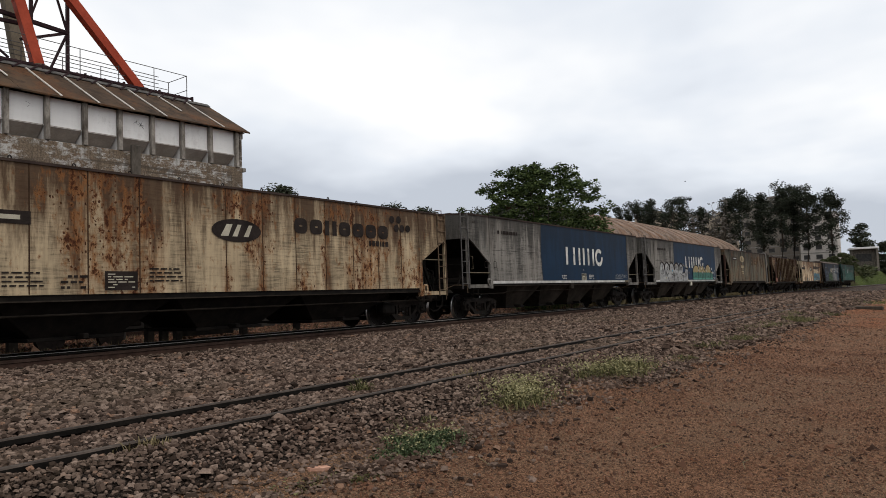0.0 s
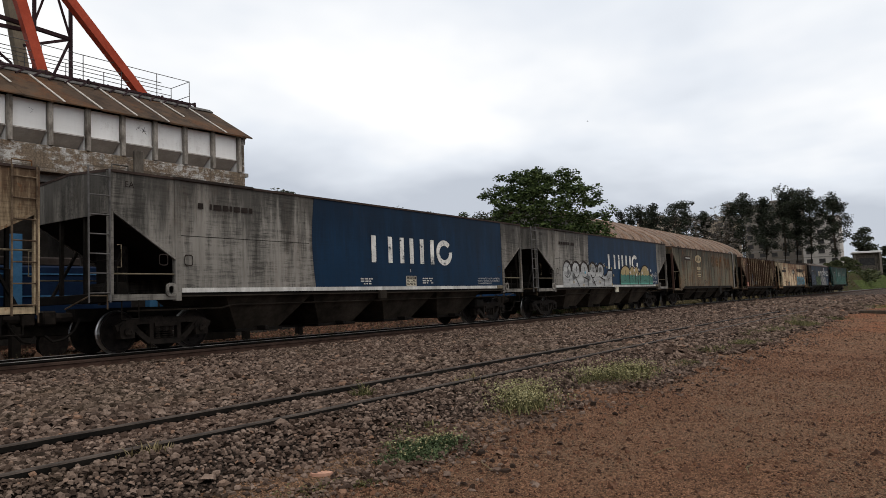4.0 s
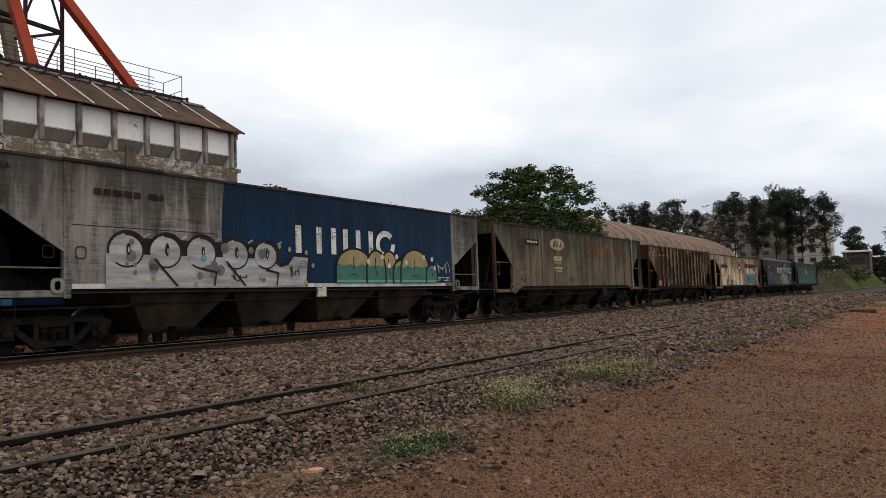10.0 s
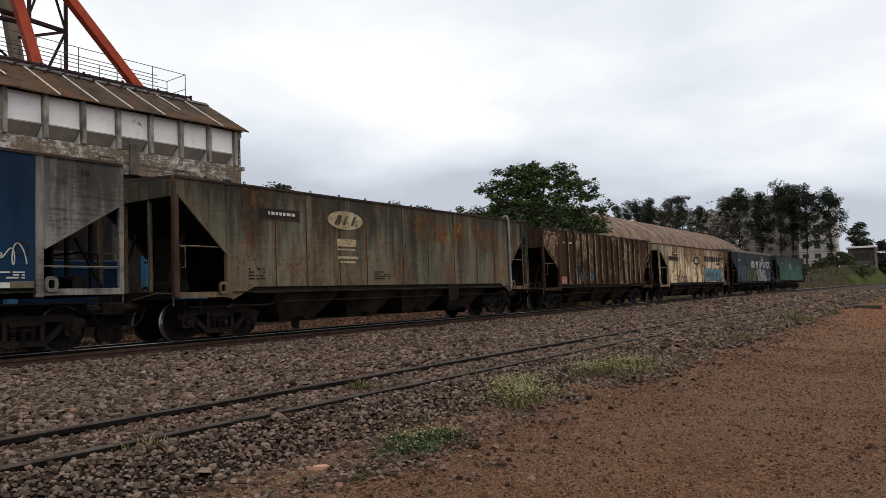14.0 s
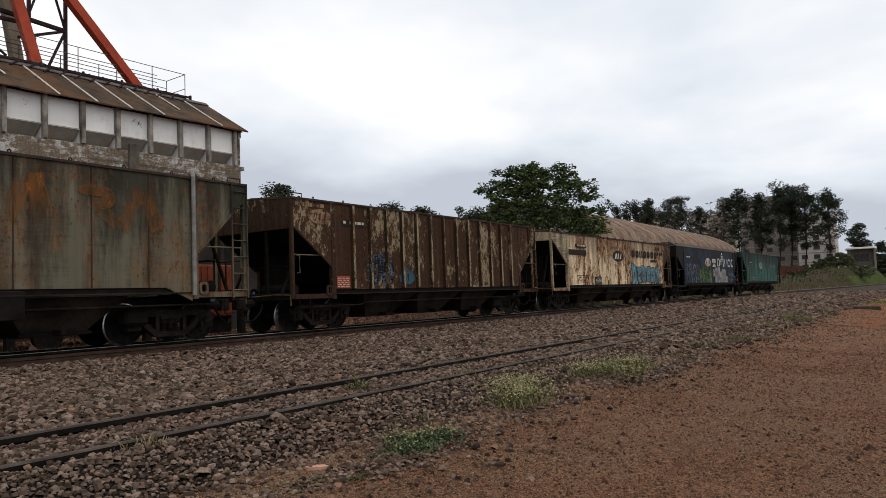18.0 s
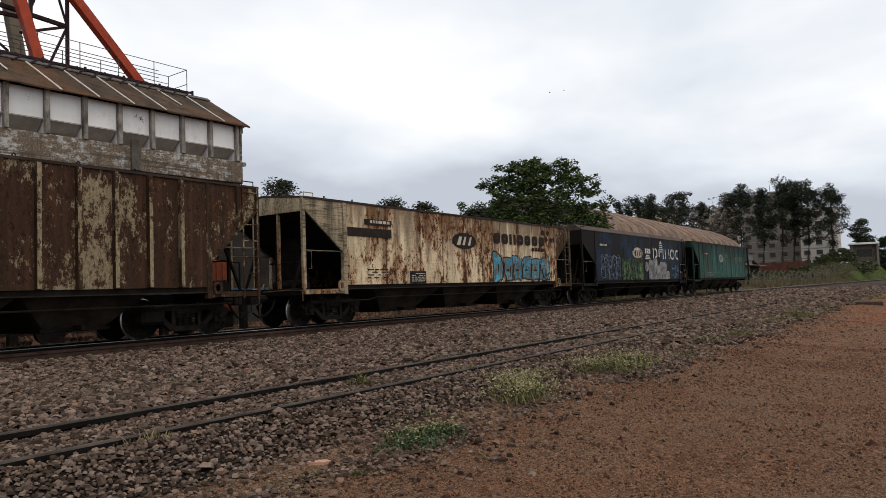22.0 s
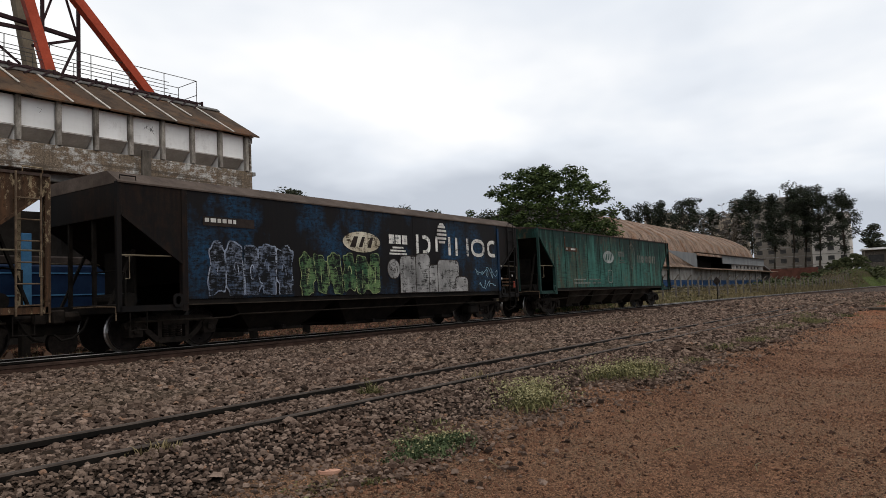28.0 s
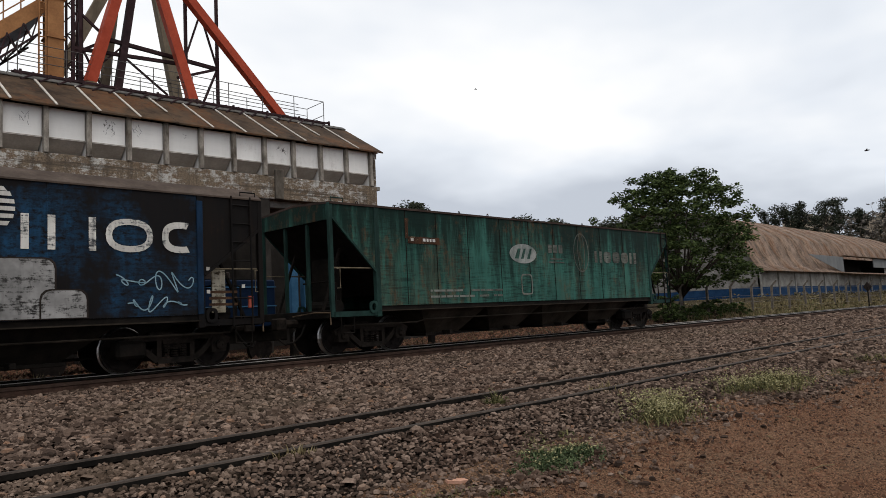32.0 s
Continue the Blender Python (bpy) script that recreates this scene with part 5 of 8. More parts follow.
def train():
    # beige wagon, its far end only
    car, uc = wagon("hopper_wagon", -36.3, -34.9, -21.38, -20.02, 3.40, 1.07, "beige_a", "stained beige covered hopper wagon with black markings and rust",
                    slope0=(2.6, 1.93), ribs=[-34.0 + 1.06 * i for i in range(12)], rib_w=0.028, rib_d=0.006, seam_mat="seam_rust", chutes=3, chute_low=0.30, frame_mat="beige_a", chute_mat="steel_dark", ladder_at=((-20.45, "rusty_bar"),))
    X = lambda u: u - uc
    paint(car, "number_plate", [rect(X(-34.6), X(-32.92), 2.30, 2.53)], "black_paint", 1)
    paint(car, "number_bar", [rect(X(-33.55), X(-33.1), 2.375, 2.455)], "cream_paint", 2)
    oval_logo(car, X(-28.4), 2.44, 0.70, 0.26, "black_paint", "cream_paint")
    word_rings(car, X(-26.63), X(-22.95), 2.48, 2.86, "black_paint", "oonoooo")
    paint(car, "emblem_dots", [oval(X(u), z, 0.12, 0.11, 12) for u, z in ((-22.75, 3.07), (-22.43, 3.08), (-22.55, 2.83), (-22.28, 2.83), (-22.0, 2.84))], "black_paint", 2)
    paint(car, "small_word_bar", bars(X(-23.8), X(-22.95), 2.22, 2.40, 1, 0.8, 3, 6), "black_paint", 2)
    paint(car, "data_panel", [rect(X(-31.56), X(-30.88), 1.14, 1.50)], "black_paint", 1)
    paint(car, "data_lines", bars(X(-31.5), X(-30.94), 1.17, 1.47, 6, 0.4, 5), "cream_paint", 2)
    paint(car, "stencil_lines", bars(X(-30.62), X(-29.85), 1.28, 1.60, 4, 0.4, 6) + bars(X(-33.4), X(-32.7), 1.2, 1.5, 4, 0.4, 7) + bars(X(-32.4), X(-31.9), 1.15, 1.45, 3, 0.45, 8), "black_paint", 1)

    # two grey and blue wagons
    for n, (u0, p0, p1, u1, bl) in enumerate(((-18.63, -17.16, -3.65, -2.25, -13.15), (-0.93, 0.55, 13.41, 14.97, 4.13))):
        car, uc = wagon("hopper_wagon", u0, p0, p1, u1, 3.55, 1.26, "hpe_grey", "grey and dark blue covered hopper wagon with white emblem" if n == 0 else "grey and blue covered hopper wagon with silver and green graffiti",
                        slope0=(2.75, 1.88), ribs=(), chutes=4, chute_low=0.34, ladder_at=((u0 - 0.46, "galv"),), skirt=0.04, latches=False, chute_mat="chute_dust" if n else "chute_grime", bar_at=0.30)
        X = lambda u: u - uc
        # the blue field, bowed at its leading edge
        edge = [(X(bl) - 0.10 * math.sin(math.pi * k / 8), 1.27 + (3.53 - 1.27) * k / 8) for k in range(9)]
        bm = bmesh.new()
        prism(bm, edge + [(X(p1) - 0.08, 3.53), (X(p1) - 0.08, 1.27)], "y", -HW - 0.006, -HW + 0.002)
        part("blue_panel", bm, "hpe_blue", car, "dark blue painted panel")
        part("white_stripe", boxes((X(p0) + 0.08, X(p1) - 0.5, -HW - 0.012, -HW + 0.002, 1.18, 1.275)), "white_paint", car)
        part("weld_seam", boxes((X(p0) + 0.08, X(bl) - 0.2, -HW - 0.004, -HW + 0.002, 2.36, 2.372)), "steel_dark", car)
        part("lamp_plate", boxes((X(p1) - 0.5, X(p1) - 0.1, -HW - 0.03, -HW + 0.002, 1.17, 1.29), bevel=0.01), "yellow_paint", car)
        part("roof_gutter", boxes((X(p0) - 0.1, X(p0) + 2.0, -HW - 0.05, -HW, 3.53, 3.585)), "black_paint", car)
        part("brake_box", boxes((X(p0 + 6.45), X(p0 + 6.75), -HW - 0.08, -HW + 0.02, 0.92, 1.17), bevel=0.02), "worn_cream" if n else "chute_grime", car, "small instruction plate below the sill")
        lettering(car, ["EA"], X(u0) + 0.28, 3.25, 0.17, "black_paint", 2)
        lettering(car, ["EB"], X(p1) + 0.75, 3.25, 0.17, "black_paint", 2)
        for u in (p0 + 0.25, p0 - 0.35, p1 - 0.3):
            paint(car, "inspection_plate", ring(X(u), 1.85, 0.11, 0.12, 0.02, 12, 4.0), "black_paint", 2)
        paint(car, "number_bar", bars(X(p0) + 0.5, X(p0) + 2.0, 2.93, 3.08, 1, 0.8, 9 + n, 9), "black_paint", 2)
        # wordmark reduced to stems and a cut ring
        k = 0.985 if n else 1.0
        x0 = X(-10.96 if n == 0 else 6.28)
        zb, zt = (1.95, 2.70) if n == 0 else (2.03, 2.72)
        st = 0.17
        marks = [rect(x0, x0 + 0.20, zb, zt)] + [rect(x0 + d, x0 + d + w, zb, zt) for d, w in ((0.74, 0.19), (1.29, 0.19), (1.76, 0.19), (2.28, 0.19), (2.82, 0.19))]
        for q in marks:
            paint(car, "white_bar", [q], "worn_white", 2)
        paint(car, "white_ring", ring(x0 + 3.58, (zb + zt) / 2, 0.44, 0.40, 0.17, 26, 2.0, 0.75, 0.75 + 5.6), "worn_white", 2)
        if n == 0:
            paint(car, "stencil_lines", bars(X(-11.45), X(-10.95), 1.32, 1.52, 3, 0.55, 12) + bars(X(-8.6), X(-8.05), 1.34, 1.54, 3, 0.55, 13), "white_paint", 2)
            paint(car, "notice_plate", [rect(X(-9.42), X(-8.92), 1.28, 1.58)], "cream_paint", 2)
            paint(car, "notice_head", [rect(X(-9.40), X(-8.94), 1.48, 1.565)], "black_paint", 3)
            lettering(car, ["ATENÇÃO"], X(-9.37), 1.495, 0.075, "cream_paint", 4)
            lettering(car, ["E"], X(-9.22), 1.70, 0.11, "white_paint", 2)
            paint(car, "notice_lines", bars(X(-9.38), X(-8.96), 1.30, 1.47, 4, 0.5, 14), "black_paint", 3)
            lettering(car, ["A MOVIMENTAÇÃO DO VAGÃO SÓ PODERÁ SER", "REALIZADA ATRAVÉS DO ENGATE FERROVIÁRIO", "OU ATRAVÉS DO CAR PULLER"], X(-5.42), 1.50, 0.066, "white_paint", 2)
        else:
            # silver letters with round heads, striped by the roller
            heads = [(1.72, 0.37), (2.60, 0.37), (3.48, 0.38), (4.40, 0.37), (5.30, 0.35)]
            paint(car, "graffiti_shadow", [rect(X(1.4), X(5.3), 1.85, 2.18)], "black_paint", 2)
            paint(car, "graffiti_shadow", [oval(X(u) + 0.02, 1.94, r + 0.06, r * 0.92 + 0.05, 24) for u, r in heads], "black_paint", 3)
            paint(car, "graffiti_body", [[(X(1.28), 1.20), (X(6.62), 1.20), (X(6.70), 1.93), (X(6.22), 1.95), (X(6.05), 1.76), (X(5.8), 1.66), (X(5.3), 1.85), (X(1.28), 1.85)]], "silver_paint", 4)
            paint(car, "graffiti_edge", [[(X(6.60), 1.20), (X(6.65), 1.20), (X(6.74), 1.95), (X(6.69), 1.95)], [(X(6.20), 1.93), (X(6.72), 1.91), (X(6.74), 1.96), (X(6.20), 1.98)], [(X(6.02), 1.73), (X(6.20), 1.93), (X(6.20), 1.99), (X(5.96), 1.76)], [(X(5.72), 1.66), (X(6.03), 1.72), (X(5.98), 1.79), (X(5.70), 1.73)]], "black_paint", 5)
            for k, (u, r) in enumerate(heads):
                paint(car, "graffiti_head", [oval(X(u), 1.92, r, r * 0.90, 24)], "silver_paint", 5 + 0.5 * k)
                paint(car, "graffiti_rim", ring(X(u), 1.92, r, r * 0.90, 0.035, 24, 2.0, -2.3, 1.7), "black_paint", 5.2 + 0.5 * k)
                paint(car, "graffiti_eye", [oval(X(u) + 0.02, 1.97, 0.05, 0.13, 14)] if k % 2 else [oval(X(u) + 0.03, 1.95, 0.045, 0.12, 14)], "black_paint", 8.4)
                paint(car, "graffiti_glint", [oval(X(u) + 0.035, 1.94, 0.018, 0.06, 10)], "silver_paint", 8.8)
                if k > 0:
                    paint(car, "graffiti_leg", [[(X(u) - 0.30, 1.76), (X(u) - 0.24, 1.77), (X(u) + 0.30, 1.22), (X(u) + 0.24, 1.22)]] if k % 2 else [[(X(u) - 0.02, 1.62), (X(u) + 0.40, 1.54), (X(u) + 0.40, 1.49), (X(u) - 0.02, 1.57)], [(X(u) + 0.35, 1.52), (X(u) + 0.40, 1.52), (X(u) + 0.34, 1.22), (X(u) + 0.30, 1.22)]], "black_paint", 8.4)
                paint(car, "graffiti_tip", [[(X(u) + 0.36, 2.22), (X(u) + 0.50, 2.29), (X(u) + 0.51, 2.25), (X(u) + 0.37, 2.18)]], "silver_paint", 4)
            scribble(car, X(4.25), X(4.75), 1.33, 1.5, "black_paint", 12, 5, 0.022, 9)
            scribble(car, X(6.05), X(6.4), 1.42, 1.72, "black_paint", 13, 5, 0.022, 9)
            paint(car, "tape_frame", ring(X(6.52), 1.76, 0.09, 0.09, 0.015, 16, 6.0), "dot_grey", 9)
            rng = random.Random(4)
            for k in range(20):
                r = 0.04 + 0.09 * rng.random() ** 2
                paint(car, "graffiti_dot", [oval(X(rng.uniform(1.4, 6.1)), rng.uniform(1.32, 2.15), r, r * 1.05, 14)], "dot_grey", 7.9)
            for u, z in ((3.32, 1.27), (4.2, 2.14), (5.12, 1.42), (5.72, 2.16), (6.6, 1.29), (6.05, 2.1), (6.85, 1.72), (6.62, 2.04), (2.3, 1.4)):
                paint(car, "graffiti_dot", [oval(X(u), z, 0.055, 0.06, 12)], "tan_paint", 9.4)
            paint(car, "graffiti_dot", [oval(X(3.52), 1.82, 0.07, 0.07, 14)], "sky_paint", 9.4)
            for k, (u0, u1, zt) in enumerate(((9.65, 10.35, 2.16), (7.75, 9.18, 2.18), (9.0, 9.78, 2.16), (10.2, 10.95, 1.92), (10.55, 11.95, 2.24), (11.85, 12.38, 1.80))):
                a0, a1 = X(u0), X(u1)
                cx, rx, zs, zb = (a0 + a1) / 2, (a1 - a0) / 2, 1.55, 1.275
                y = -HW - 0.026 - 0.004 * k
                dome = [(cx + rx * math.cos(q * math.pi / 18), zs + (zt - zs) * math.sin(q * math.pi / 18) ** 0.8) for q in range(19)]
                grow_ = [(cx + (rx + 0.07) * math.cos(q * math.pi / 18), zs + (zt + 0.065 - zs) * math.sin(q * math.pi / 18) ** 0.8) for q in range(19)]
                g = part("graffiti_letter", flat([[(a0 - 0.07, zb), (a1 + 0.07, zb)] + grow_], y), "black_paint", car)
                part("fill", flat([[(a0, zb), (a1, zb)] + dome], y - 0.001), "green_paint", g)
                zw = 1.76
                cap = [p for p in dome if p[1] >= zw]
                if len(cap) > 3:
                    wave = [(cap[-1][0] + (cap[0][0] - cap[-1][0]) * q / 14, zw + 0.03 * math.sin(q * 1.3 + k)) for q in range(15)]
                    part("tan_top", flat([wave + cap[1:-1]], y - 0.002), "tan_paint", g)
                part("base_band", flat([[(a0, zb + 0.03), (a1, zb + 0.03), (a1, zb + 0.09), (a0, zb + 0.09)]], y - 0.002), "mint_paint", g)
                st = [[(cx - 0.24 * rx * 2, 1.45), (cx, 1.50), (cx + 0.3 * rx, 1.44), (cx, 1.53)]] if k in (1, 4) else [[(cx - 0.03, 1.62), (cx + 0.02, 1.62), (cx + 0.06, 1.48), (cx + 0.02, 1.47)]]
                part("stroke", flat(st + [rect(cx - 0.05, cx - 0.01, 1.66, 1.98 if zt > 2 else 1.7)], y - 0.003), "black_paint", g)
            for u, z in ((9.04, 1.88), (9.65, 2.01), (9.96, 1.77), (10.33, 2.04), (10.79, 1.88), (11.7, 2.06), (12.14, 2.01), (12.27, 1.74)):
                paint(car, "graffiti_dot", [oval(X(u), z, 0.075, 0.075, 14)], "white_paint", 12)
            scribble(car, X(12.45), X(13.15), 1.55, 1.95, "white_paint", 2, 6)
            paint(car, "stencil_lines", bars(X(12.45), X(13.15), 1.33, 1.47, 3, 0.55, 15), "white_paint", 2)

    # olive grey wagon with rust stains
    car, uc = wagon("hopper_wagon", 16.2, 17.56, 30.4, 31.75, 3.48, 1.15, "olive_d", "olive-grey covered hopper wagon streaked with orange rust",
                    slope0=(3.1, 1.89), ribs=[18.95, 19.98, 21.2, 22.3, 23.95, 25.24, 26.7, 28.1, 29.3], rib_w=0.03, rib_d=0.012, seam_mat="seam_rust", chutes=4, chute_low=0.36, pole=True, frame_mat="olive_d", ladder_at=((31.38, "olive_d"),))
    X = lambda u: u - uc
    paint(car, "number_plate", [rect(X(18.5), X(19.75), 2.77, 2.98)], "black_paint", 1)
    paint(car, "plate_rim", [rect(X(18.46), X(19.79), 2.98, 3.01), rect(X(18.46), X(19.79), 2.74, 2.77)], "seam_rust", 1)
    paint(car, "number_bar", bars(X(18.72), X(19.62), 2.83, 2.92, 1, 0.8, 31, 9), "white_paint", 2)
    oval_logo(car, X(21.45), 2.88, 0.70, 0.25, "oval_cream", "olive_d")
    for xp, sg in ((17.56, 1), (30.4, -1)):
        bm = bmesh.new()
        prism(bm, [(X(xp) + sg * 0.07, 1.15), (X(xp) + sg * 0.72, 1.15), (X(xp) + sg * 0.07, 0.86)], "y", -HW, -HW + 0.03)
        part("sill_gusset", bm, "olive_d", car)
        part("post_cap", boxes((X(xp) - 0.09, X(xp) + 0.09, -HW - 0.035, -HW + 0.10, 3.40, 3.56), bevel=0.03), "olive_d", car)
    part("post_sleeve", boxes((X(16.2) - 0.062, X(16.2) + 0.062, -HW - 0.025, -HW + 0.09, 0.94, 3.08), bevel=0.01), "post_rust", car, "rust-brown lower post")
    part("sill_pipe", boxes((X(18.2), X(29.8), -HW + 0.01, -HW + 0.05, 1.0, 1.035)), "chute_dust", car)
    paint(car, "faded_emblem", [rect(X(21.1), X(21.85), 2.18, 2.38), rect(X(21.1), X(21.8), 2.08, 2.12), rect(X(21.1), X(21.9), 1.85, 1.92), rect(X(21.2), X(21.8), 1.74, 1.79)], "oval_cream", 1)
    paint(car, "stencil_lines", bars(X(18.1), X(18.6), 1.3, 1.6, 4, 0.4, 32) + bars(X(22.6), X(23.3), 1.3, 1.55, 4, 0.4, 33), "black_paint", 1)
    def stroke(pts, w):
        out = []
        for (ax, az), (bx, bz) in zip(pts, pts[1:]):
            d = math.hypot(bx - ax, bz - az) or 1.0
            ox, oz = -(bz - az) / d * w / 2, (bx - ax) / d * w / 2
            ex, ez = (bx - ax) / d * w * 0.3, (bz - az) / d * w * 0.3
            out.append([(ax - ox - ex, az - oz - ez), (bx - ox + ex, bz - oz + ez), (bx + ox + ex, bz + oz + ez), (ax + ox - ex, az + oz - ez)])
        return out

    for k, (u0, u1, z0, z1) in enumerate(((24.56, 25.34, 2.46, 3.10), (25.62, 26.42, 2.48, 3.10), (26.62, 27.26, 2.42, 3.12), (27.80, 28.62, 2.34, 3.12), (28.72, 29.52, 2.36, 3.04))):
        x0, x1, zm = X(u0), X(u1), (z0 + z1) / 2
        if k == 0:
            layers = ring(x0 + 0.36, zm + 0.14, 0.38, 0.22, 0.20, 14, 2.4, 0.5, 4.4), ring(x0 + 0.40, zm - 0.14, 0.38, 0.21, 0.19, 14, 2.4, -2.7, 1.5)
        elif k == 1:
            layers = ring(x0 + 0.42, zm, 0.42, 0.33, 0.22, 18, 3.0, 0.9, 5.4), stroke([(x0 + 0.2, zm), (x1 - 0.1, zm + 0.02)], 0.13)
        elif k == 3:
            layers = ring(x0 + 0.38, zm + 0.14, 0.40, 0.24, 0.22, 14, 2.4, -1.4, 2.9), stroke([(x0 + 0.35, zm - 0.02), (x1, z0 + 0.05)], 0.26)
        else:
            layers = stroke([(x0, z0), ((x0 + x1) / 2 - 0.05, z1)], 0.30), stroke([((x0 + x1) / 2 + 0.1, z1 - 0.04), (x1 - 0.05, z0 + 0.05)], 0.34)
        for q, polys in enumerate(layers):
            part("orange_smear", flat(polys, -HW - 0.015 - 0.002 * q), "orange_smear", car, "faded orange spray paint")
    bm = bmesh.new()
    tube(bm, [(X(30.33), -HW - 0.06, 0.98), (X(30.33), -HW - 0.06, 3.50), (X(30.37), -HW + 0.02, 3.62), (X(30.45), -HW + 0.2, 3.62), (X(30.5), -HW + 0.28, 3.50)], 0.045, 8)
    part("vent_pipe", bm, "galv_pale", car, "pale grey upright pipe")
    part("cover_plate", boxes((X(26.3), X(26.9), -HW - 0.01, -HW + 0.03, 0.62, 1.12), bevel=0.01), "steel_dark", car)

    # brown ribbed wagon
    ribs = [34.7 + 0.7307 * i for i in range(1, 14)]
    car, uc = wagon("hopper_wagon", 33.25, 34.7, 44.93, 46.3, 3.34, 1.05, "brown_e", "flaking dark brown ribbed covered hopper wagon",
                    slope0=(2.6, 1.64), slope1=(2.78, 1.64), ribs=ribs, rib_w=0.085, rib_d=0.10, seam_mat="brown_rib", rib_edge="flange_pale", frame_mat="brown_rib", wall_mat="brown_rib", chutes=3, chute_low=0.34, ladder_at=((45.85, "brown_e"),))
    X = lambda u: u - uc
    part("end_rib", boxes((X(45.66), X(45.74), -HW - 0.07, -HW, 2.36, 3.3), bevel=0.006), "brown_rib", car)
    paint(car, "faded_emblem", ring(X(45.28), 2.74, 0.26, 0.20, 0.04, 16, 2.0, 0.6, 5.6), "orange_smear", 1)
    oval_logo(car, X(34.22), 2.92, 0.42, 0.20, "worn_tan", "brown_e", 0.05)
    paint(car, "number_bar", bars(X(33.35), X(34.45), 3.12, 3.24, 1, 0.8, 45, 8), "worn_tan", 2)
    paint(car, "number_plate", [rect(X(35.05), X(35.98), 2.74, 2.91)], "black_paint", 1)
    paint(car, "number_bar", bars(X(35.1), X(35.94), 2.78, 2.87, 1, 0.8, 41, 8), "cream_paint", 2)
    paint(car, "red_notice", [rect(X(34.8), X(35.32), 1.08, 1.40)], "red_paint", 1)
    paint(car, "notice_lines", bars(X(34.84), X(35.28), 1.1, 1.37, 5, 0.4, 42), "cream_paint", 2)
    blobs(car, "graffiti", X(37.55), X(38.25), 1.12, 1.62, 1, "blue_worn", "black_paint", 43, 2, 0.2, True, 2.2, 0.1, 0.02)
    blobs(car, "graffiti_grey", X(36.1), X(37.2), 1.1, 2.1, 2, "mauve_paint", "brown_e", 44, 2, 0.2, True, 2.4, 0.1, 0.01)

    # rusty cream wagon
    car, uc = wagon("hopper_wagon", 47.81, 49.3, 62.1, 63.55, 3.27, 1.05, "cream_f", "badly rusted cream covered hopper wagon with blue graffiti",
                    slope0=(2.94, 1.92), ribs=[51.05, 52.7, 53.9, 55.2, 56.3, 57.6, 58.9, 60.1, 61.2], rib_w=0.024, rib_d=0.008, seam_mat="seam_rust", chutes=3, chute_low=0.32, pole=True, peaked=0.16, ladder_at=((63.0, "rusty_bar"),), end_mat="cream_end", frame_mat="cream_end")
    X = lambda u: u - uc
    for ch in car.children:          # the tail end has lost its paint to rust
        if ch.data.materials[0] == M["cream_end"] and min(v.co.x for v in ch.data.vertices) > X(61.9) and max(v.co.x for v in ch.data.vertices) > X(62.2):
            ch.data.materials[0] = M["cream_tail"]
    paint(car, "number_plate", [rect(X(50.1), X(51.3), 2.70, 2.86), rect(X(49.4), X(51.3), 2.36, 2.60)], "black_paint", 1)
    paint(car, "number_bar", bars(X(50.35), X(51.25), 2.73, 2.83, 1, 0.8, 51, 9), "cream_paint", 2)
    oval_logo(car, X(55.2), 2.43, 0.74, 0.27, "black_paint", "cream_paint")
    word_rings(car, X(57.1), X(61.1), 2.42, 2.80, "black_paint", "oonoooo")
    paint(car, "emblem_dots", [oval(X(u), z, 0.13, 0.11, 12) for u, z in ((61.0, 2.98), (61.45, 2.98), (61.3, 2.72), (61.7, 2.70), (62.0, 2.72))], "black_paint", 2)
    paint(car, "small_word_bar", bars(X(60.0), X(61.1), 2.18, 2.34, 1, 0.8, 52, 6), "black_paint", 2)
    paint(car, "data_panel", [rect(X(52.12), X(52.95), 1.06, 1.42)], "black_paint", 1)
    paint(car, "data_lines", bars(X(52.2), X(52.9), 1.1, 1.38, 5, 0.4, 53), "cream_paint", 2)
    paint(car, "stencil_lines", bars(X(50.2), X(51.1), 1.2, 1.5, 4, 0.4, 54), "black_paint", 1)
    blobs(car, "graffiti", X(57.0), X(61.4), 1.08, 1.98, 6, "sky_paint", "black_paint", 55, 3, 0.12, True, 4.0, 0.16, 0.04)
    scribble(car, X(60.7), X(61.9), 1.15, 1.55, "black_paint", 7, 8, 0.03, 11)
    scribble(car, X(55.9), X(56.7), 1.2, 2.0, "seam_rust", 8, 5, 0.018, 1)
    paint(car, "graffiti_strokes", [[(X(57.6) + 0.72 * i, 1.2), (X(57.66) + 0.72 * i, 1.2), (X(57.82) + 0.72 * i, 1.72), (X(57.74) + 0.72 * i, 1.72)] for i in range(5)] + [rect(X(57.9) + 0.72 * i, X(58.12) + 0.72 * i, 1.45, 1.51) for i in range(4)], "black_paint", 12)

    # sooty blue-black wagon
    car, uc = wagon("hopper_wagon", 64.9, 66.35, 79.1, 80.4, 3.33, 1.02, "black_g", "sooty blue-black covered hopper wagon covered in faded graffiti",
                    slope0=(2.68, 1.77), ribs=[67.6, 69.9, 72.0, 74.2, 76.4], rib_w=0.02, rib_d=0.006, chutes=3, chute_low=0.30, peaked=0.2, chamfer=0.24, latches=False, chute_mat="steel_dark", ladder_at=((79.75, "black_end"),), end_mat="black_end", frame_mat="black_end")
    X = lambda u: u - uc
    paint(car, "number_plate", [rect(X(66.8), X(68.2), 2.58, 2.78)], "black_paint", 1)
    paint(car, "number_bar", bars(X(66.85), X(67.75), 2.63, 2.74, 1, 0.8, 61, 9), "white_paint", 2)
    oval_logo(car, X(71.9), 2.43, 0.76, 0.28, "worn_cream", "black_paint")
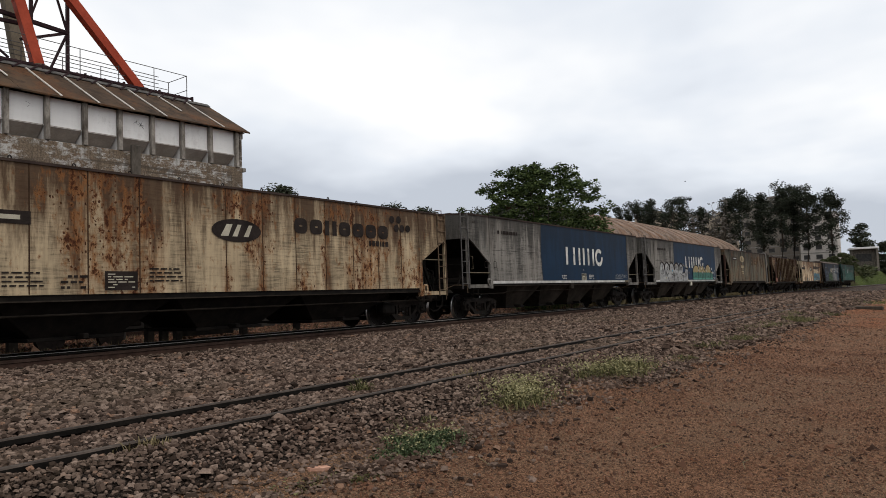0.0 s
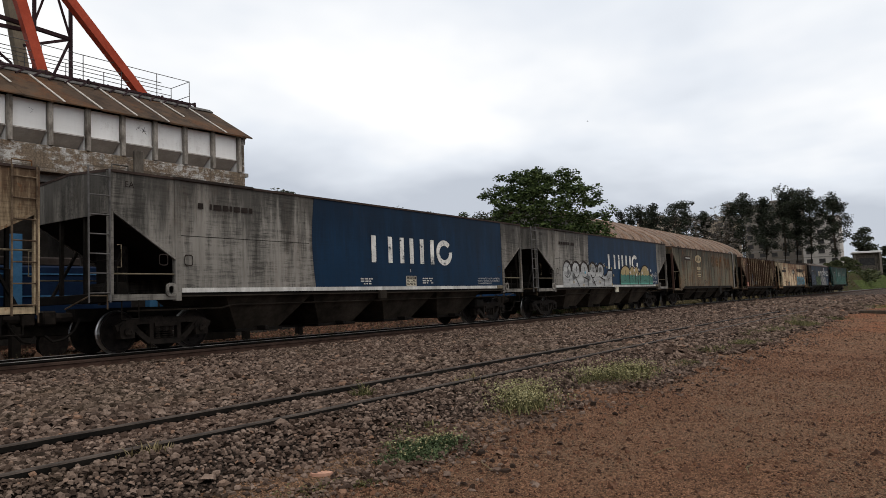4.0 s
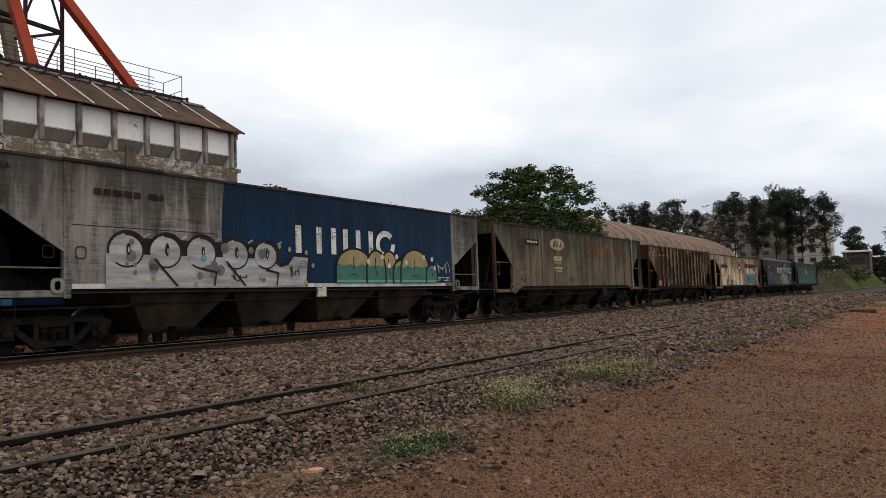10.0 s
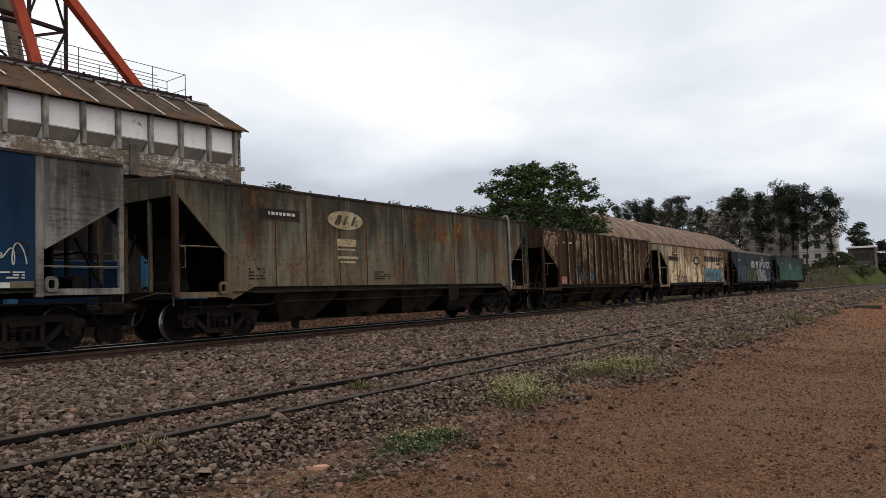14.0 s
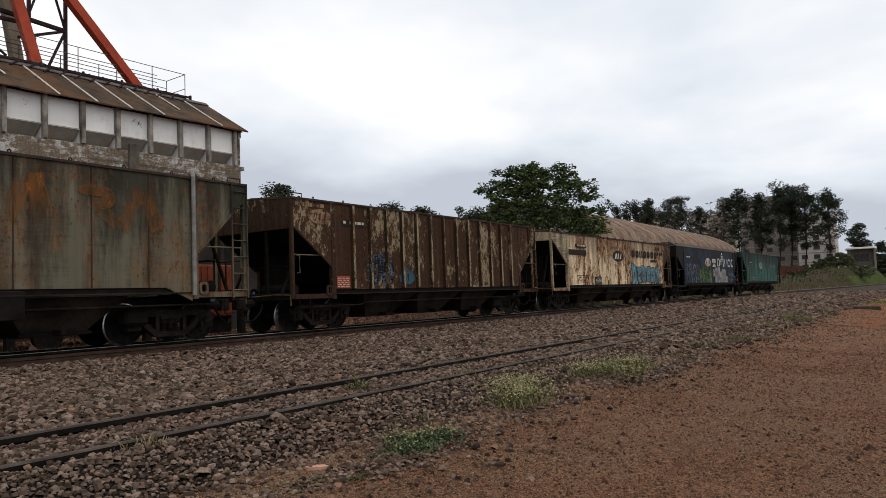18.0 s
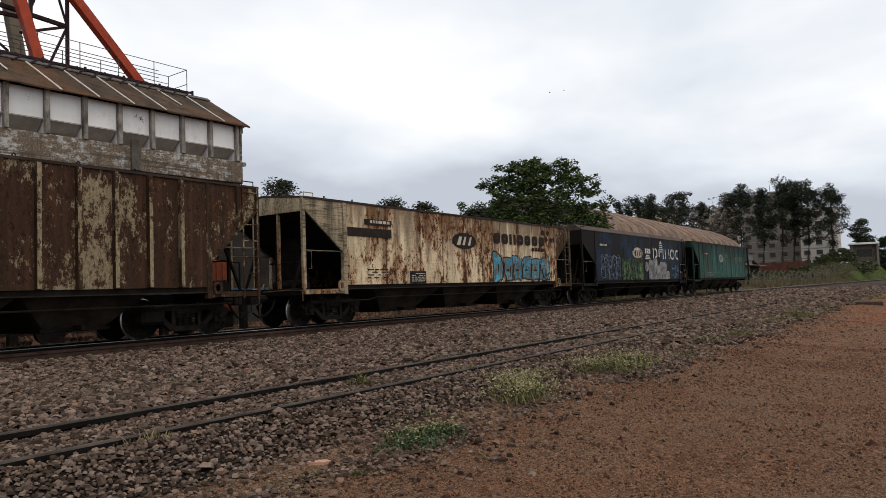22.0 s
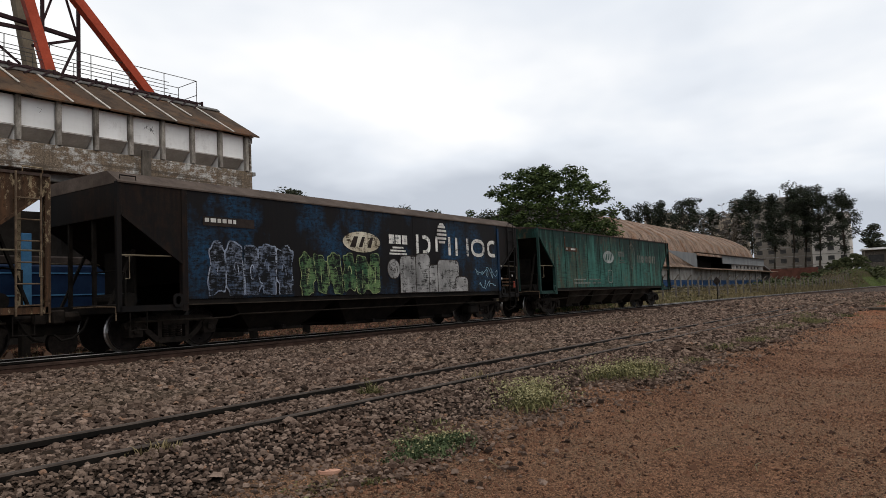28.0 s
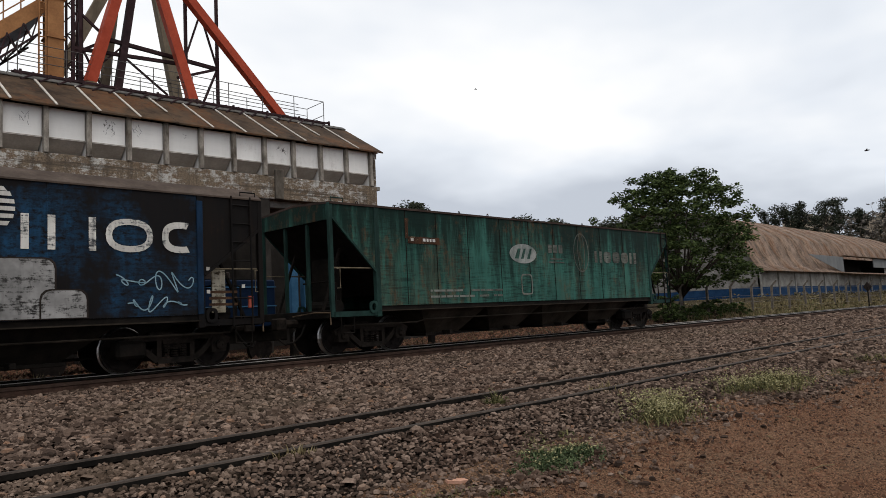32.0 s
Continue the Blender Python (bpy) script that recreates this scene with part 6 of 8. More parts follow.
    paint(car, "white_mark", [rect(X(73.05) + i * 0.30, X(73.05) + i * 0.30 + 0.24, 2.44, 2.70) for i in range(3)] + [rect(X(73.1), X(73.8), 2.22, 2.27), rect(X(73.2), X(73.7), 2.31, 2.36), rect(X(73.05), X(73.85), 2.13, 2.18)], "worn_white", 1)
    for q in [rect(X(74.32), X(74.44), 2.18, 2.76), rect(X(75.3), X(75.42), 2.28, 2.74), rect(X(76.0), X(76.12), 2.18, 2.76), rect(X(76.4), X(76.52), 2.18, 2.76), rect(X(77.05), X(77.17), 2.18, 2.76)]:
        paint(car, "white_bar", [q], "worn_white", 2)
    for q in (ring(X(74.70), 2.47, 0.34, 0.29, 0.12, 18, 2.6, -1.7, 1.7), ring(X(78.7), 2.47, 0.36, 0.29, 0.12, 18, 2.6, 1.2, 5.1), ring(X(77.75), 2.47, 0.42, 0.30, 0.11, 20, 2.4)):
        paint(car, "white_ring", q, "worn_white", 2)
    paint(car, "striped_egg", [[(X(75.66) - 0.26 * math.sqrt(max(0.0, 1 - ((z - 2.86) / 0.34) ** 2)), z - 0.035), (X(75.66) + 0.26 * math.sqrt(max(0.0, 1 - ((z - 2.86) / 0.34) ** 2)), z - 0.035),
                                (X(75.66) + 0.26 * math.sqrt(max(0.0, 1 - ((z - 2.82) / 0.34) ** 2)), z + 0.035), (X(75.66) - 0.26 * math.sqrt(max(0.0, 1 - ((z - 2.82) / 0.34) ** 2)), z + 0.035)] for z in (2.58, 2.70, 2.82, 2.94, 3.06, 3.14)], "white_paint", 3)
    blobs(car, "graffiti_mauve", X(66.9), X(69.3), 1.1, 2.20, 5, "mauve_paint", "mauve_line", 62, 1, 0.0, True, 3.4, 0.14, 0.035)
    blobs(car, "graffiti_lime", X(69.6), X(72.6), 1.06, 2.08, 6, "lime_paint", "lime_line", 63, 1, 0.05, True, 3.0, 0.18, 0.025)
    for k, (u0, u1, z1) in enumerate(((73.5, 74.3, 2.10), (74.25, 74.95, 2.18), (74.9, 75.5, 1.86), (75.35, 76.5, 2.02), (76.3, 77.0, 1.50))):
        x0, x1, r = X(u0), X(u1), 0.16
        top = [(x1 - r + r * math.cos(a), z1 - r + r * math.sin(a)) for a in (0, 0.5, 1.05, 1.57)] + [(x0 + r - r * math.sin(a), z1 - r + r * math.cos(a)) for a in (0, 0.5, 1.05, 1.57)]
        y = -HW - 0.030 - 0.003 * k
        g = part("graffiti_grey", flat([[(x0 - 0.03, 1.03), (x1 + 0.03, 1.03)] + [(x + (0.03 if x > (x0 + x1) / 2 else -0.03), z + 0.025) for x, z in top]], y), "black_paint", car)
        part("fill", flat([[(x0, 1.045), (x1, 1.045)] + top], y - 0.001), "grey_paint", g)
    paint(car, "graffiti_disc", [oval(X(73.22), 1.72, 0.30, 0.30, 26)], "black_paint", 1)
    paint(car, "graffiti_disc_fill", [oval(X(73.22), 1.72, 0.275, 0.275, 26)], "grey_paint", 2)
    paint(car, "graffiti_disc_loop", ring(X(73.22), 1.86, 0.11, 0.045, 0.02, 16), "black_paint", 3)
    scribble(car, X(73.02), X(73.42), 1.58, 1.80, "black_paint", 9, 5, 0.018, 3)
    scribble(car, X(77.5), X(78.9), 1.45, 1.85, "sky_pale", 3, 8)
    scribble(car, X(77.7), X(78.8), 1.10, 1.40, "sky_pale", 5, 7)
    paint(car, "step_board", [rect(X(79.25), X(79.85), z, z + 0.05) for z in (1.18, 1.30, 1.42)], "seam_rust", 1)
    part("end_board", boxes((X(79.57), X(79.86), -0.95, -0.92, 1.06, 1.92)), "worn_cream", car, "scrawled cream board in the open end")
    part("tail_marker", boxes((X(80.10), X(80.20), -HW - 0.03, -HW + 0.03, 1.12, 1.36), bevel=0.01), "red_paint", car, "small red marker")
    paint(car, "reflector", [rect(X(u), X(u) + 0.07, z, z + 0.07) for u, z in ((79.20, 1.86), (79.20, 1.42), (79.95, 1.52))], "white_paint", 2)
    part("door_post", boxes((X(79.02), X(79.14), -HW - 0.035, -HW, 1.03, 3.2), bevel=0.008), "blue_post", car)


    # green wagon at the end of the train
    car, uc = wagon("hopper_wagon", 82.2, 83.52, 96.2, 97.6, 3.42, 1.08, "green_h", "faded green covered hopper wagon at the tail of the train",
                    slope0=(3.07, 1.89), ribs=[84.45, 85.5, 86.68, 88.0, 89.3, 90.5, 91.8, 93.08, 94.48], rib_w=0.022, rib_d=0.010, seam_mat="steel_dark", chutes=4, chute_low=0.36, pole=True, frame_mat="green_frame", ladder_at=((97.15, "steel_dark"),))
    X = lambda u: u - uc
    paint(car, "number_plate", [rect(X(84.5), X(85.6), 2.58, 2.75)], "brown_e", 1)
    paint(car, "number_bar", bars(X(84.6), X(85.5), 2.62, 2.71, 1, 0.8, 71, 9), "white_paint", 2)
    oval_logo(car, X(89.0), 2.44, 0.62, 0.28, "grey_white", "green_h")
    paint(car, "faded_mark", [rect(X(90.2) + i * 0.27, X(90.2) + i * 0.27 + 0.2, 2.5, 2.75) for i in range(3)] + [rect(X(90.3), X(90.9), 2.3, 2.34), rect(X(90.2), X(91.0), 2.2, 2.24)], "faded_white", 1)
    paint(car, "leaf_emblem", ring(X(91.95), 2.55, 0.42, 0.62, 0.03, 20) + ring(X(91.95), 2.55, 0.20, 0.62, 0.03, 20), "faded_white", 1)
    word_rings(car, X(92.7), X(95.3), 2.25, 2.62, "faded_white", "nooon")
    paint(car, "frame_mark", ring(X(89.1), 1.56, 0.26, 0.30, 0.04, 16, 6.0), "faded_white", 1)
    paint(car, "red_streak", [rect(X(84.42), X(84.52), 2.70, 3.2)], "brown_e", 1)
    paint(car, "stencil_lines", bars(X(85.2), X(88.0), 1.2, 1.5, 2, 0.35, 72, 8), "faded_white", 1)


train()


# ---- silo beside the line ----
def peeled(name):
    """Whitewash that has come off concrete in flakes, with brown damp stains."""
    m, N, L, B = pbr(name)
    big = noise_tex(N, L, 0.8, 4, 0.6, (1, 1, 1.3))
    fl = noise_tex(N, L, 5.5, 10, 0.80, (0.75, 1, 1.25), (3, 1, 2))
    fine = noise_tex(N, L, 18, 4, 0.6)
    tot = N.new("ShaderNodeMath"); tot.operation = "ADD"
    L.new(fl, tot.inputs[0]); L.new(times(N, L, big, 0.55), tot.inputs[1])
    conc = ramp(N, L, fine, [(0.3, (0.085, 0.063, 0.045)), (0.7, (0.27, 0.205, 0.145))])
    conc = blend(N, L, times(N, L, step(N, L, big, 0.46, 0.66), 0.8), conc, (0.155, 0.088, 0.050))
    white = ramp(N, L, fine, [(0.3, (0.34, 0.32, 0.29)), (0.7, (0.62, 0.60, 0.56))])
    c = blend(N, L, step(N, L, tot.outputs[0], 0.765, 0.86), conc, white)
    run = noise_tex(N, L, 4.0, 4, 0.6, (1, 1, 0.12))
    c = blend(N, L, times(N, L, step(N, L, run, 0.47, 0.70), 0.7), c, (0.05, 0.042, 0.036))
    board = noise_tex(N, L, 2.2, 5, 0.7, (0.10, 1, 3.4), (7, 3, 5))     # lines left by the shuttering boards
    c = blend(N, L, times(N, L, step(N, L, board, 0.53, 0.60), 0.75), c, (0.075, 0.060, 0.047))
    L.new(c, B.inputs["Base Color"])
    B.inputs["Roughness"].default_value = 0.9
    bump(N, L, B, fl, 0.5, 0.02)
    return m


# concrete with the shade of the covered bay put into its colour
M["bay_shade"] = plain("concrete darkened for bay shade", (0.020, 0.017, 0.015), (0.055, 0.048, 0.042), 0.8, 0.9)
M["peeled_white"] = peeled("peeling whitewash on concrete")
M["whitewash"] = car_paint("dirty whitewash", (0.90, 0.88, 0.85), (0.84, 0.82, 0.79), 0.06, 0.05, 12.0, 0.85, 0.1)
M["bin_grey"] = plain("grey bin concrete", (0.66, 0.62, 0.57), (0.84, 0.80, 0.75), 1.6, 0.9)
# darker, warmer copy of the bin grey: underside shade as colour
M["bin_shade"] = plain("bin grey with underside shade", (0.36, 0.32, 0.275), (0.54, 0.49, 0.43), 1.6, 0.9)
M["roof_rust"] = car_paint("rusty brown roof sheet", (0.108, 0.069, 0.043), (0.052, 0.036, 0.027), 0.25, 0.85, 13.0, 0.8, scuff=0.0)
M["damp_concrete"] = plain("damp dark concrete", (0.05, 0.042, 0.035), (0.20, 0.172, 0.14), 2.2, 0.9, stretch=(1, 1, 0.4), relief=0.4)
M["ridge_grey"] = plain("dull galvanised ridge sheet", (0.05, 0.045, 0.04), (0.19, 0.18, 0.17), 2.4, 0.7)
M["seam_pale"] = plain("pale lap strip", (0.42, 0.38, 0.33), (0.66, 0.62, 0.56), 4, 0.7)

M["rib_stain"] = plain("damp-stained concrete rib", (0.055, 0.042, 0.032), (0.46, 0.415, 0.36), 2.6, 0.9, stretch=(1, 1, 0.5), relief=0.4, detail=8)
BAY = 1.275


def silo():
    """Local frame: x runs along the wall away from the near end corner, y goes back from the track."""
    s = empty("grain_silo", pose(20.5, 23.8, 0, 0, 0, 177))
    tagged(s, "old concrete grain bin house with rusty roof and peeling whitewash", "silo")
    n = 18
    L = n * BAY
    # local y is mirrored by the half turn: track side is +y
    for i in range(n):
        x0 = 0.22 + i * BAY
        part("wall_panel", boxes((x0 + 0.10, x0 + BAY - 0.10, -0.20, -0.10, 7.02, 7.98)), "whitewash", s, "whitewashed wall panel")
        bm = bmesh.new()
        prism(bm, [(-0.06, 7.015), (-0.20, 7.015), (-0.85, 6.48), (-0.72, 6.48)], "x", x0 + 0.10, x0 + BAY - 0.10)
        part("hopper_slope", bm, "bin_shade", s, "sloped bin bottom with its underside shade in the grey")
        part("panel_ledge", boxes((x0 + 0.08, x0 + BAY - 0.08, -0.22, -0.075, 6.985, 7.03)), "bin_grey", s)
    rng = random.Random(31)
    for i, cx, cz, wd, ht, k in ((8, 0.62, 7.55, 0.17, 0.24, 22), (7, 1.0, 7.62, 0.14, 0.18, 9), (6, 0.6, 7.6, 0.04, 0.10, 3), (3, 0.55, 7.62, 0.20, 0.08, 9), (3, 0.42, 7.58, 0.06, 0.07, 8), (10, 0.6, 7.6, 0.14, 0.16, 10)):
        bm = bmesh.new()
        for _ in range(k):
            px, pz = 0.22 + i * BAY + cx + rng.uniform(-wd, wd), cz + rng.uniform(-ht, ht)
            beam(bm, (px, -0.098, pz), (px + rng.uniform(-0.09, 0.09), -0.098, pz + rng.uniform(-0.13, 0.13)), 0.02, 0.006)
        part("scrawl", bm, "black_paint", s, "dark scrawl sprayed on the whitewash")
    for i in range(n + 1):
        x = 0.22 + i * BAY
        bm = bmesh.new()
        box(bm, x - 0.075, x + 0.075, -0.12, 0.06, 6.5, 8.0, bevel=0.012)
        part("pillar", bm, M["rib_stain"], s, "stained concrete rib")
        bm = bmesh.new()
        prism(bm, [(-0.10, 7.9), (-0.8, 7.9), (-0.84, 6.5), (-0.10, 6.5)], "x", x - 0.06, x + 0.06)
        part("bin_side", bm, "whitewash", s)
    part("girder", boxes((-0.05, L, -0.5, 0.0, 5.6, 6.5), bevel=0.02), "peeled_white", s, "deep concrete girder with peeling whitewash")
    part("girder_ledge", boxes((-0.1, L, -0.9, -0.5, 5.35, 5.62), bevel=0.02), "concrete_grey", s)
    part("bin_soffit", boxes((0, L, -5.2, -0.9, 5.55, 5.7)), "rib_stain", s)
    part("bin_back_wall", boxes((0, L, -5.4, -5.2, 5.5, 8.0)), "bin_grey", s)
    part("bin_floor", boxes((0, L, -5.2, -0.2, 7.9, 8.0)), "bin_grey", s)
    part("end_wall", boxes((-0.06, 0.04, -5.3, -0.05, 5.6, 8.0)), "peeled_white", s)
    part("end_bracket", boxes((-0.22, -0.06, -0.35, 0.0, 6.35, 6.5)), "concrete_grey", s)
    part("eave_bracket", boxes((-0.16, -0.06, -0.45, -0.1, 7.75, 7.98)), "concrete_grey", s)
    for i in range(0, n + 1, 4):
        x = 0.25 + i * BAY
        # the columns' dark colour holds the shade under the bins
        part("column", boxes((x - 0.22, x + 0.22, -0.55, -0.05, -0.35, 5.62), bevel=0.03), "bay_shade", s)
        part("back_column", boxes((x - 0.22, x + 0.22, -5.3, -4.85, -0.35, 5.55), bevel=0.03), "bay_shade", s)
    part("drain_post", boxes((4.6, 4.95, 0.0, 0.12, 5.6, 6.75), bevel=0.02), "damp_concrete", s)
    # roof: two slopes, sheet by sheet, with pale lap strips down the near slope
    ey, ez, ry, rz = 0.22, 7.95, -2.62, 9.60
    for i in range(n):
        x0 = -0.30 + i * BAY * 1.02
        bm = bmesh.new()
        prism(bm, [(ey, ez + 0.02 * (i % 2)), (ey, ez + 0.06), (ry, rz + 0.06), (ry, rz + 0.02 * (i % 2))], "x", x0, x0 + BAY * 1.02 - 0.01)
        part("roof_sheet", bm, "roof_rust", s)
    for i in range(1, n):
        x0 = -0.30 + i * BAY * 1.02
        f = 1.0 if i % 5 == 2 else 0.0
        bm = bmesh.new()
        prism(bm, [(ey - f, ez + 0.07 + f * 0.62), (ey - f, ez + 0.10 + f * 0.62), (ry + 0.15, rz + 0.02), (ry + 0.15, rz - 0.02)], "x", x0 - 0.035, x0 + 0.035)
        part("lap_strip", bm, "seam_pale", s)
    bm = bmesh.new()
    prism(bm, [(ry, rz), (ry, rz + 0.06), (2 * ry - ey, ez + 0.06), (2 * ry - ey, ez)], "x", -0.30, L)
    part("back_roof", bm, "roof_rust", s)
    bm = bmesh.new()
    prism(bm, [(ey - 0.1, ez), (ry, rz), (2 * ry - ey + 0.1, ez)], "x", -0.1, 0.0)
    part("gable", bm, "whitewash", s)
    for i in range(10):
        x0 = -0.25 + i * 2.3
        bm = bmesh.new()
        prism(bm, [(ry + 0.20, rz - 0.02), (ry + 0.20, rz + 0.01), (ry - 0.02, rz + 0.155 + 0.012 * (i % 2)), (ry - 0.40, rz - 0.05), (ry - 0.40, rz - 0.08), (ry - 0.02, rz + 0.12)], "x", x0, x0 + 2.28)
        part("ridge_cap", bm, "ridge_grey", s, "pale grey ridge sheet")

    # catwalk with railing along the ridge
    w = empty("roof_catwalk", pose(20.5, 23.8, 0, 0, 0, 177))
    tagged(w, "rusty steel catwalk with pipe railings along the roof ridge", "catwalk")
    part("deck", boxes((0.55, 13.3, -4.4, -3.9, 9.91, 9.93)), "girder_dark", w)
    for y in (-3.0, -3.9, -4.4):
        part("deck_edge", boxes((0.5, 13.3, y - 0.025, y + 0.025, 9.87, 9.96)), "girder_dark", w)
    for i in range(24):
        x = 0.6 + i * 0.55
        part("deck_bar", boxes((x - 0.03, x + 0.03, -4.4, -2.63, 9.86, 9.90)), "girder_dark", w)
    for i in range(9):
        x = 0.55 + i * 1.57
        part("post_stub", boxes((x - 0.04, x + 0.04, -2.64, -2.56, 9.50, 9.92), bevel=0.008), "girder_dark", w)
    part("outer_edge", boxes((0.5, 13.3, -2.63, -2.58, 9.78, 9.86)), "girder_dark", w)
    for i in range(22):
        x = 0.75 + i * 0.57
        bm = bmesh.new()
        beam(bm, (x, -2.60, 9.80), (x + 0.45, -2.24, 9.46), 0.05)
        part("knee_brace", bm, "girder_dark", w)
    for i in range(12):
        x = 0.6 + i * 1.13
        part("support", boxes((x - 0.03, x + 0.03, -3.05, -2.98, 9.2, 9.91)), "girder_dark", w)
        part("support", boxes((x - 0.03, x + 0.03, -4.42, -4.35, 8.6, 9.91)), "girder_dark", w)
        bm = bmesh.new()
        beam(bm, (x, -3.02, 9.5), (x + 0.55, -3.02, 9.86), 0.045)
        part("strut", bm, "girder_dark", w)
    for y in (-3.0, -4.4):
        for z in (10.30, 10.60, 10.94):
            bm = bmesh.new()
            tube(bm, [(0.55 if y < -4 or z > 10.9 else 1.9, y, z), (13.1, y, z + 0.1)], 0.016, 5)
            part("handrail", bm, "galv", w)
        for i in range(9):
            x = 0.55 + i * 1.57
            bm = bmesh.new()
            tube(bm, [(x, y, 9.9), (x, y, 10.95 + 0.008 * x)], 0.018, 5)
            part("rail_post", bm, "galv", w)
    for z in (10.30, 10.94):
        bm = bmesh.new()
        tube(bm, [(0.55, -3.0, z), (0.55, -4.4, z)], 0.016, 5)
        part("end_rail", bm, "galv", w)

    # conveyor head tower on raking legs
    t = empty("elevator_tower", pose(20.5, 23.8, 0, 0, 0, 177))
    tagged(t, "tall elevator support tower of orange-red raking legs and dark bracing", "tower")
    for name, p, q, wd, mat in (("raking_leg", (2.72, -3.1, 9.9), (9.42, -3.1, 16.9), 0.34, "orange_steel"), ("raking_leg", (6.78, -3.1, 9.95), (8.78, -3.3, 16.9), 0.36, "orange_steel"),
                                ("raking_leg", (10.72, -3.1, 10.0), (8.79, -3.3, 16.9), 0.36, "orange_steel"), ("raking_leg", (9.58, -3.6, 9.9), (8.55, -3.6, 16.9), 0.26, "girder_dark"),
                                ("concrete_leg", (4.82, -7.0, 5.5), (7.35, -7.0, 20), 0.42, "tan_concrete"), ("concrete_leg", (12.9, -7.0, 6.8), (7.0, -7.0, 19.5), 0.42, "tan_concrete"), ("concrete_leg", (9.9, -4.4, 9.4), (8.9, -4.4, 18), 0.30, "tan_concrete")):
        bm = bmesh.new()
        beam(bm, p, q, wd)
        part(name, bm, mat, t)
    for x in (5.45, 6.82, 10.9, 11.15):
        bm = bmesh.new()
        beam(bm, (x, -3.6, 9.7), (x, -3.6, 17), 0.115)
        part("lattice_post", bm, "girder_dark", t)
    for p, q, wd in (((5.45, -3.6, 11.7), (9.9, -3.6, 12.0), 0.10), ((5.45, -3.6, 11.7), (7.2, -3.6, 11.0), 0.07), ((5.45, -3.6, 11.7), (6.3, -3.6, 14.4), 0.05), ((6.82, -3.6, 12.0), (6.1, -3.6, 14.2), 0.05), ((5.45, -3.6, 13.6), (6.15, -3.6, 13.85), 0.09),
                       ((5.45, -3.6, 11.7), (6.2, -3.6, 9.9), 0.06), ((7.2, -3.6, 11.6), (11.1, -3.6, 11.4), 0.09), ((9.9, -3.6, 12.0), (11.1, -3.6, 11.2), 0.07), ((9.9, -3.6, 12.0), (11.0, -3.6, 12.9), 0.06),
                       ((10.9, -3.6, 10.2), (9.3, -3.6, 11.9), 0.05), ((10.9, -3.6, 13.0), (11.1, -3.6, 12.1), 0.05), ((10.2, -3.6, 10.2), (10.9, -3.6, 11.6), 0.05), ((7.6, -3.6, 10.2), (9.4, -3.6, 11.5), 0.05)):
        bm = bmesh.new()
        beam(bm, p, q, wd * 1.4)
        part("brace", bm, "girder_dark", t)
    bm = bmesh.new()
    tube(bm, [(2.6, -3.1, 9.62), (2.6, -3.1, 9.90), (2.6, -3.1, 9.98)], [0.36, 0.33, 0.25], 12)
    part("foot_plate", bm, "rusty_bar", t)
    for x in (6.74, 10.72):
        bm = bmesh.new()
        tube(bm, [(x, -3.1, 9.62), (x, -3.1, 9.92), (x, -3.1, 10.0)], [0.38, 0.35, 0.27], 12)
        part("foot_plate", bm, "rusty_bar", t)

    # ochre bucket elevator casing and its conveyor
    e = empty("bucket_elevator", pose(20.5, 23.8, 0, 0, 0, 177))
    tagged(e, "ochre painted bucket elevator casing with ladder and inclined conveyor", "elevator")
    part("casing", boxes((11.48, 12.05, -4.1, -3.5, 5.4, 18), bevel=0.02), "ochre_steel", e)
    for z in (10.1, 11.6, 13.1, 14.6, 16.1):
        part("casing_flange", boxes((11.43, 12.10, -4.15, -3.45, z, z + 0.05)), "ochre_steel", e)
    part("ladder_casing", boxes((12.08, 12.12, -3.55, -3.45, 5.4, 18), (12.30, 12.34, -3.55, -3.45, 5.4, 18)), "ochre_steel", e)
    for i in range(36):
        z = 9.2 + i * 0.26
        part("rung", boxes((12.12, 12.30, -3.52, -3.48, z, z + 0.03)), "ochre_steel", e)
    # inclined conveyor: ochre sides, dark belt pan below, braced truss and railings
    def down(x, dz=0.0):
        return 12.78 - (x - 12.2) * 0.93 + dz
    for y in (-3.72, -6.3):
        bm = bmesh.new()
        beam(bm, (12.1, y, down(12.1)), (17.2, y, down(17.2)), 0.07, 0.48)
        part("conveyor_side", bm, "ochre_steel", e)
    bm = bmesh.new()
    beam(bm, (12.1, -5.0, down(12.1, -0.24)), (17.2, -5.0, down(17.2, -0.24)), 2.5, 0.10)
    part("belt_pan", bm, "girder_dark", e, "dark underside of the conveyor")
    for y in (-3.7, -5.5):
        bm = bmesh.new()
        beam(bm, (12.2, y, down(12.2, -1.0)), (17.2, y, down(17.2, -1.0)), 0.07, 0.07)
        part("truss_chord", bm, "girder_dark", e)
        for i in range(9):
            x = 12.25 + i * 0.52
            bm = bmesh.new()
            beam(bm, (x, y, down(x, -0.25)), (x + 0.26, y, down(x + 0.26, -1.0)), 0.045)
            beam(bm, (x + 0.26, y, down(x + 0.26, -1.0)), (x + 0.52, y, down(x + 0.52, -0.25)), 0.045)
            part("truss_web", bm, "girder_dark", e)
    for i in range(9):
        x = 12.3 + i * 0.55
        bm = bmesh.new()
        beam(bm, (x, -3.75, down(x, -1.0)), (x + 0.3, -5.5, down(x + 0.3, -1.0)), 0.05)
        part("cross_brace", bm, "girder_dark", e)
        bm = bmesh.new()
        tube(bm, [(x, -3.72, down(x, 0.1)), (x, -3.72, down(x, 1.05))], 0.025, 5)
        part("conveyor_rail_post", bm, "ochre_steel", e)
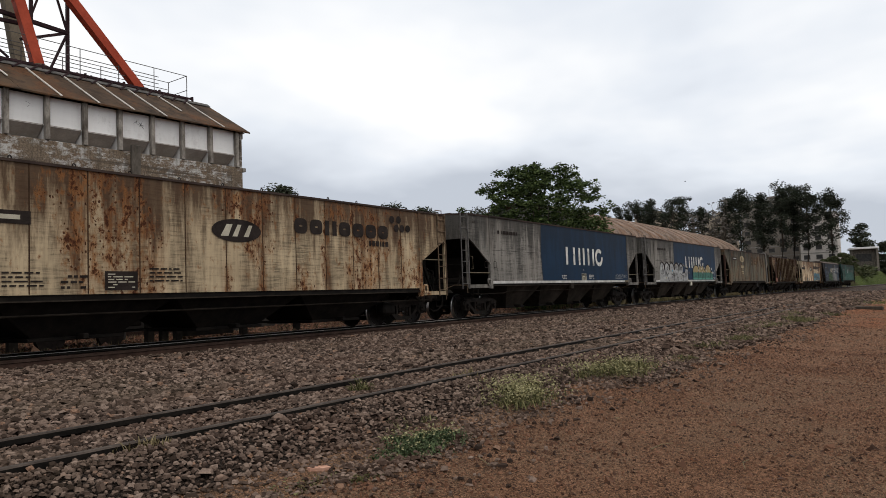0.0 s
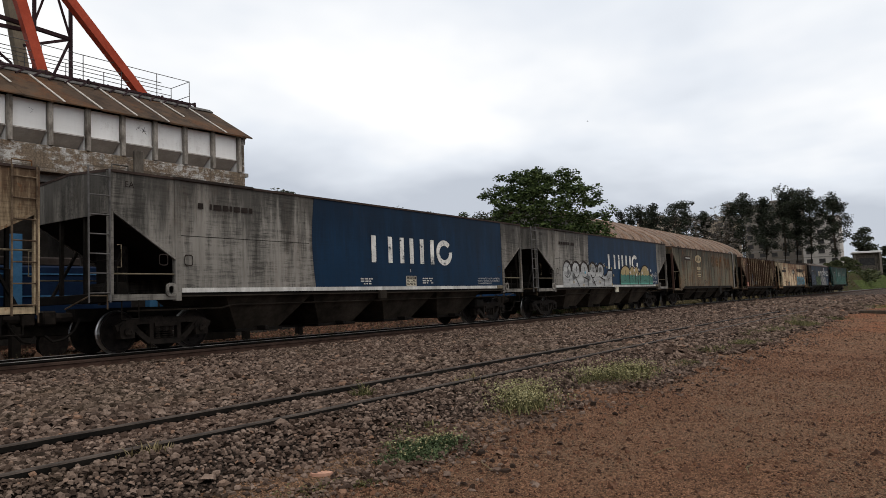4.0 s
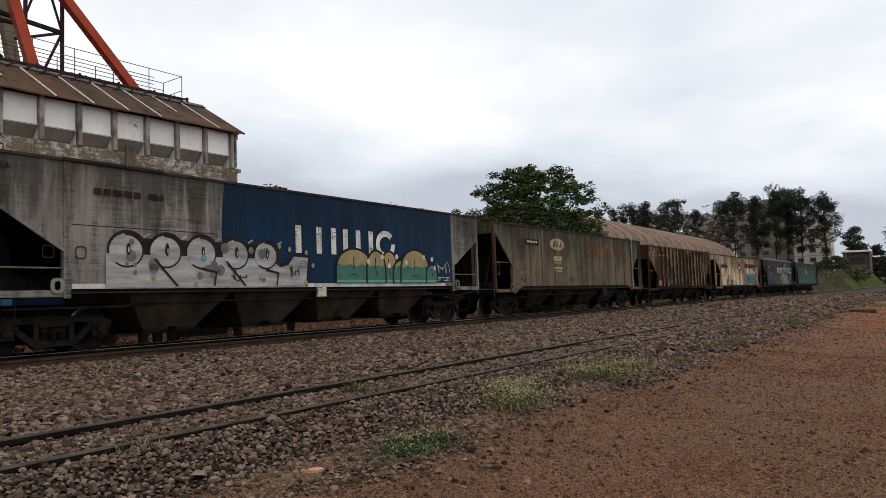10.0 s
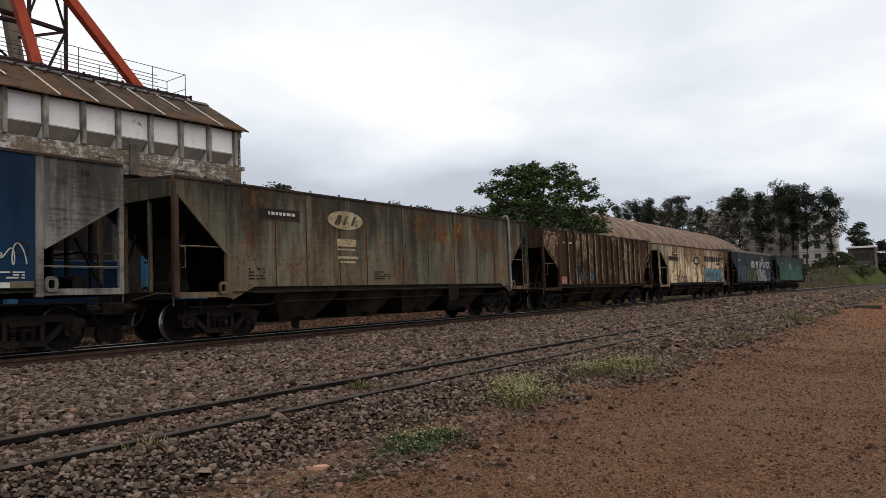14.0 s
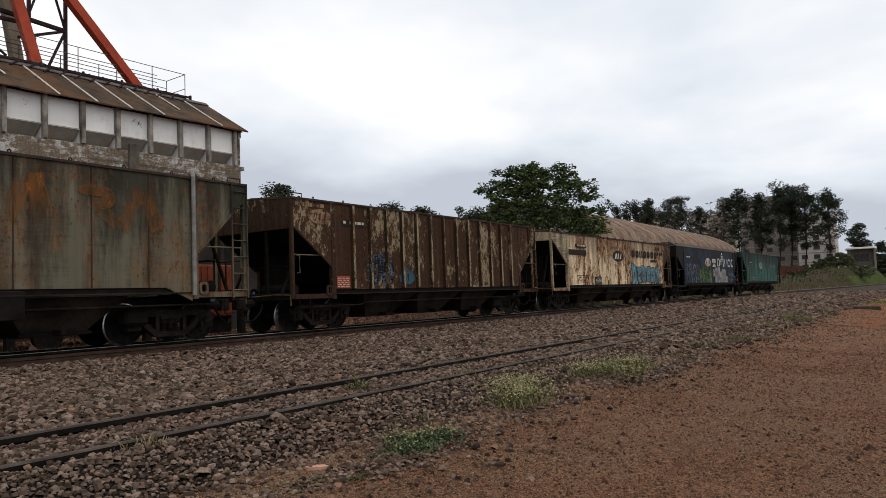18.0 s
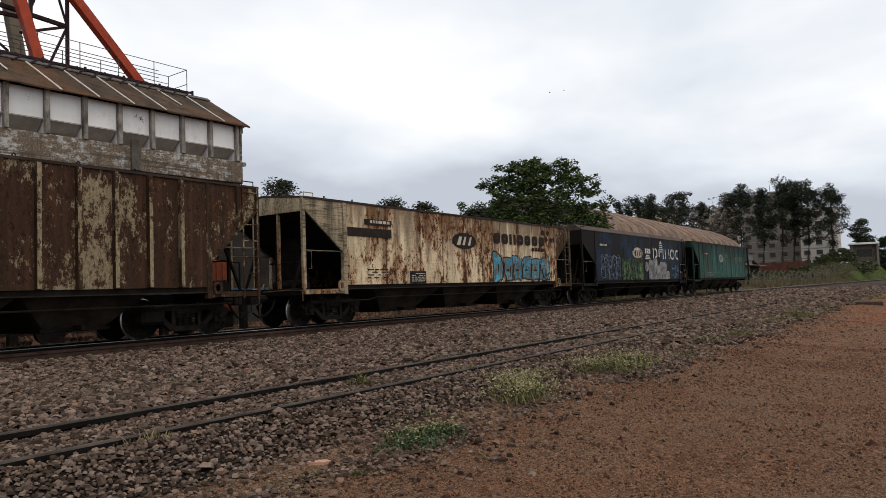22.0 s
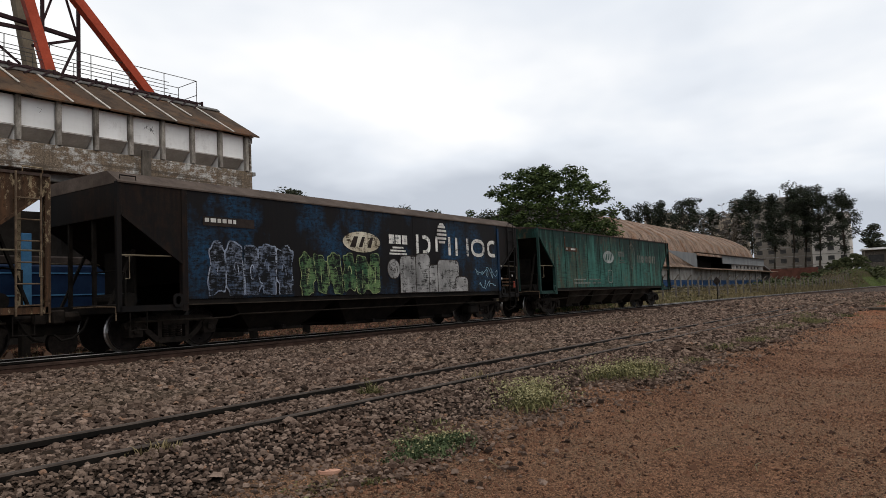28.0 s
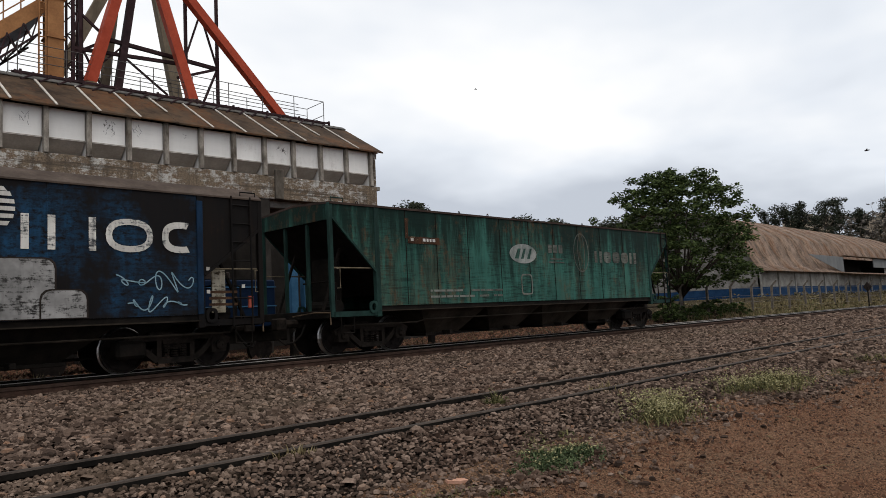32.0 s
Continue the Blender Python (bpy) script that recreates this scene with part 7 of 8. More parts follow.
    for dz in (0.6, 1.05):
        bm = bmesh.new()
        tube(bm, [(12.2, -3.72, down(12.2, dz)), (17, -3.72, down(17, dz))], 0.025, 5)
        part("conveyor_handrail", bm, "ochre_steel", e)
    # lattice mast beside the casing
    for x in (10.75, 11.3):
        for y in (-3.9, -4.5):
            bm = bmesh.new()
            beam(bm, (x, y, 9.4), (x, y, 18), 0.08)
            part("mast_post", bm, "girder_dark", e)
    for i in range(14):
        z = 9.6 + i * 0.6
        bm = bmesh.new()
        beam(bm, (10.75, -3.9, z), (11.3, -3.9, z + (0.6 if i % 2 else 0)), 0.04)
        part("mast_brace", bm, "girder_dark", e)
        bm = bmesh.new()
        beam(bm, (10.75, -4.5, z + 0.6), (11.3, -4.5, z), 0.04)
        part("mast_brace", bm, "girder_dark", e)


silo()


# ---- yard between train and silo ----
def yard():
    b = empty("blue_loading_machine", pose(0, 0, 0))
    tagged(b, "blue rail loading machine parked under the silo", "machine")
    part("body", boxes((5.6, 13.0, 20.2, 22.4, 0.7, 2.2), bevel=0.05), M["blue_yard"], b)
    part("hood", boxes((7.0, 11.5, 20.35, 22.2, 2.2, 2.45), bevel=0.04), M["black_paint"], b)
    for z in (1.35, 1.95):
        part("stripe", boxes((5.6, 13.0, 20.17, 20.2, z, z + 0.035)), M["blue_light"], b)
    part("underframe", boxes((5.4, 13.6, 20.5, 22.1, 0.25, 0.7), bevel=0.03), "steel_dark", b)
    for x in (6.4, 8.2, 10.8, 12.6):
        bm = bmesh.new()
        lathe(bm, [(0.42, -0.08), (0.42, 0.08)], True, 20, x, 0.05, 20.6)
        part("wheel", bm, "wheel", b)
    for x in (9.4, 13.4, 13.9):
        up = part("upright", boxes((x, x + 0.22, 19.9, 20.1, -0.4, 0.9)), "steel_dark", b)
        part("upright_panel", boxes((x - 0.02, x + 0.24, 19.87, 20.13, 0.9, 3.0), bevel=0.01), M["blue_light"], up)
    o = empty("red_container", pose(0, 0, 0))
    tagged(o, "weathered red steel container standing in the yard", "container")
    part("shell", boxes((15.4, 17.3, 20.6, 21.6, 0.35, 2.15), bevel=0.03), "red_shell", o)
    for i in range(7):
        part("corrugation", boxes((15.46 + i * 0.26, 15.59 + i * 0.26, 20.56, 20.6, 0.42, 2.08)), "red_shell", o)
    part("skid", boxes((15.4, 17.3, 20.7, 21.5, -0.2, 0.35)), "steel_dark", o)
    f = empty("blue_yard_frame", pose(0, 0, 0))
    tagged(f, "light blue steel frame beside the container", "frame")
    part("beam", boxes((14.2, 19.5, 19.6, 19.8, 0.9, 1.15)), M["blue_light"], f)
    for x in (14.2, 16.8, 19.3):
        part("leg", boxes((x, x + 0.2, 19.6, 19.8, -0.35, 0.9)), "steel_dark", f)
    # back of the bay: its interior shade is in the wall's colour
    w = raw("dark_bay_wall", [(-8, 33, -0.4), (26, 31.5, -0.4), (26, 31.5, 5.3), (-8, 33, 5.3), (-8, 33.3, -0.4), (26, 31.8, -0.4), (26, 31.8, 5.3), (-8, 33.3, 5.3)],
            [(0, 1, 2, 3), (7, 6, 5, 4), (0, 4, 5, 1), (3, 2, 6, 7), (1, 5, 6, 2), (0, 3, 7, 4)], M["bay_shade"])
    tagged(w, "wall behind the loading bay, coloured dark for its shade", "wall", kind="structure")


M["blue_yard"] = plain("dark blue machine paint", (0.003, 0.008, 0.024), (0.006, 0.017, 0.042), 2, 0.5)
M["red_shell"] = plain("weathered red steel", (0.11, 0.028, 0.014), (0.23, 0.058, 0.028), 2, 0.7)
M["blue_light"] = plain("light blue paint", (0.025, 0.085, 0.16), (0.05, 0.13, 0.23), 3, 0.6)
yard()


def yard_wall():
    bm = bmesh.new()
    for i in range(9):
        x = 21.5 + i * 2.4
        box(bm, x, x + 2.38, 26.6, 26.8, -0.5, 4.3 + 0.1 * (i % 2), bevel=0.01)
    # same shade-dark concrete as the bay
    tagged(obj("yard_wall", bm, "bay_shade"), "low concrete wall behind the yard in a shade-dark colour", "wall", kind="structure")


yard_wall()


# ---- arched warehouse ----
M["arch_roof"] = car_paint("rusty pale arched roof sheeting", (0.325, 0.228, 0.168), (0.205, 0.138, 0.102), 0.25, 0.75, 14.0, 0.75)
M["sheet_grey"] = plain("dull grey sheet metal", (0.13, 0.135, 0.138), (0.22, 0.225, 0.225), 0.8, 0.7, stretch=(1, 1, 0.3))
M["wh_blue"] = plain("blue painted wall", (0.008, 0.026, 0.066), (0.020, 0.056, 0.125), 1.5, 0.8)
M["wh_white"] = plain("white painted wall", (0.11, 0.098, 0.085), (0.34, 0.325, 0.30), 0.7, 0.85)


def warehouse():
    w = empty("arched_warehouse", pose(0, 0, 0))
    tagged(w, "long warehouse with a rusty arched roof and blue and white walls", "warehouse")
    X0, X1, Y0, YC, Y1 = 78.6, 151.0, 30.0, 41.0, 52.0
    zb = 0.2
    # arch from ridge (z 11.6) with a flare at the low eave
    def prof(low):
        pts = []
        for k in range(0, 15):
            a = k / 14
            y = YC - (YC - Y0 + 0.7) * a
            z = 11.6 - 5.6 * a ** 2.0 if a < 0.78 else None
            if a >= 0.78:
                z = 11.6 - 5.6 * 0.78 ** 2 - (a - 0.78) / 0.22 * (4.25)
                q = (a - 0.78) / 0.22
                z = 11.6 - 5.6 * 0.78 ** 2 - 4.3 * (1 - (1 - q) ** 1.7)
            pts.append((y, z))
            if not low and z < 6.15:
                break
        return pts
    def shell(x0, x1, low, name="roof_sheet"):
        near = prof(low)
        far = [(2 * YC - y, z) for y, z in prof(True)]
        top = far[::-1] + near[1:]
        n = max(1, int((x1 - x0) / 4))
        for i in range(n):
            bm = bmesh.new()
            a, b = x0 + (x1 - x0) * i / n, x0 + (x1 - x0) * (i + 1) / n - 0.02
            lift = 0.02 * (i % 2)
            rows = [[bm.verts.new((x, y, z + dz)) for y, z in top] for x, dz in ((a, lift), (b, lift), (a, -0.06), (b, -0.06))]
            va, vb, wa, wb = rows
            for k in range(len(top) - 1):
                bm.faces.new((va[k], vb[k], vb[k + 1], va[k + 1]))
                bm.faces.new((wa[k + 1], wb[k + 1], wb[k], wa[k]))
                bm.faces.new((va[k + 1], wa[k + 1], wa[k], va[k]))
                bm.faces.new((vb[k], wb[k], wb[k + 1], vb[k + 1]))
            bm.faces.new((va[-1], vb[-1], wb[-1], wa[-1]))
            bmesh.ops.recalc_face_normals(bm, faces=bm.faces[:])
            part(name, bm, "arch_roof", w, "", True)
    shell(77.0, X0 - 0.6, False)
    shell(X0 - 0.6, 106.0, True)
    shell(106.0, 138.0, False)
    shell(138.0, X1, False)
    # the low eave's upper edge sweeps up to the loading bay
    bm = bmesh.new()
    prism(bm, [(92.6, 6.0), (106.0, 5.95), (106.0, 3.8)], "y", Y0 - 0.55, Y0 - 0.5)
    part("bay_cheek", bm, "sheet_grey", w, "pale sheet-metal cheek beside the loading bay")
    part("bay_sheet", boxes((120.0, X1, Y0 - 0.6, Y0 - 0.5, 4.75, 6.05)), "sheet_grey", w)
    # dark sheet set back in the opening in place of its inner shade
    part("bay_opening", boxes((106.0, 127.0, Y0 + 3.0, Y0 + 3.2, zb, 6.0)), "steel_dark", w)
    part("window_strip", boxes((127.0, X1 + 0.6, Y0 - 0.3, Y0 - 0.2, 3.9, 4.75)), "wh_white", w)
    for i in range(7):
        x = 130 + i * 2.7
        part("vent_window", boxes((x, x + 0.9, Y0 - 0.34, Y0 - 0.3, 4.15, 4.55)), "steel_dark", w)
    part("sheet_lip", boxes((105.6, X1 + 0.4, Y0 - 0.95, Y0 - 0.3, 6.05, 6.13)), "roof_rust", w)
    # narrow eave roof that runs on below the bay and over the lean-to
    bm = bmesh.new()
    prism(bm, [(Y0 - 1.5, 3.66), (Y0 - 1.5, 3.74), (Y0 + 0.2, 4.02), (Y0 + 0.2, 3.94)], "x", 105.9, X1 + 8.8)
    part("eave_roof", bm, "arch_roof", w)
    n = 14
    for i in range(n):
        a, b = X0 + (X1 - X0) * i / n, X0 + (X1 - X0) * (i + 1) / n
        part("wall_panel", boxes((a, b - 0.05, Y0, Y0 + 0.25, 2.2, 3.9)), "wh_white", w)
        part("wall_band", boxes((a, b - 0.05, Y0 - 0.04, Y0 + 0.25, zb, 2.2)), "wh_blue", w)
        part("pilaster", boxes((a - 0.15, a + 0.15, Y0 - 0.12, Y0, zb, 3.8)), "wh_white", w)
    bm = bmesh.new()
    prism(bm, [(Y0, zb + 2.0), (Y1, zb + 2.0)] + [(2 * YC - y, z - 0.2) for y, z in prof(True)][::-1][1:] + [(y, z - 0.2) for y, z in prof(True)][1:-1], "x", X0, X0 + 0.2)
    part("gable_wall", bm, "wh_white", w)
    part("gable_band", boxes((X0 - 0.04, X0, Y0, Y1, zb, 2.2)), "wh_blue", w)
    bm = bmesh.new()
    prism(bm, [(Y0, zb), (Y1, zb)] + [(2 * YC - y, z - 0.2) for y, z in prof(True)][::-1][1:] + [(y, z - 0.2) for y, z in prof(True)][1:-1], "x", X1 - 0.3, X1 - 0.1)
    part("far_gable", bm, "wh_white", w)
    part("back_wall", boxes((X0, X1, Y1 - 0.2, Y1, zb, 4.5)), "wh_white", w)
    # lower lean-to at the far end
    bm = bmesh.new()
    prism(bm, [(X1 - 4, 6.0), (X1 + 9, 3.7), (X1 + 9, 3.6), (X1 - 4, 5.85)], "y", Y0 - 0.4, Y0 + 14)
    part("lean_to_roof", bm, "sheet_grey", w)
    # wall coloured dark for the shade below the lean-to roof
    part("lean_to_wall", boxes((X1, X1 + 8.5, Y0, Y0 + 0.25, zb, 3.6)), "bay_shade", w)


warehouse()


# ---- fence ----
M["post_grey"] = plain("old concrete post", (0.06, 0.051, 0.042), (0.22, 0.19, 0.16), 3, 0.9)


def fence():
    f = empty("mesh_fence", pose(0, 0, 0))
    tagged(f, "wire mesh fence on cranked concrete posts in dry grass", "fence")
    bm = bmesh.new()
    box(bm, -0.065, 0.065, -0.065, 0.065, -0.3, 1.75, bevel=0.01)
    beam(bm, (0, 0, 1.72), (0, 0.32, 2.1), 0.09)
    me = shared("post", bm, "post_grey")
    xs = [38.0 + 3.2 * i for i in range(40)]
    for i, x in enumerate(xs):
        p = new("post", me)
        p.parent = f
        p.matrix_basis = pose(x, 19.0 + bend(x), terrain(x, 19.0) + 0.02, random.uniform(-2, 2), random.uniform(-3, 3), 180)
    bm = bmesh.new()
    for a, b in zip(xs[:26], xs[1:26]):
        za, zb_ = terrain(a, 19), terrain(b, 19)
        for h in (0.35, 0.75, 1.15, 1.6):
            tube(bm, [(a, 19 + bend(a), za + h), (b, 19 + bend(b), zb_ + h)], 0.008, 3)
    part("wire", bm, "galv", f)


fence()


def trackside_sign():
    s = empty("trackside_sign", pose(66.0, 17.2 + bend(66), terrain(66, 17.2)))
    tagged(s, "small dark diamond-shaped track sign on a thin post", "sign")
    bm = bmesh.new()
    tube(bm, [(0, 0, -0.2), (0, 0, 1.7)], 0.05, 6)
    part("post", bm, "steel_dark", s)
    bm = bmesh.new()
    prism(bm, [(0, 1.35), (0.42, 1.75), (0, 2.15), (-0.42, 1.75)], "y", -0.02, 0.02)
    pl = part("plate", bm, "black_paint", s)
    pl.matrix_basis = pose(0, 0, 0, 0, 0, 60)


trackside_sign()


# ---- trees ----
def leaves(verts, faces, centre, radius, count, size, rng, squash=0.6, quad=True):
    c = np.array(centre)
    d = rng.normal(size=(count, 3))
    d /= np.linalg.norm(d, axis=1)[:, None]
    r = radius * rng.random(count) ** 0.45
    p = c + d * r[:, None] * np.array([1, 1, squash])
    a = rng.normal(size=(count, 3))
    a /= np.linalg.norm(a, axis=1)[:, None]
    a[:, 2] *= 0.5
    b = np.cross(a, rng.normal(size=(count, 3)))
    b /= np.maximum(np.linalg.norm(b, axis=1), 1e-6)[:, None]
    s = size * rng.uniform(0.6, 1.3, count)[:, None]
    n0 = len(verts)
    V = np.stack([p - a * s, p + b * s * 0.42, p + a * s, p - b * s * 0.42], 1).reshape(-1, 3)
    verts.extend(map(tuple, V))
    faces.extend([(n0 + 4 * i, n0 + 4 * i + 1, n0 + 4 * i + 2, n0 + 4 * i + 3) for i in range(count)])


def grow(name, label, x, y, height, spread, seed, clumps, per, leaf, mat="leaf", trunk_r=0.16, fork=0.28, shape="round", squash=0.55, clump_r=0.14, category="tree", group="", base_z=None, lean=0.0):
    rng = np.random.default_rng(seed)
    z0 = terrain(x, y - bend(x)) if base_z is None else base_z
    t = empty(name, pose(x, y, z0))
    tagged(t, label, category, group)
    bm = bmesh.new()
    zf = height * fork
    tips = []
    tube(bm, [(0, 0, -0.2), (0.05 * height * lean * 0.3, 0.02 * height, zf * 0.5), (lean * 0.1 * height, 0, zf)], [trunk_r * 1.25, trunk_r, trunk_r * 0.85], 8)
    for i in range(clumps):
        if shape == "round":
            a = rng.uniform(0, math.tau)
            q = rng.random()
            rr = spread * math.sqrt(rng.random()) * (1.0 if q < 0.75 else 0.9)
            zz = zf + (height - zf) * (0.03 + 0.97 * rng.random() ** 0.9)
            rr *= 1 + 0.15 * math.sin(3 * a + seed) + 0.11 * math.sin(5 * a + 2 * seed)
            rr *= math.sqrt(max(0.06, 1 - ((zz - zf) / (height - zf) - 0.35) ** 2 / 0.50))
        elif shape == "pine":
            # pads of foliage at the ends of rising limbs, wide above and ragged below
            k = (i // 4 + 0.5) / (clumps / 4)
            if i % 4 == 0:
                pad_a = i * 0.61 + rng.uniform(-0.5, 0.5)
                pad_r = spread * (0.35 + 0.75 * math.sin(math.pi * min(1.0, 0.22 + 0.74 * k))) * rng.uniform(0.15, 1.0)
                pad_z = zf + (height - zf) * min(0.97, k ** 0.62 + rng.uniform(-0.12, 0.08))
            a = pad_a + rng.uniform(-0.35, 0.35)
            rr = max(0.0, pad_r + rng.uniform(-0.28, 0.28) * spread)
            zz = pad_z + rng.uniform(-0.07, 0.05) * height
        tip = np.array([rr * math.cos(a), rr * math.sin(a), zz])
        tips.append(tip)
    for tip in tips[:: max(1, len(tips) // 26)]:
        k = rng.uniform(0.1, 0.6)
        st = Vector((lean * 0.1 * height, 0, zf * rng.uniform(0.8, 1.0))) if shape == "round" else Vector((0, 0, max(zf * 0.7, tip[2] - 0.3 * spread)))
        mid = st.lerp(Vector(tip), 0.5) + Vector((0, 0, (0.06 if shape == "pine" else 0.02) * height))
        tube(bm, [st, mid, tip], [trunk_r * 0.36, trunk_r * 0.2, trunk_r * 0.05], 5)
    if shape == "pine":
        tube(bm, [(0, 0, zf), (0.1, 0.05, height * 0.97)], [trunk_r * 0.85, trunk_r * 0.2], 7)
    part("trunk", bm, "bark", t, smooth=True)
    if per:
        verts, faces = [], []
        for tip in tips:
            leaves(verts, faces, tip, clump_r * height * rng.uniform(0.6, 1.15), per, leaf, rng, squash)
        raw("crown", verts, faces, mat, t, "uneven leafy crown")
    return t


M["bush_leaf"] = leaf_mat("olive bush leaf", (0.030, 0.040, 0.018), (0.105, 0.110, 0.052))


def woods():
    # spreading tree behind the train, beside the fence
    grow("shade_tree", "broad green shade tree beside the track fence", 38.3, 18.9, 8.1, 4.25, 8, 560, 64, 0.115, "leaf", 0.22, 0.19, "round", 0.55, 0.058)
    for i, (x, y, h, sp) in enumerate(((36.2, 18.5, 0.9, 1.0), (37.6, 18.2, 0.7, 1.0), (39.4, 18.4, 0.8, 1.0), (41.3, 18.6, 1.0, 1.0), (44.0, 18.3, 0.8, 0.9), (35.0, 18.2, 1.4, 0.9))):
        grow("bush", "dark green bush at the foot of the shade tree", x, y, h, sp, 30 + i, 46, 46, 0.09, "leaf", 0.04, 0.1, "round", 0.7, 0.14, category="bush", group="bushes by the fence")
    # a few crowns that top the train further left
    for i, (az, el, d, sp) in enumerate(((46.5, 8.7, 62, 2.0), (38.0, 7.3, 75, 1.9), (35.3, 7.0, 70, 1.3), (31.2, 6.6, 68, 1.8), (29.4, 6.7, 66, 1.8))):
        a = radians(az)
        grow("yard_tree", "dark green tree behind the train", d * math.cos(a), d * math.sin(a), CAM_Z + d * math.tan(radians(el)) - terrain(0, d) , sp, 40 + i, 80, 90, 0.15, "leaf_far", 0.14, 0.3, "round", 0.7, 0.085, group="trees behind the train", base_z=terrain(0, d))
    # tall dark trees by the warehouse and in front of the flats
    k = 0
    for az, el, d, sp, sh in ((18.9, 7.1, 205, 5, 0), (17.9, 7.0, 210, 4, 0), (16.3, 6.9, 205, 5, 0), (15.6, 6.8, 212, 4, 0), (14.3, 5.9, 205, 3.5, 0), (20.2, 6.3, 210, 4, 0), (21.5, 6.3, 214, 4, 0),
                          (11.7, 7.1, 215, 5, 1), (12.5, 6.6, 222, 3, 1), (10.2, 6.5, 225, 2.6, 1), (8.95, 7.2, 218, 5.2, 1), (8.2, 6.9, 224, 3.2, 1), (7.3, 6.9, 220, 4.0, 1), (5.85, 6.5, 216, 4.4, 1)):
        a = radians(az)
        h = (CAM_Z + d * math.tan(radians(el)) - 1.2) * 0.965
        grow("tall_tree", "tall dark tree with a bare trunk and clumped crown", d * math.cos(a), d * math.sin(a), h, sp * 0.92, 60 + k, 74 if sh else 62, 112, 0.275, "leaf_pine", 0.30, 0.40 if sh else 0.26, "pine", 0.72, 0.070, group="tall trees by the flats", base_z=1.2)
        k += 1
    for i, (az, el, d) in enumerate(((13.3, 5.8, 200), (12.9, 6.5, 208), (14.9, 5.6, 200), (1.9, 4.0, 330))):
        a = radians(az)
        grow("bare_tree", "leafless pale grey tree", d * math.cos(a), d * math.sin(a), d * math.tan(radians(el)) - 1, 4.5, 90 + i, 50, 6, 0.5, "twig", 0.3, 0.35, "round", 0.6, 0.05, group="bare trees", base_z=1.2)
    for i, (az, el, d, sp) in enumerate(((3.0, 2.8, 260, 5), (4.15, 3.9, 240, 2.6), (2.4, 2.4, 260, 6), (1.6, 2.3, 260, 7), (0.4, 2.1, 270, 8), (-1.0, 2.0, 280, 8), (-2.5, 2.0, 280, 8))):
        a = radians(az)
        grow("far_tree", "distant dark green tree above the grass bank", d * math.cos(a), d * math.sin(a), d * math.tan(radians(el)) - 1, sp, 120 + i, 34, 120, 0.42, "leaf_far", 0.3, 0.15, "round", 0.6, 0.12, group="trees above the bank", base_z=1.2)
    for i, (az, d, h, sp) in enumerate(((6.5, 174, 1.9, 2.0), (5.9, 178, 2.4, 1.7), (5.3, 196, 3.6, 1.8), (7.2, 178, 1.8, 2.3), (8.1, 182, 1.8, 2.2), (4.85, 214, 3.4, 2.0))):
        a = radians(az)
        x, y = d * math.cos(a), d * math.sin(a)
        grow("bank_bush", "olive green bush on the grass bank", x, y, h, sp, 140 + i, 40, 60, 0.34, "bush_leaf", 0.08, 0.1, "round", 0.7, 0.16, category="bush", group="bushes on the bank")
    # hedge of undergrowth at the foot of the flats and a wood on the horizon
    rng = np.random.default_rng(7)
    verts, faces = [], []
    for i in range(150):
        az = radians(rng.uniform(3.5, 13))
        d = rng.uniform(197, 212)
        leaves(verts, faces, (d * math.cos(az), d * math.sin(az), 2.6 + rng.uniform(0, 1.3)), 1.7, 40, 0.45, rng, 0.8)
    for i in range(170):
        az = radians(rng.uniform(5.0, 12.5))
        d = rng.uniform(128, 196)
        x, y = d * math.cos(az), d * math.sin(az)
        if y - bend(x) > 19.5:
            leaves(verts, faces, (x, y, terrain(x, y - bend(x)) + rng.uniform(0.0, 0.5)), 1.1, 26, 0.30, rng, 0.6)
    low, lowf = [], []
    for i in range(620):
        x = rng.uniform(44, 176)
        y = rng.uniform(17.6, 27.5) + bend(x)
        leaves(low, lowf, (x, y, terrain(x, y - bend(x)) + rng.uniform(0.0, 0.25)), rng.uniform(0.35, 0.8), 22, 0.15, rng, 0.5)
    tagged(raw("verge_scrub", low, lowf, "brown_grass"), "low brown scrub and dead weeds along the fence", "scrub", kind="stuff")
    tagged(raw("undergrowth", verts, faces, "bush_leaf"), "dense dark undergrowth at the foot of the tall trees", "bushes", kind="stuff")
    verts, faces = [], []
    for i in range(420):
        az = radians(rng.uniform(-70, 110))
        d = rng.uniform(380, 460)
        leaves(verts, faces, (d * math.cos(az), d * math.sin(az), rng.uniform(1, 9)), 9.0, 30, 2.6, rng, 0.7)
    tagged(raw("far_woods", verts, faces, "leaf_far"), "low dark belt of woods on the horizon", "woods", kind="stuff")


woods()


# ---- far buildings ----
M["flat_cream"] = plain("cream rendered wall", (0.36, 0.29, 0.22), (0.48, 0.40, 0.31), 0.15, 0.9)
M["flat_white"] = plain("whitish rendered wall", (0.44, 0.40, 0.36), (0.60, 0.55, 0.50), 0.15, 0.9)
M["flat_pale"] = plain("pale grey rendered wall", (0.16, 0.137, 0.115), (0.235, 0.207, 0.177), 0.15, 0.9)
M["glass_dark"] = plain("dark window", (0.035, 0.034, 0.034), (0.08, 0.075, 0.07), 2, 0.3, relief=0.0)
M["brick_red"] = plain("red brick wall", (0.060, 0.026, 0.019), (0.12, 0.05, 0.036), 1.0, 0.9)


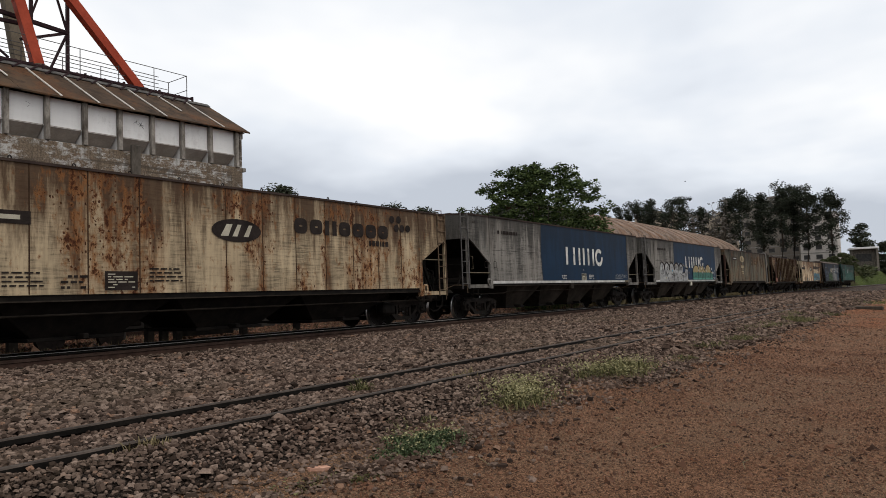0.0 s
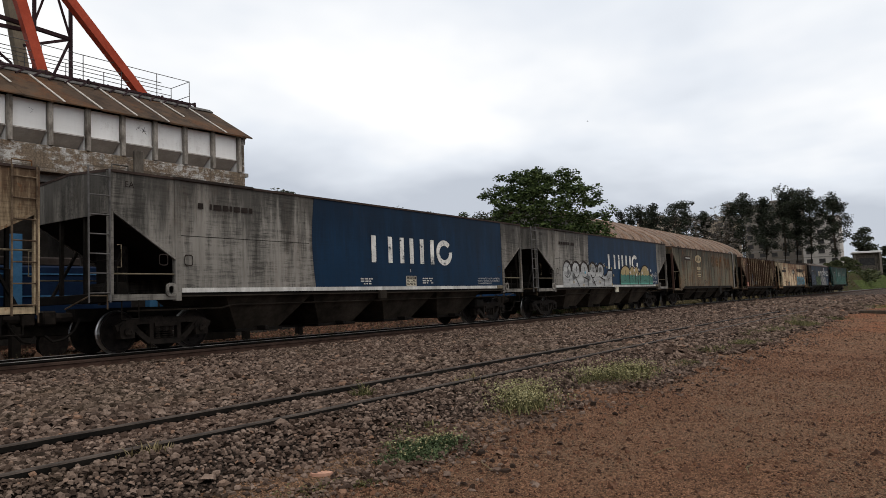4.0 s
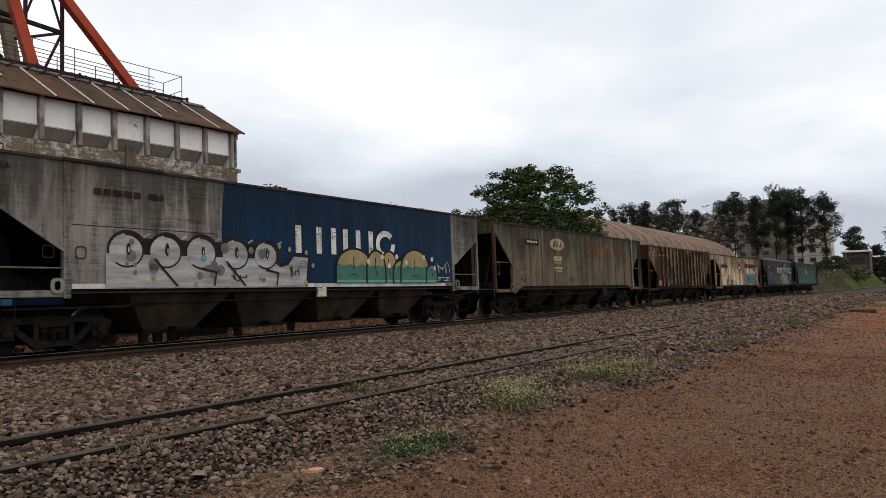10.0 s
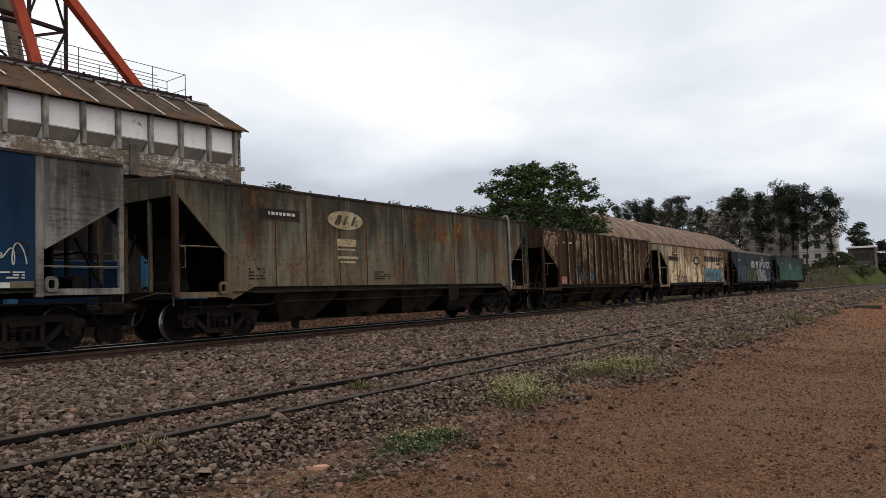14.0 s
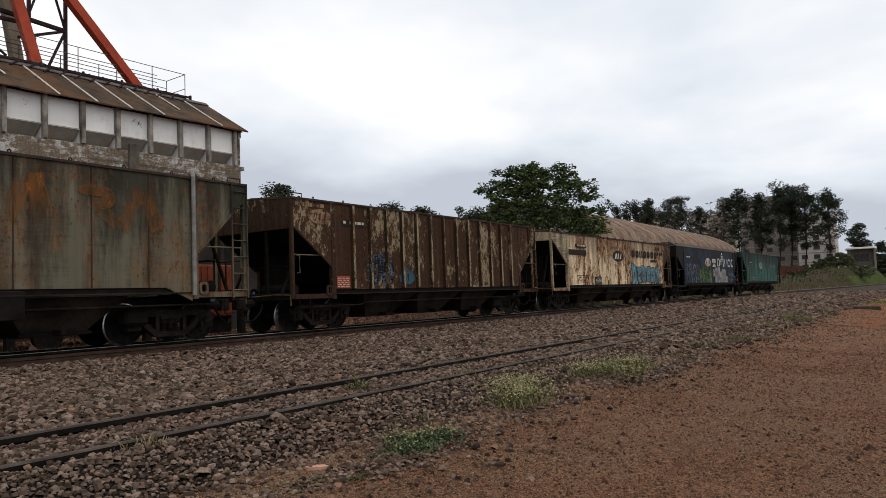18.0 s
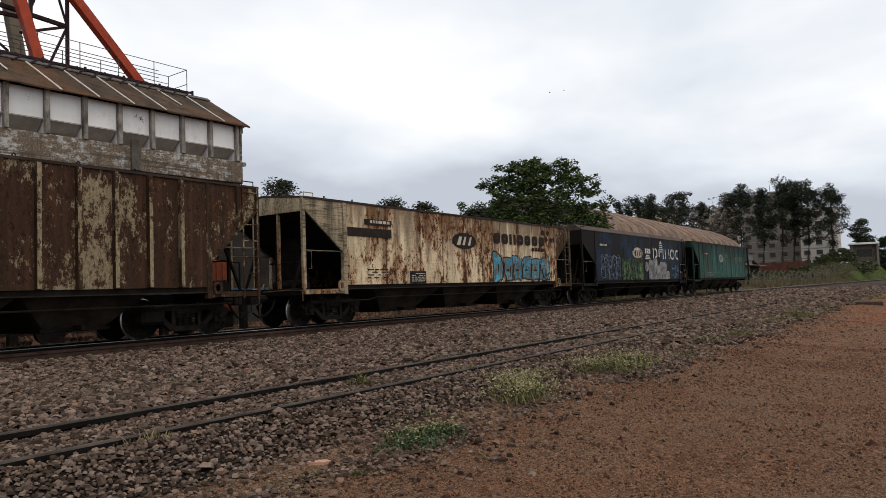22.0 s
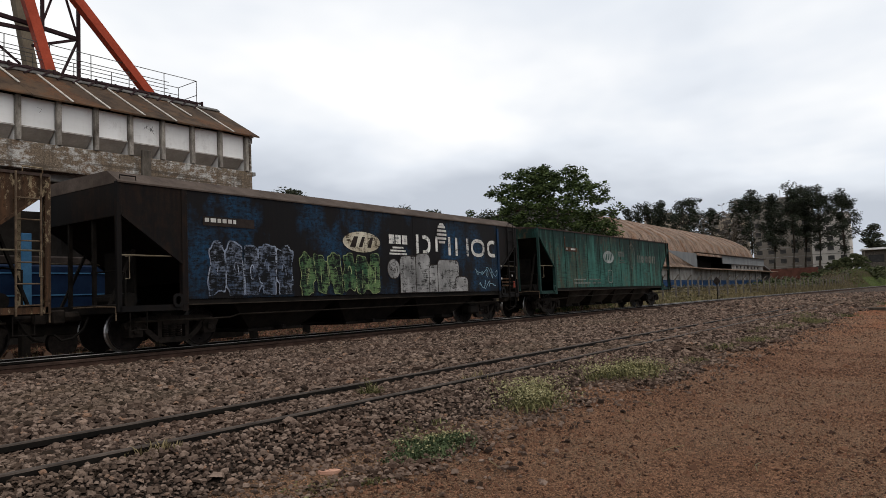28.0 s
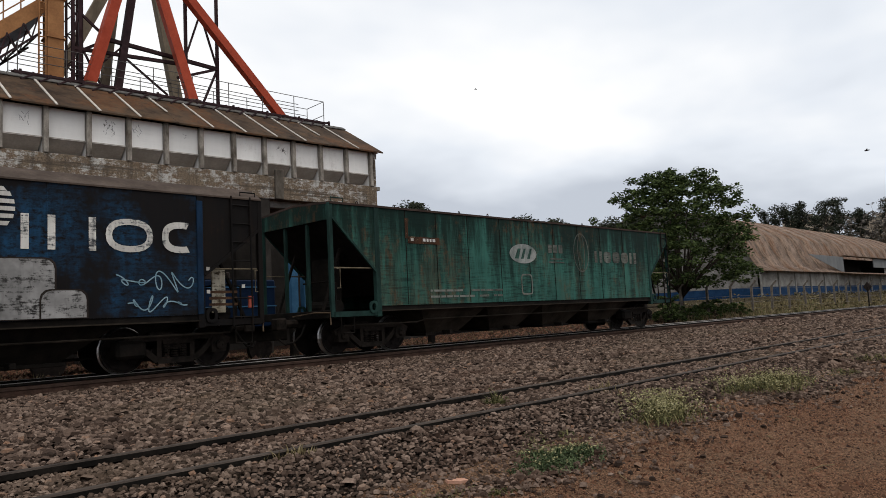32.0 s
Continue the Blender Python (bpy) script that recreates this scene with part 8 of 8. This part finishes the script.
def flats(az, d, w, storeys, depth, mat, label, cols, turn=0):
    a = radians(az)
    b = empty("apartment_block", pose(d * math.cos(a), d * math.sin(a), 1.2, 0, 0, turn))
    tagged(b, label, "apartment building", group="apartment blocks behind the trees")
    H = storeys * 2.9
    part("wall", boxes((0, depth, -w / 2, w / 2, 0, H)), mat, b)
    part("roof", boxes((-0.3, depth + 0.3, -w / 2 - 0.3, w / 2 + 0.3, H, H + 0.5)), "concrete_grey", b)
    part("roof_tank", boxes((4, 7, -2, 1.0, H + 0.5, H + 1.8)), mat, b)
    bm = boxes((-0.05, 0.02, -0.85, 0.85, 0.05, 1.3))
    pane = shared("window", bm, "glass_dark")
    bm = boxes((-0.14, 0.0, -1.0, 1.0, -0.08, 0.0))
    sill = shared("window_sill", bm, "concrete_grey")
    for i in range(storeys):
        part("floor_band", boxes((-0.08, 0.0, -w / 2, w / 2, i * 2.9 - 0.12, i * 2.9 + 0.08)), "concrete_grey", b) if i else None
        for j in range(cols):
            y = -w / 2 + (j + 0.5) * w / cols
            o = new("window", pane)
            o.parent, o.matrix_basis = b, pose(0, y, i * 2.9 + 1.0)
            q = new("window_sill", sill)
            q.parent, q.matrix_basis = b, pose(0, y, i * 2.9 + 1.0)
    bm = bmesh.new()
    tube(bm, [(3, 0, H), (3, 0, H + 4)], 0.06, 4)
    part("antenna", bm, "galv", b)


flats(13.2, 262, 11, 8, 14, "flat_cream", "cream rendered apartment block behind tall trees", 3, 8)
flats(9.7, 252, 17, 9, 14, "flat_pale", "grey rendered apartment block behind tall trees", 5, 4)
flats(6.7, 246, 10, 7, 14, "flat_white", "whitish apartment block behind tall trees", 3, 2)
flats(17.6, 300, 16, 10, 12, "flat_cream", "cream apartment block far behind the warehouse", 5, 12)


def gate_house():
    g = empty("gate_house", pose(225, 15.6, 3.9, 0, 0, 10))
    tagged(g, "small pale building with a flat white roof on the grass bank", "house")
    part("wall", boxes((0.6, 6, -2.6, 3.0, -0.6, 5.5)), "post_grey", g)
    part("side_pier", boxes((-0.9, 0.6, -3.1, -2.6, -0.6, 5.5)), "flat_pale", g)
    part("porch_post", boxes((-0.8, -0.6, 2.9, 3.1, -0.6, 5.5)), "flat_pale", g)
    part("roof", boxes((-1.2, 6.6, -3.3, 3.4, 5.5, 6.0), bevel=0.05), "whitewash", g)
    part("window", boxes((0.5, 0.65, -1.6, 2.0, 2.2, 4.2)), "glass_dark", g)
    w = empty("brick_boundary_wall", pose(0, 0, 0))
    tagged(w, "low red brick boundary wall beneath tall trees", "wall", kind="structure")
    part("wall_body", boxes((192, 192.3, 25.5, 42, 1.0, 5.0)), "brick_red", w)


gate_house()


def mast():
    m = empty("radio_mast", pose(420, 15, 2))
    tagged(m, "thin distant lattice radio mast", "mast")
    bm = bmesh.new()
    tube(bm, [(0, 0, 0), (0, 0, 34)], 0.25, 5)
    part("pole", bm, "galv", m)


mast()


# ---- small things on the ground ----
def tuft(name, label, x, y, r, h, n, seed, mat="weed", flowers=0.0):
    rng = np.random.default_rng(seed)
    z0 = terrain(x, y - bend(x))
    verts, faces = [], []
    heads = [(r * math.sqrt(rng.random()) * 0.9, rng.uniform(0, math.tau), rng.uniform(0.45, 1.0)) for _ in range(9)]
    for i in range(n):
        hq, ha, hs = heads[rng.integers(0, 9)]
        px = hq * math.cos(ha) * 1.1 + rng.normal(0, 0.24) * r
        py = (hq * math.sin(ha) * 1.1 + rng.normal(0, 0.24) * r) * 0.8
        q = min(r, math.hypot(px, py))
        l = h * hs * rng.uniform(0.4, 1.1) * (1 - 0.4 * q / r)
        la = rng.uniform(0, math.tau)
        lean = rng.uniform(0.2, 1.0) * l
        w = rng.uniform(0.0025, 0.007)
        ca, sa = math.cos(la), math.sin(la)
        k = len(verts)
        verts += [(px - sa * w, py + ca * w, 0), (px + sa * w, py - ca * w, 0), (px + ca * lean * 0.5 + sa * w, py + sa * lean * 0.5 - ca * w, l * 0.7), (px + ca * lean * 0.5 - sa * w, py + sa * lean * 0.5 + ca * w, l * 0.7), (px + ca * lean, py + sa * lean, l)]
        faces += [(k, k + 1, k + 2, k + 3), (k + 3, k + 2, k + 4)]
        if rng.random() < 0.85 and mat.startswith("weed"):
            leaves(verts, faces, (px + ca * lean * 0.7, py + sa * lean * 0.7, l * rng.uniform(0.2, 0.9)), 0.05, 4, 0.014, rng, 0.7)
    t = empty(name, pose(x, y, z0 - 0.01))
    tagged(t, label, "weed", group="weeds on the track bed")
    raw("leaves", verts, faces, mat, t)
    if flowers:
        v2, f2 = [], []
        for i in range(int(1250 * r * flowers)):
            hq, ha, hs = heads[rng.integers(0, 9)]
            px = hq * math.cos(ha) * 1.1 + rng.normal(0, 0.28) * r
            py = (hq * math.sin(ha) * 1.1 + rng.normal(0, 0.28) * r) * 0.8
            leaves(v2, f2, (px, py, h * hs * rng.uniform(0.6, 1.15)), 0.012, 4, 0.013, rng, 1.0)
        raw("seed_head", v2, f2, "seed_head", t, "pale seed heads")["kind"] = "stuff"
    return t


M["brick_pale"] = plain("pale brick", (0.42, 0.22, 0.15), (0.55, 0.32, 0.23), 9, 0.9)


def litter():
    tuft("grass_tuft", "green grass tuft growing between siding rails", 6.14, 5.27, 0.10, 0.26, 90, 1)
    tuft("weed_clump", "low green weed clump at the edge of the stones", 4.97, 3.77, 0.46, 0.13, 1500, 2, "weed_green", 0.25)
    tuft("weed_clump", "dry flowering weed clump on the track bed edge", 7.54, 4.02, 0.80, 0.20, 1700, 3, "weed", 1.3)
    tuft("weed_clump", "yellow-green weed clump beside the siding", 10.0, 4.10, 0.85, 0.17, 1200, 4, "weed", 0.6)
    tuft("weed_clump", "green weed patch beside the siding", 24.8, 4.0, 0.9, 0.3, 700, 5, "weed")
    tuft("weed_clump", "dry pale grass by the siding rail", 3.04, 4.6, 0.22, 0.15, 160, 6, "dry_grass")
    tuft("weed_clump", "small green seedling on bare earth", 3.93, 3.4, 0.12, 0.07, 70, 7, "weed")
    tuft("weed_clump", "thin dry weeds on the stones", 7.5, 4.7, 0.35, 0.2, 140, 8, "dry_grass")
    tuft("weed_clump", "green grass patch beside far stones", 46.9, 3.0, 2.2, 0.4, 1200, 10, "green_grass")
    for k, (x, y, r, h, n) in enumerate(((12.4, 3.9, 0.5, 0.08, 300), (14.6, 4.1, 0.7, 0.09, 400), (17.2, 4.0, 0.8, 0.12, 500), (19.5, 4.2, 0.9, 0.16, 600), (22.0, 4.1, 0.8, 0.2, 500), (27.5, 4.4, 0.9, 0.2, 500), (3.6, 3.75, 0.25, 0.06, 120), (5.3, 4.1, 0.3, 0.09, 160), (9.9, 6.9, 0.4, 0.08, 120), (16.0, 7.6, 0.5, 0.1, 140), (31.0, 3.7, 0.9, 0.25, 500))):
        tuft("weed_clump", "small low weeds scattered at the ballast edge", x, y, r, h, n // 2, 60 + k, "weed")
    rng = random.Random(5)
    for k in range(16):
        x, y = rng.uniform(3.2, 11), rng.uniform(0.2, 3.7)
        l, a = rng.uniform(0.10, 0.38), rng.uniform(-0.5, 0.9)
        bm = bmesh.new()
        tube(bm, [(0, 0, 0), (l * 0.5, 0.02, 0.012), (l, rng.uniform(-0.05, 0.05), 0)], 0.0035, 5)
        o = obj("dry_stalk", bm, "dry_grass")
        o.matrix_basis = pose(x, y, terrain(x, y) + 0.02, 0, 0, math.degrees(a))
        tagged(o, "thin dry straw stalk lying on earth", "straw", group="dry stalks on the earth")
    bm = bmesh.new()
    prism(bm, [(-0.075, -0.02), (0.02, -0.04), (0.09, -0.02), (0.08, 0.025), (0.0, 0.03), (-0.08, 0.015)], "z", -0.02, 0.022)
    b = obj("brick_shard", bm, "brick_pale")
    b.matrix_basis = pose(3.9, 3.78, terrain(3.9, 3.78) + 0.015, 4, 5, -20)
    tagged(b, "broken pinkish brick shard lying on earth", "brick")
    for i in range(3):
        bm = boxes((-0.55, 0.55, -0.10, 0.10, 0, 0.16), bevel=0.02)
        o = obj("old_sleeper", bm, "bark")
        o.matrix_basis = pose(38.0 + 0.3 * i, 2.6 + 0.3 * i, terrain(38, 2.9) - 0.02, 0, 0, 72 + 6 * i)
        tagged(o, "discarded dark timber sleeper lying on earth", "sleeper", group="discarded sleepers")
    # grass along fence and bank
    rng = np.random.default_rng(77)
    for name, label, mat, area, n, h in (("dry_verge_grass", "tall dry grass along the fence", "dry_grass", (36, 150, 17.2, 21.5), 17000, 0.55), ("yard_straw", "brown straw and dry weeds among the yard rubble", "brown_grass", (-6, 40, 17.5, 26), 7000, 0.22), ("far_verge_grass", "tall brown grass along the far fence", "brown_grass", (88, 150, 15.8, 21), 9000, 0.85), ("green_verge_grass", "green grass on the verge", "green_grass", (43, 75, 16.9, 23), 5000, 0.34),
                                          ("bank_grass", "bright green grass bank", "green_grass", (160, 245, 15.8, 21.0), 6000, 0.45)):
        verts, faces = [], []
        for i in range(n):
            x, y = rng.uniform(area[0], area[1]), rng.uniform(area[2], area[3])
            z = terrain(x, y) - 0.03
            yb = y + bend(x)
            l, a, w = h * rng.uniform(0.4, 1.1), rng.uniform(0, math.tau), h * 0.045
            ca, sa = math.cos(a), math.sin(a)
            k = len(verts)
            verts += [(x - sa * w, yb + ca * w, z), (x + sa * w, yb - ca * w, z), (x + ca * l * 0.4, yb + sa * l * 0.4, z + l)]
            faces.append((k, k + 1, k + 2))
        tagged(raw(name, verts, faces, mat), label, "grass", kind="stuff")


litter()


def bird(size=1.0):
    b = empty("bird", pose(0, 0, 60))
    tagged(b, "small dark bird gliding under grey cloud", "bird")
    bm = bmesh.new()
    tube(bm, [(-0.20 * size, 0, 0), (-0.08 * size, 0, 0.01), (0.06 * size, 0, 0.02 * size), (0.16 * size, 0, 0.01)], [0.015 * size, 0.045 * size, 0.05 * size, 0.012 * size], 6)
    part("body", bm, "black_paint", b)
    for s_ in (-1, 1):
        bm = bmesh.new()
        prism(bm, [(u * size, s_ * v * size) for u, v in ((0.06, 0), (0.03, 0.17), (-0.06, 0.32), (-0.05, 0.16), (-0.05, 0))], "z", 0.02 * size, 0.03 * size)
        w = part("wing", bm, "black_paint", b)
        w.matrix_basis = pose(0, 0, 0, s_ * 14, 0, 0)
    return b


BIRD = bird(0.42)
LATE_BIRD = bird(0.65)
EARLY_BIRD = bird(0.9)
LOW_BIRD = bird(0.9)
PAIR_BIRDS = (bird(0.9), bird(0.9))


# ---- motion ----
def motions():
    rows = [i * 0.5 for i in range(65)]
    for car, uc in WAGONS:
        walk(car, [(t, on_track(uc - s_at(t))) for t in rows])
    fine = [i * 0.16 for i in range(200)] + [32.0]
    for w, x, ph in WHEELSETS:
        walk(w, [(t, Matrix.Translation((x, 0, 0.42)) @ Matrix.Rotation(radians(ph) - s_at(t) / 0.42, 4, "Y")) for t in fine])

    walk(BIRD, [(t, pose(26.61 + 4.76 * (t - 31.5), 28.13 - 5.98 * (t - 31.5), 14.23 - 2.86 * (t - 31.5), 0, 8, -51.5)) for t in (0.0, 16.0, 31.5, 32.0)])
    walk(LATE_BIRD, [(t, pose(35.01 + -1.84 * (t - 32), 8.39 + 8.09 * (t - 32), 6.94 + -0.78 * (t - 32), 0, 6, 103)) for t in (0.0, 16.0, 31.5, 32.0)])
    walk(EARLY_BIRD, [(t, pose(121.53 - 1.45 * (t - 2), 41.05 + 3.5 * (t - 2), 21.83 + 1.56 * (t - 2), 0, -6, 113)) for t in (0.0, 2.0, 3.5)]
         + [(6.0, pose(110, 60, 80, 0, -6, 113)), (32.0, pose(60, 200, 120, 0, -6, 113))])
    walk(LOW_BIRD, [(t, pose(x, y, z, 0, 0, turn)) for t, x, y, z, turn in (
        (0.0, 150, 20, 80, 151),
        (4.6, 113, 31, 60, 151),
        (5.6, 99.89, 39.89, 23.8, 151),
        (6.0, 93.3, 43.56, 21.32, 160),
        (6.4, 84.63, 45.54, 19.92, 177),
        (6.8, 73.77, 44.73, 18.1, 191),
        (7.0, 66.12, 41.79, 17.54, 204),
        (7.3, 53.63, 35.8, 14.85, 213),
        (7.8, 41.39, 25.98, 11.34, 266),
        (8.0, 45.51, 26.87, 11.85, 325),
        (8.2, 53.16, 29.45, 13.04, 379),
        (8.4, 62.42, 33.21, 14.36, 379),
        (9.2, 103.31, 46.89, 19.59, 379),
        (12.0, 200, 91, 28, 379),
        (32.0, 400, 185, 40, 379))])
    for b, (x, y, z) in zip(PAIR_BIRDS, ((119.77, 41.01, 30.18), (120.5, 38.71, 30.31))):
        walk(b, [(0.0, pose(220, y - 190, 40, 0, 0, 113)), (17.0, pose(150, y - 61, 34, 0, 0, 113))]
             + [(t, pose(x - 5.4 * (t - 21), y + 12.75 * (t - 21), z + 4.65 * (t - 21), 0, -8, 113)) for t in (19.5, 21.0, 22.5)]
             + [(25.0, pose(100, y + 54, 62, 0, -8, 113)), (32.0, pose(60, y + 160, 110, 0, -8, 113))])


motions()
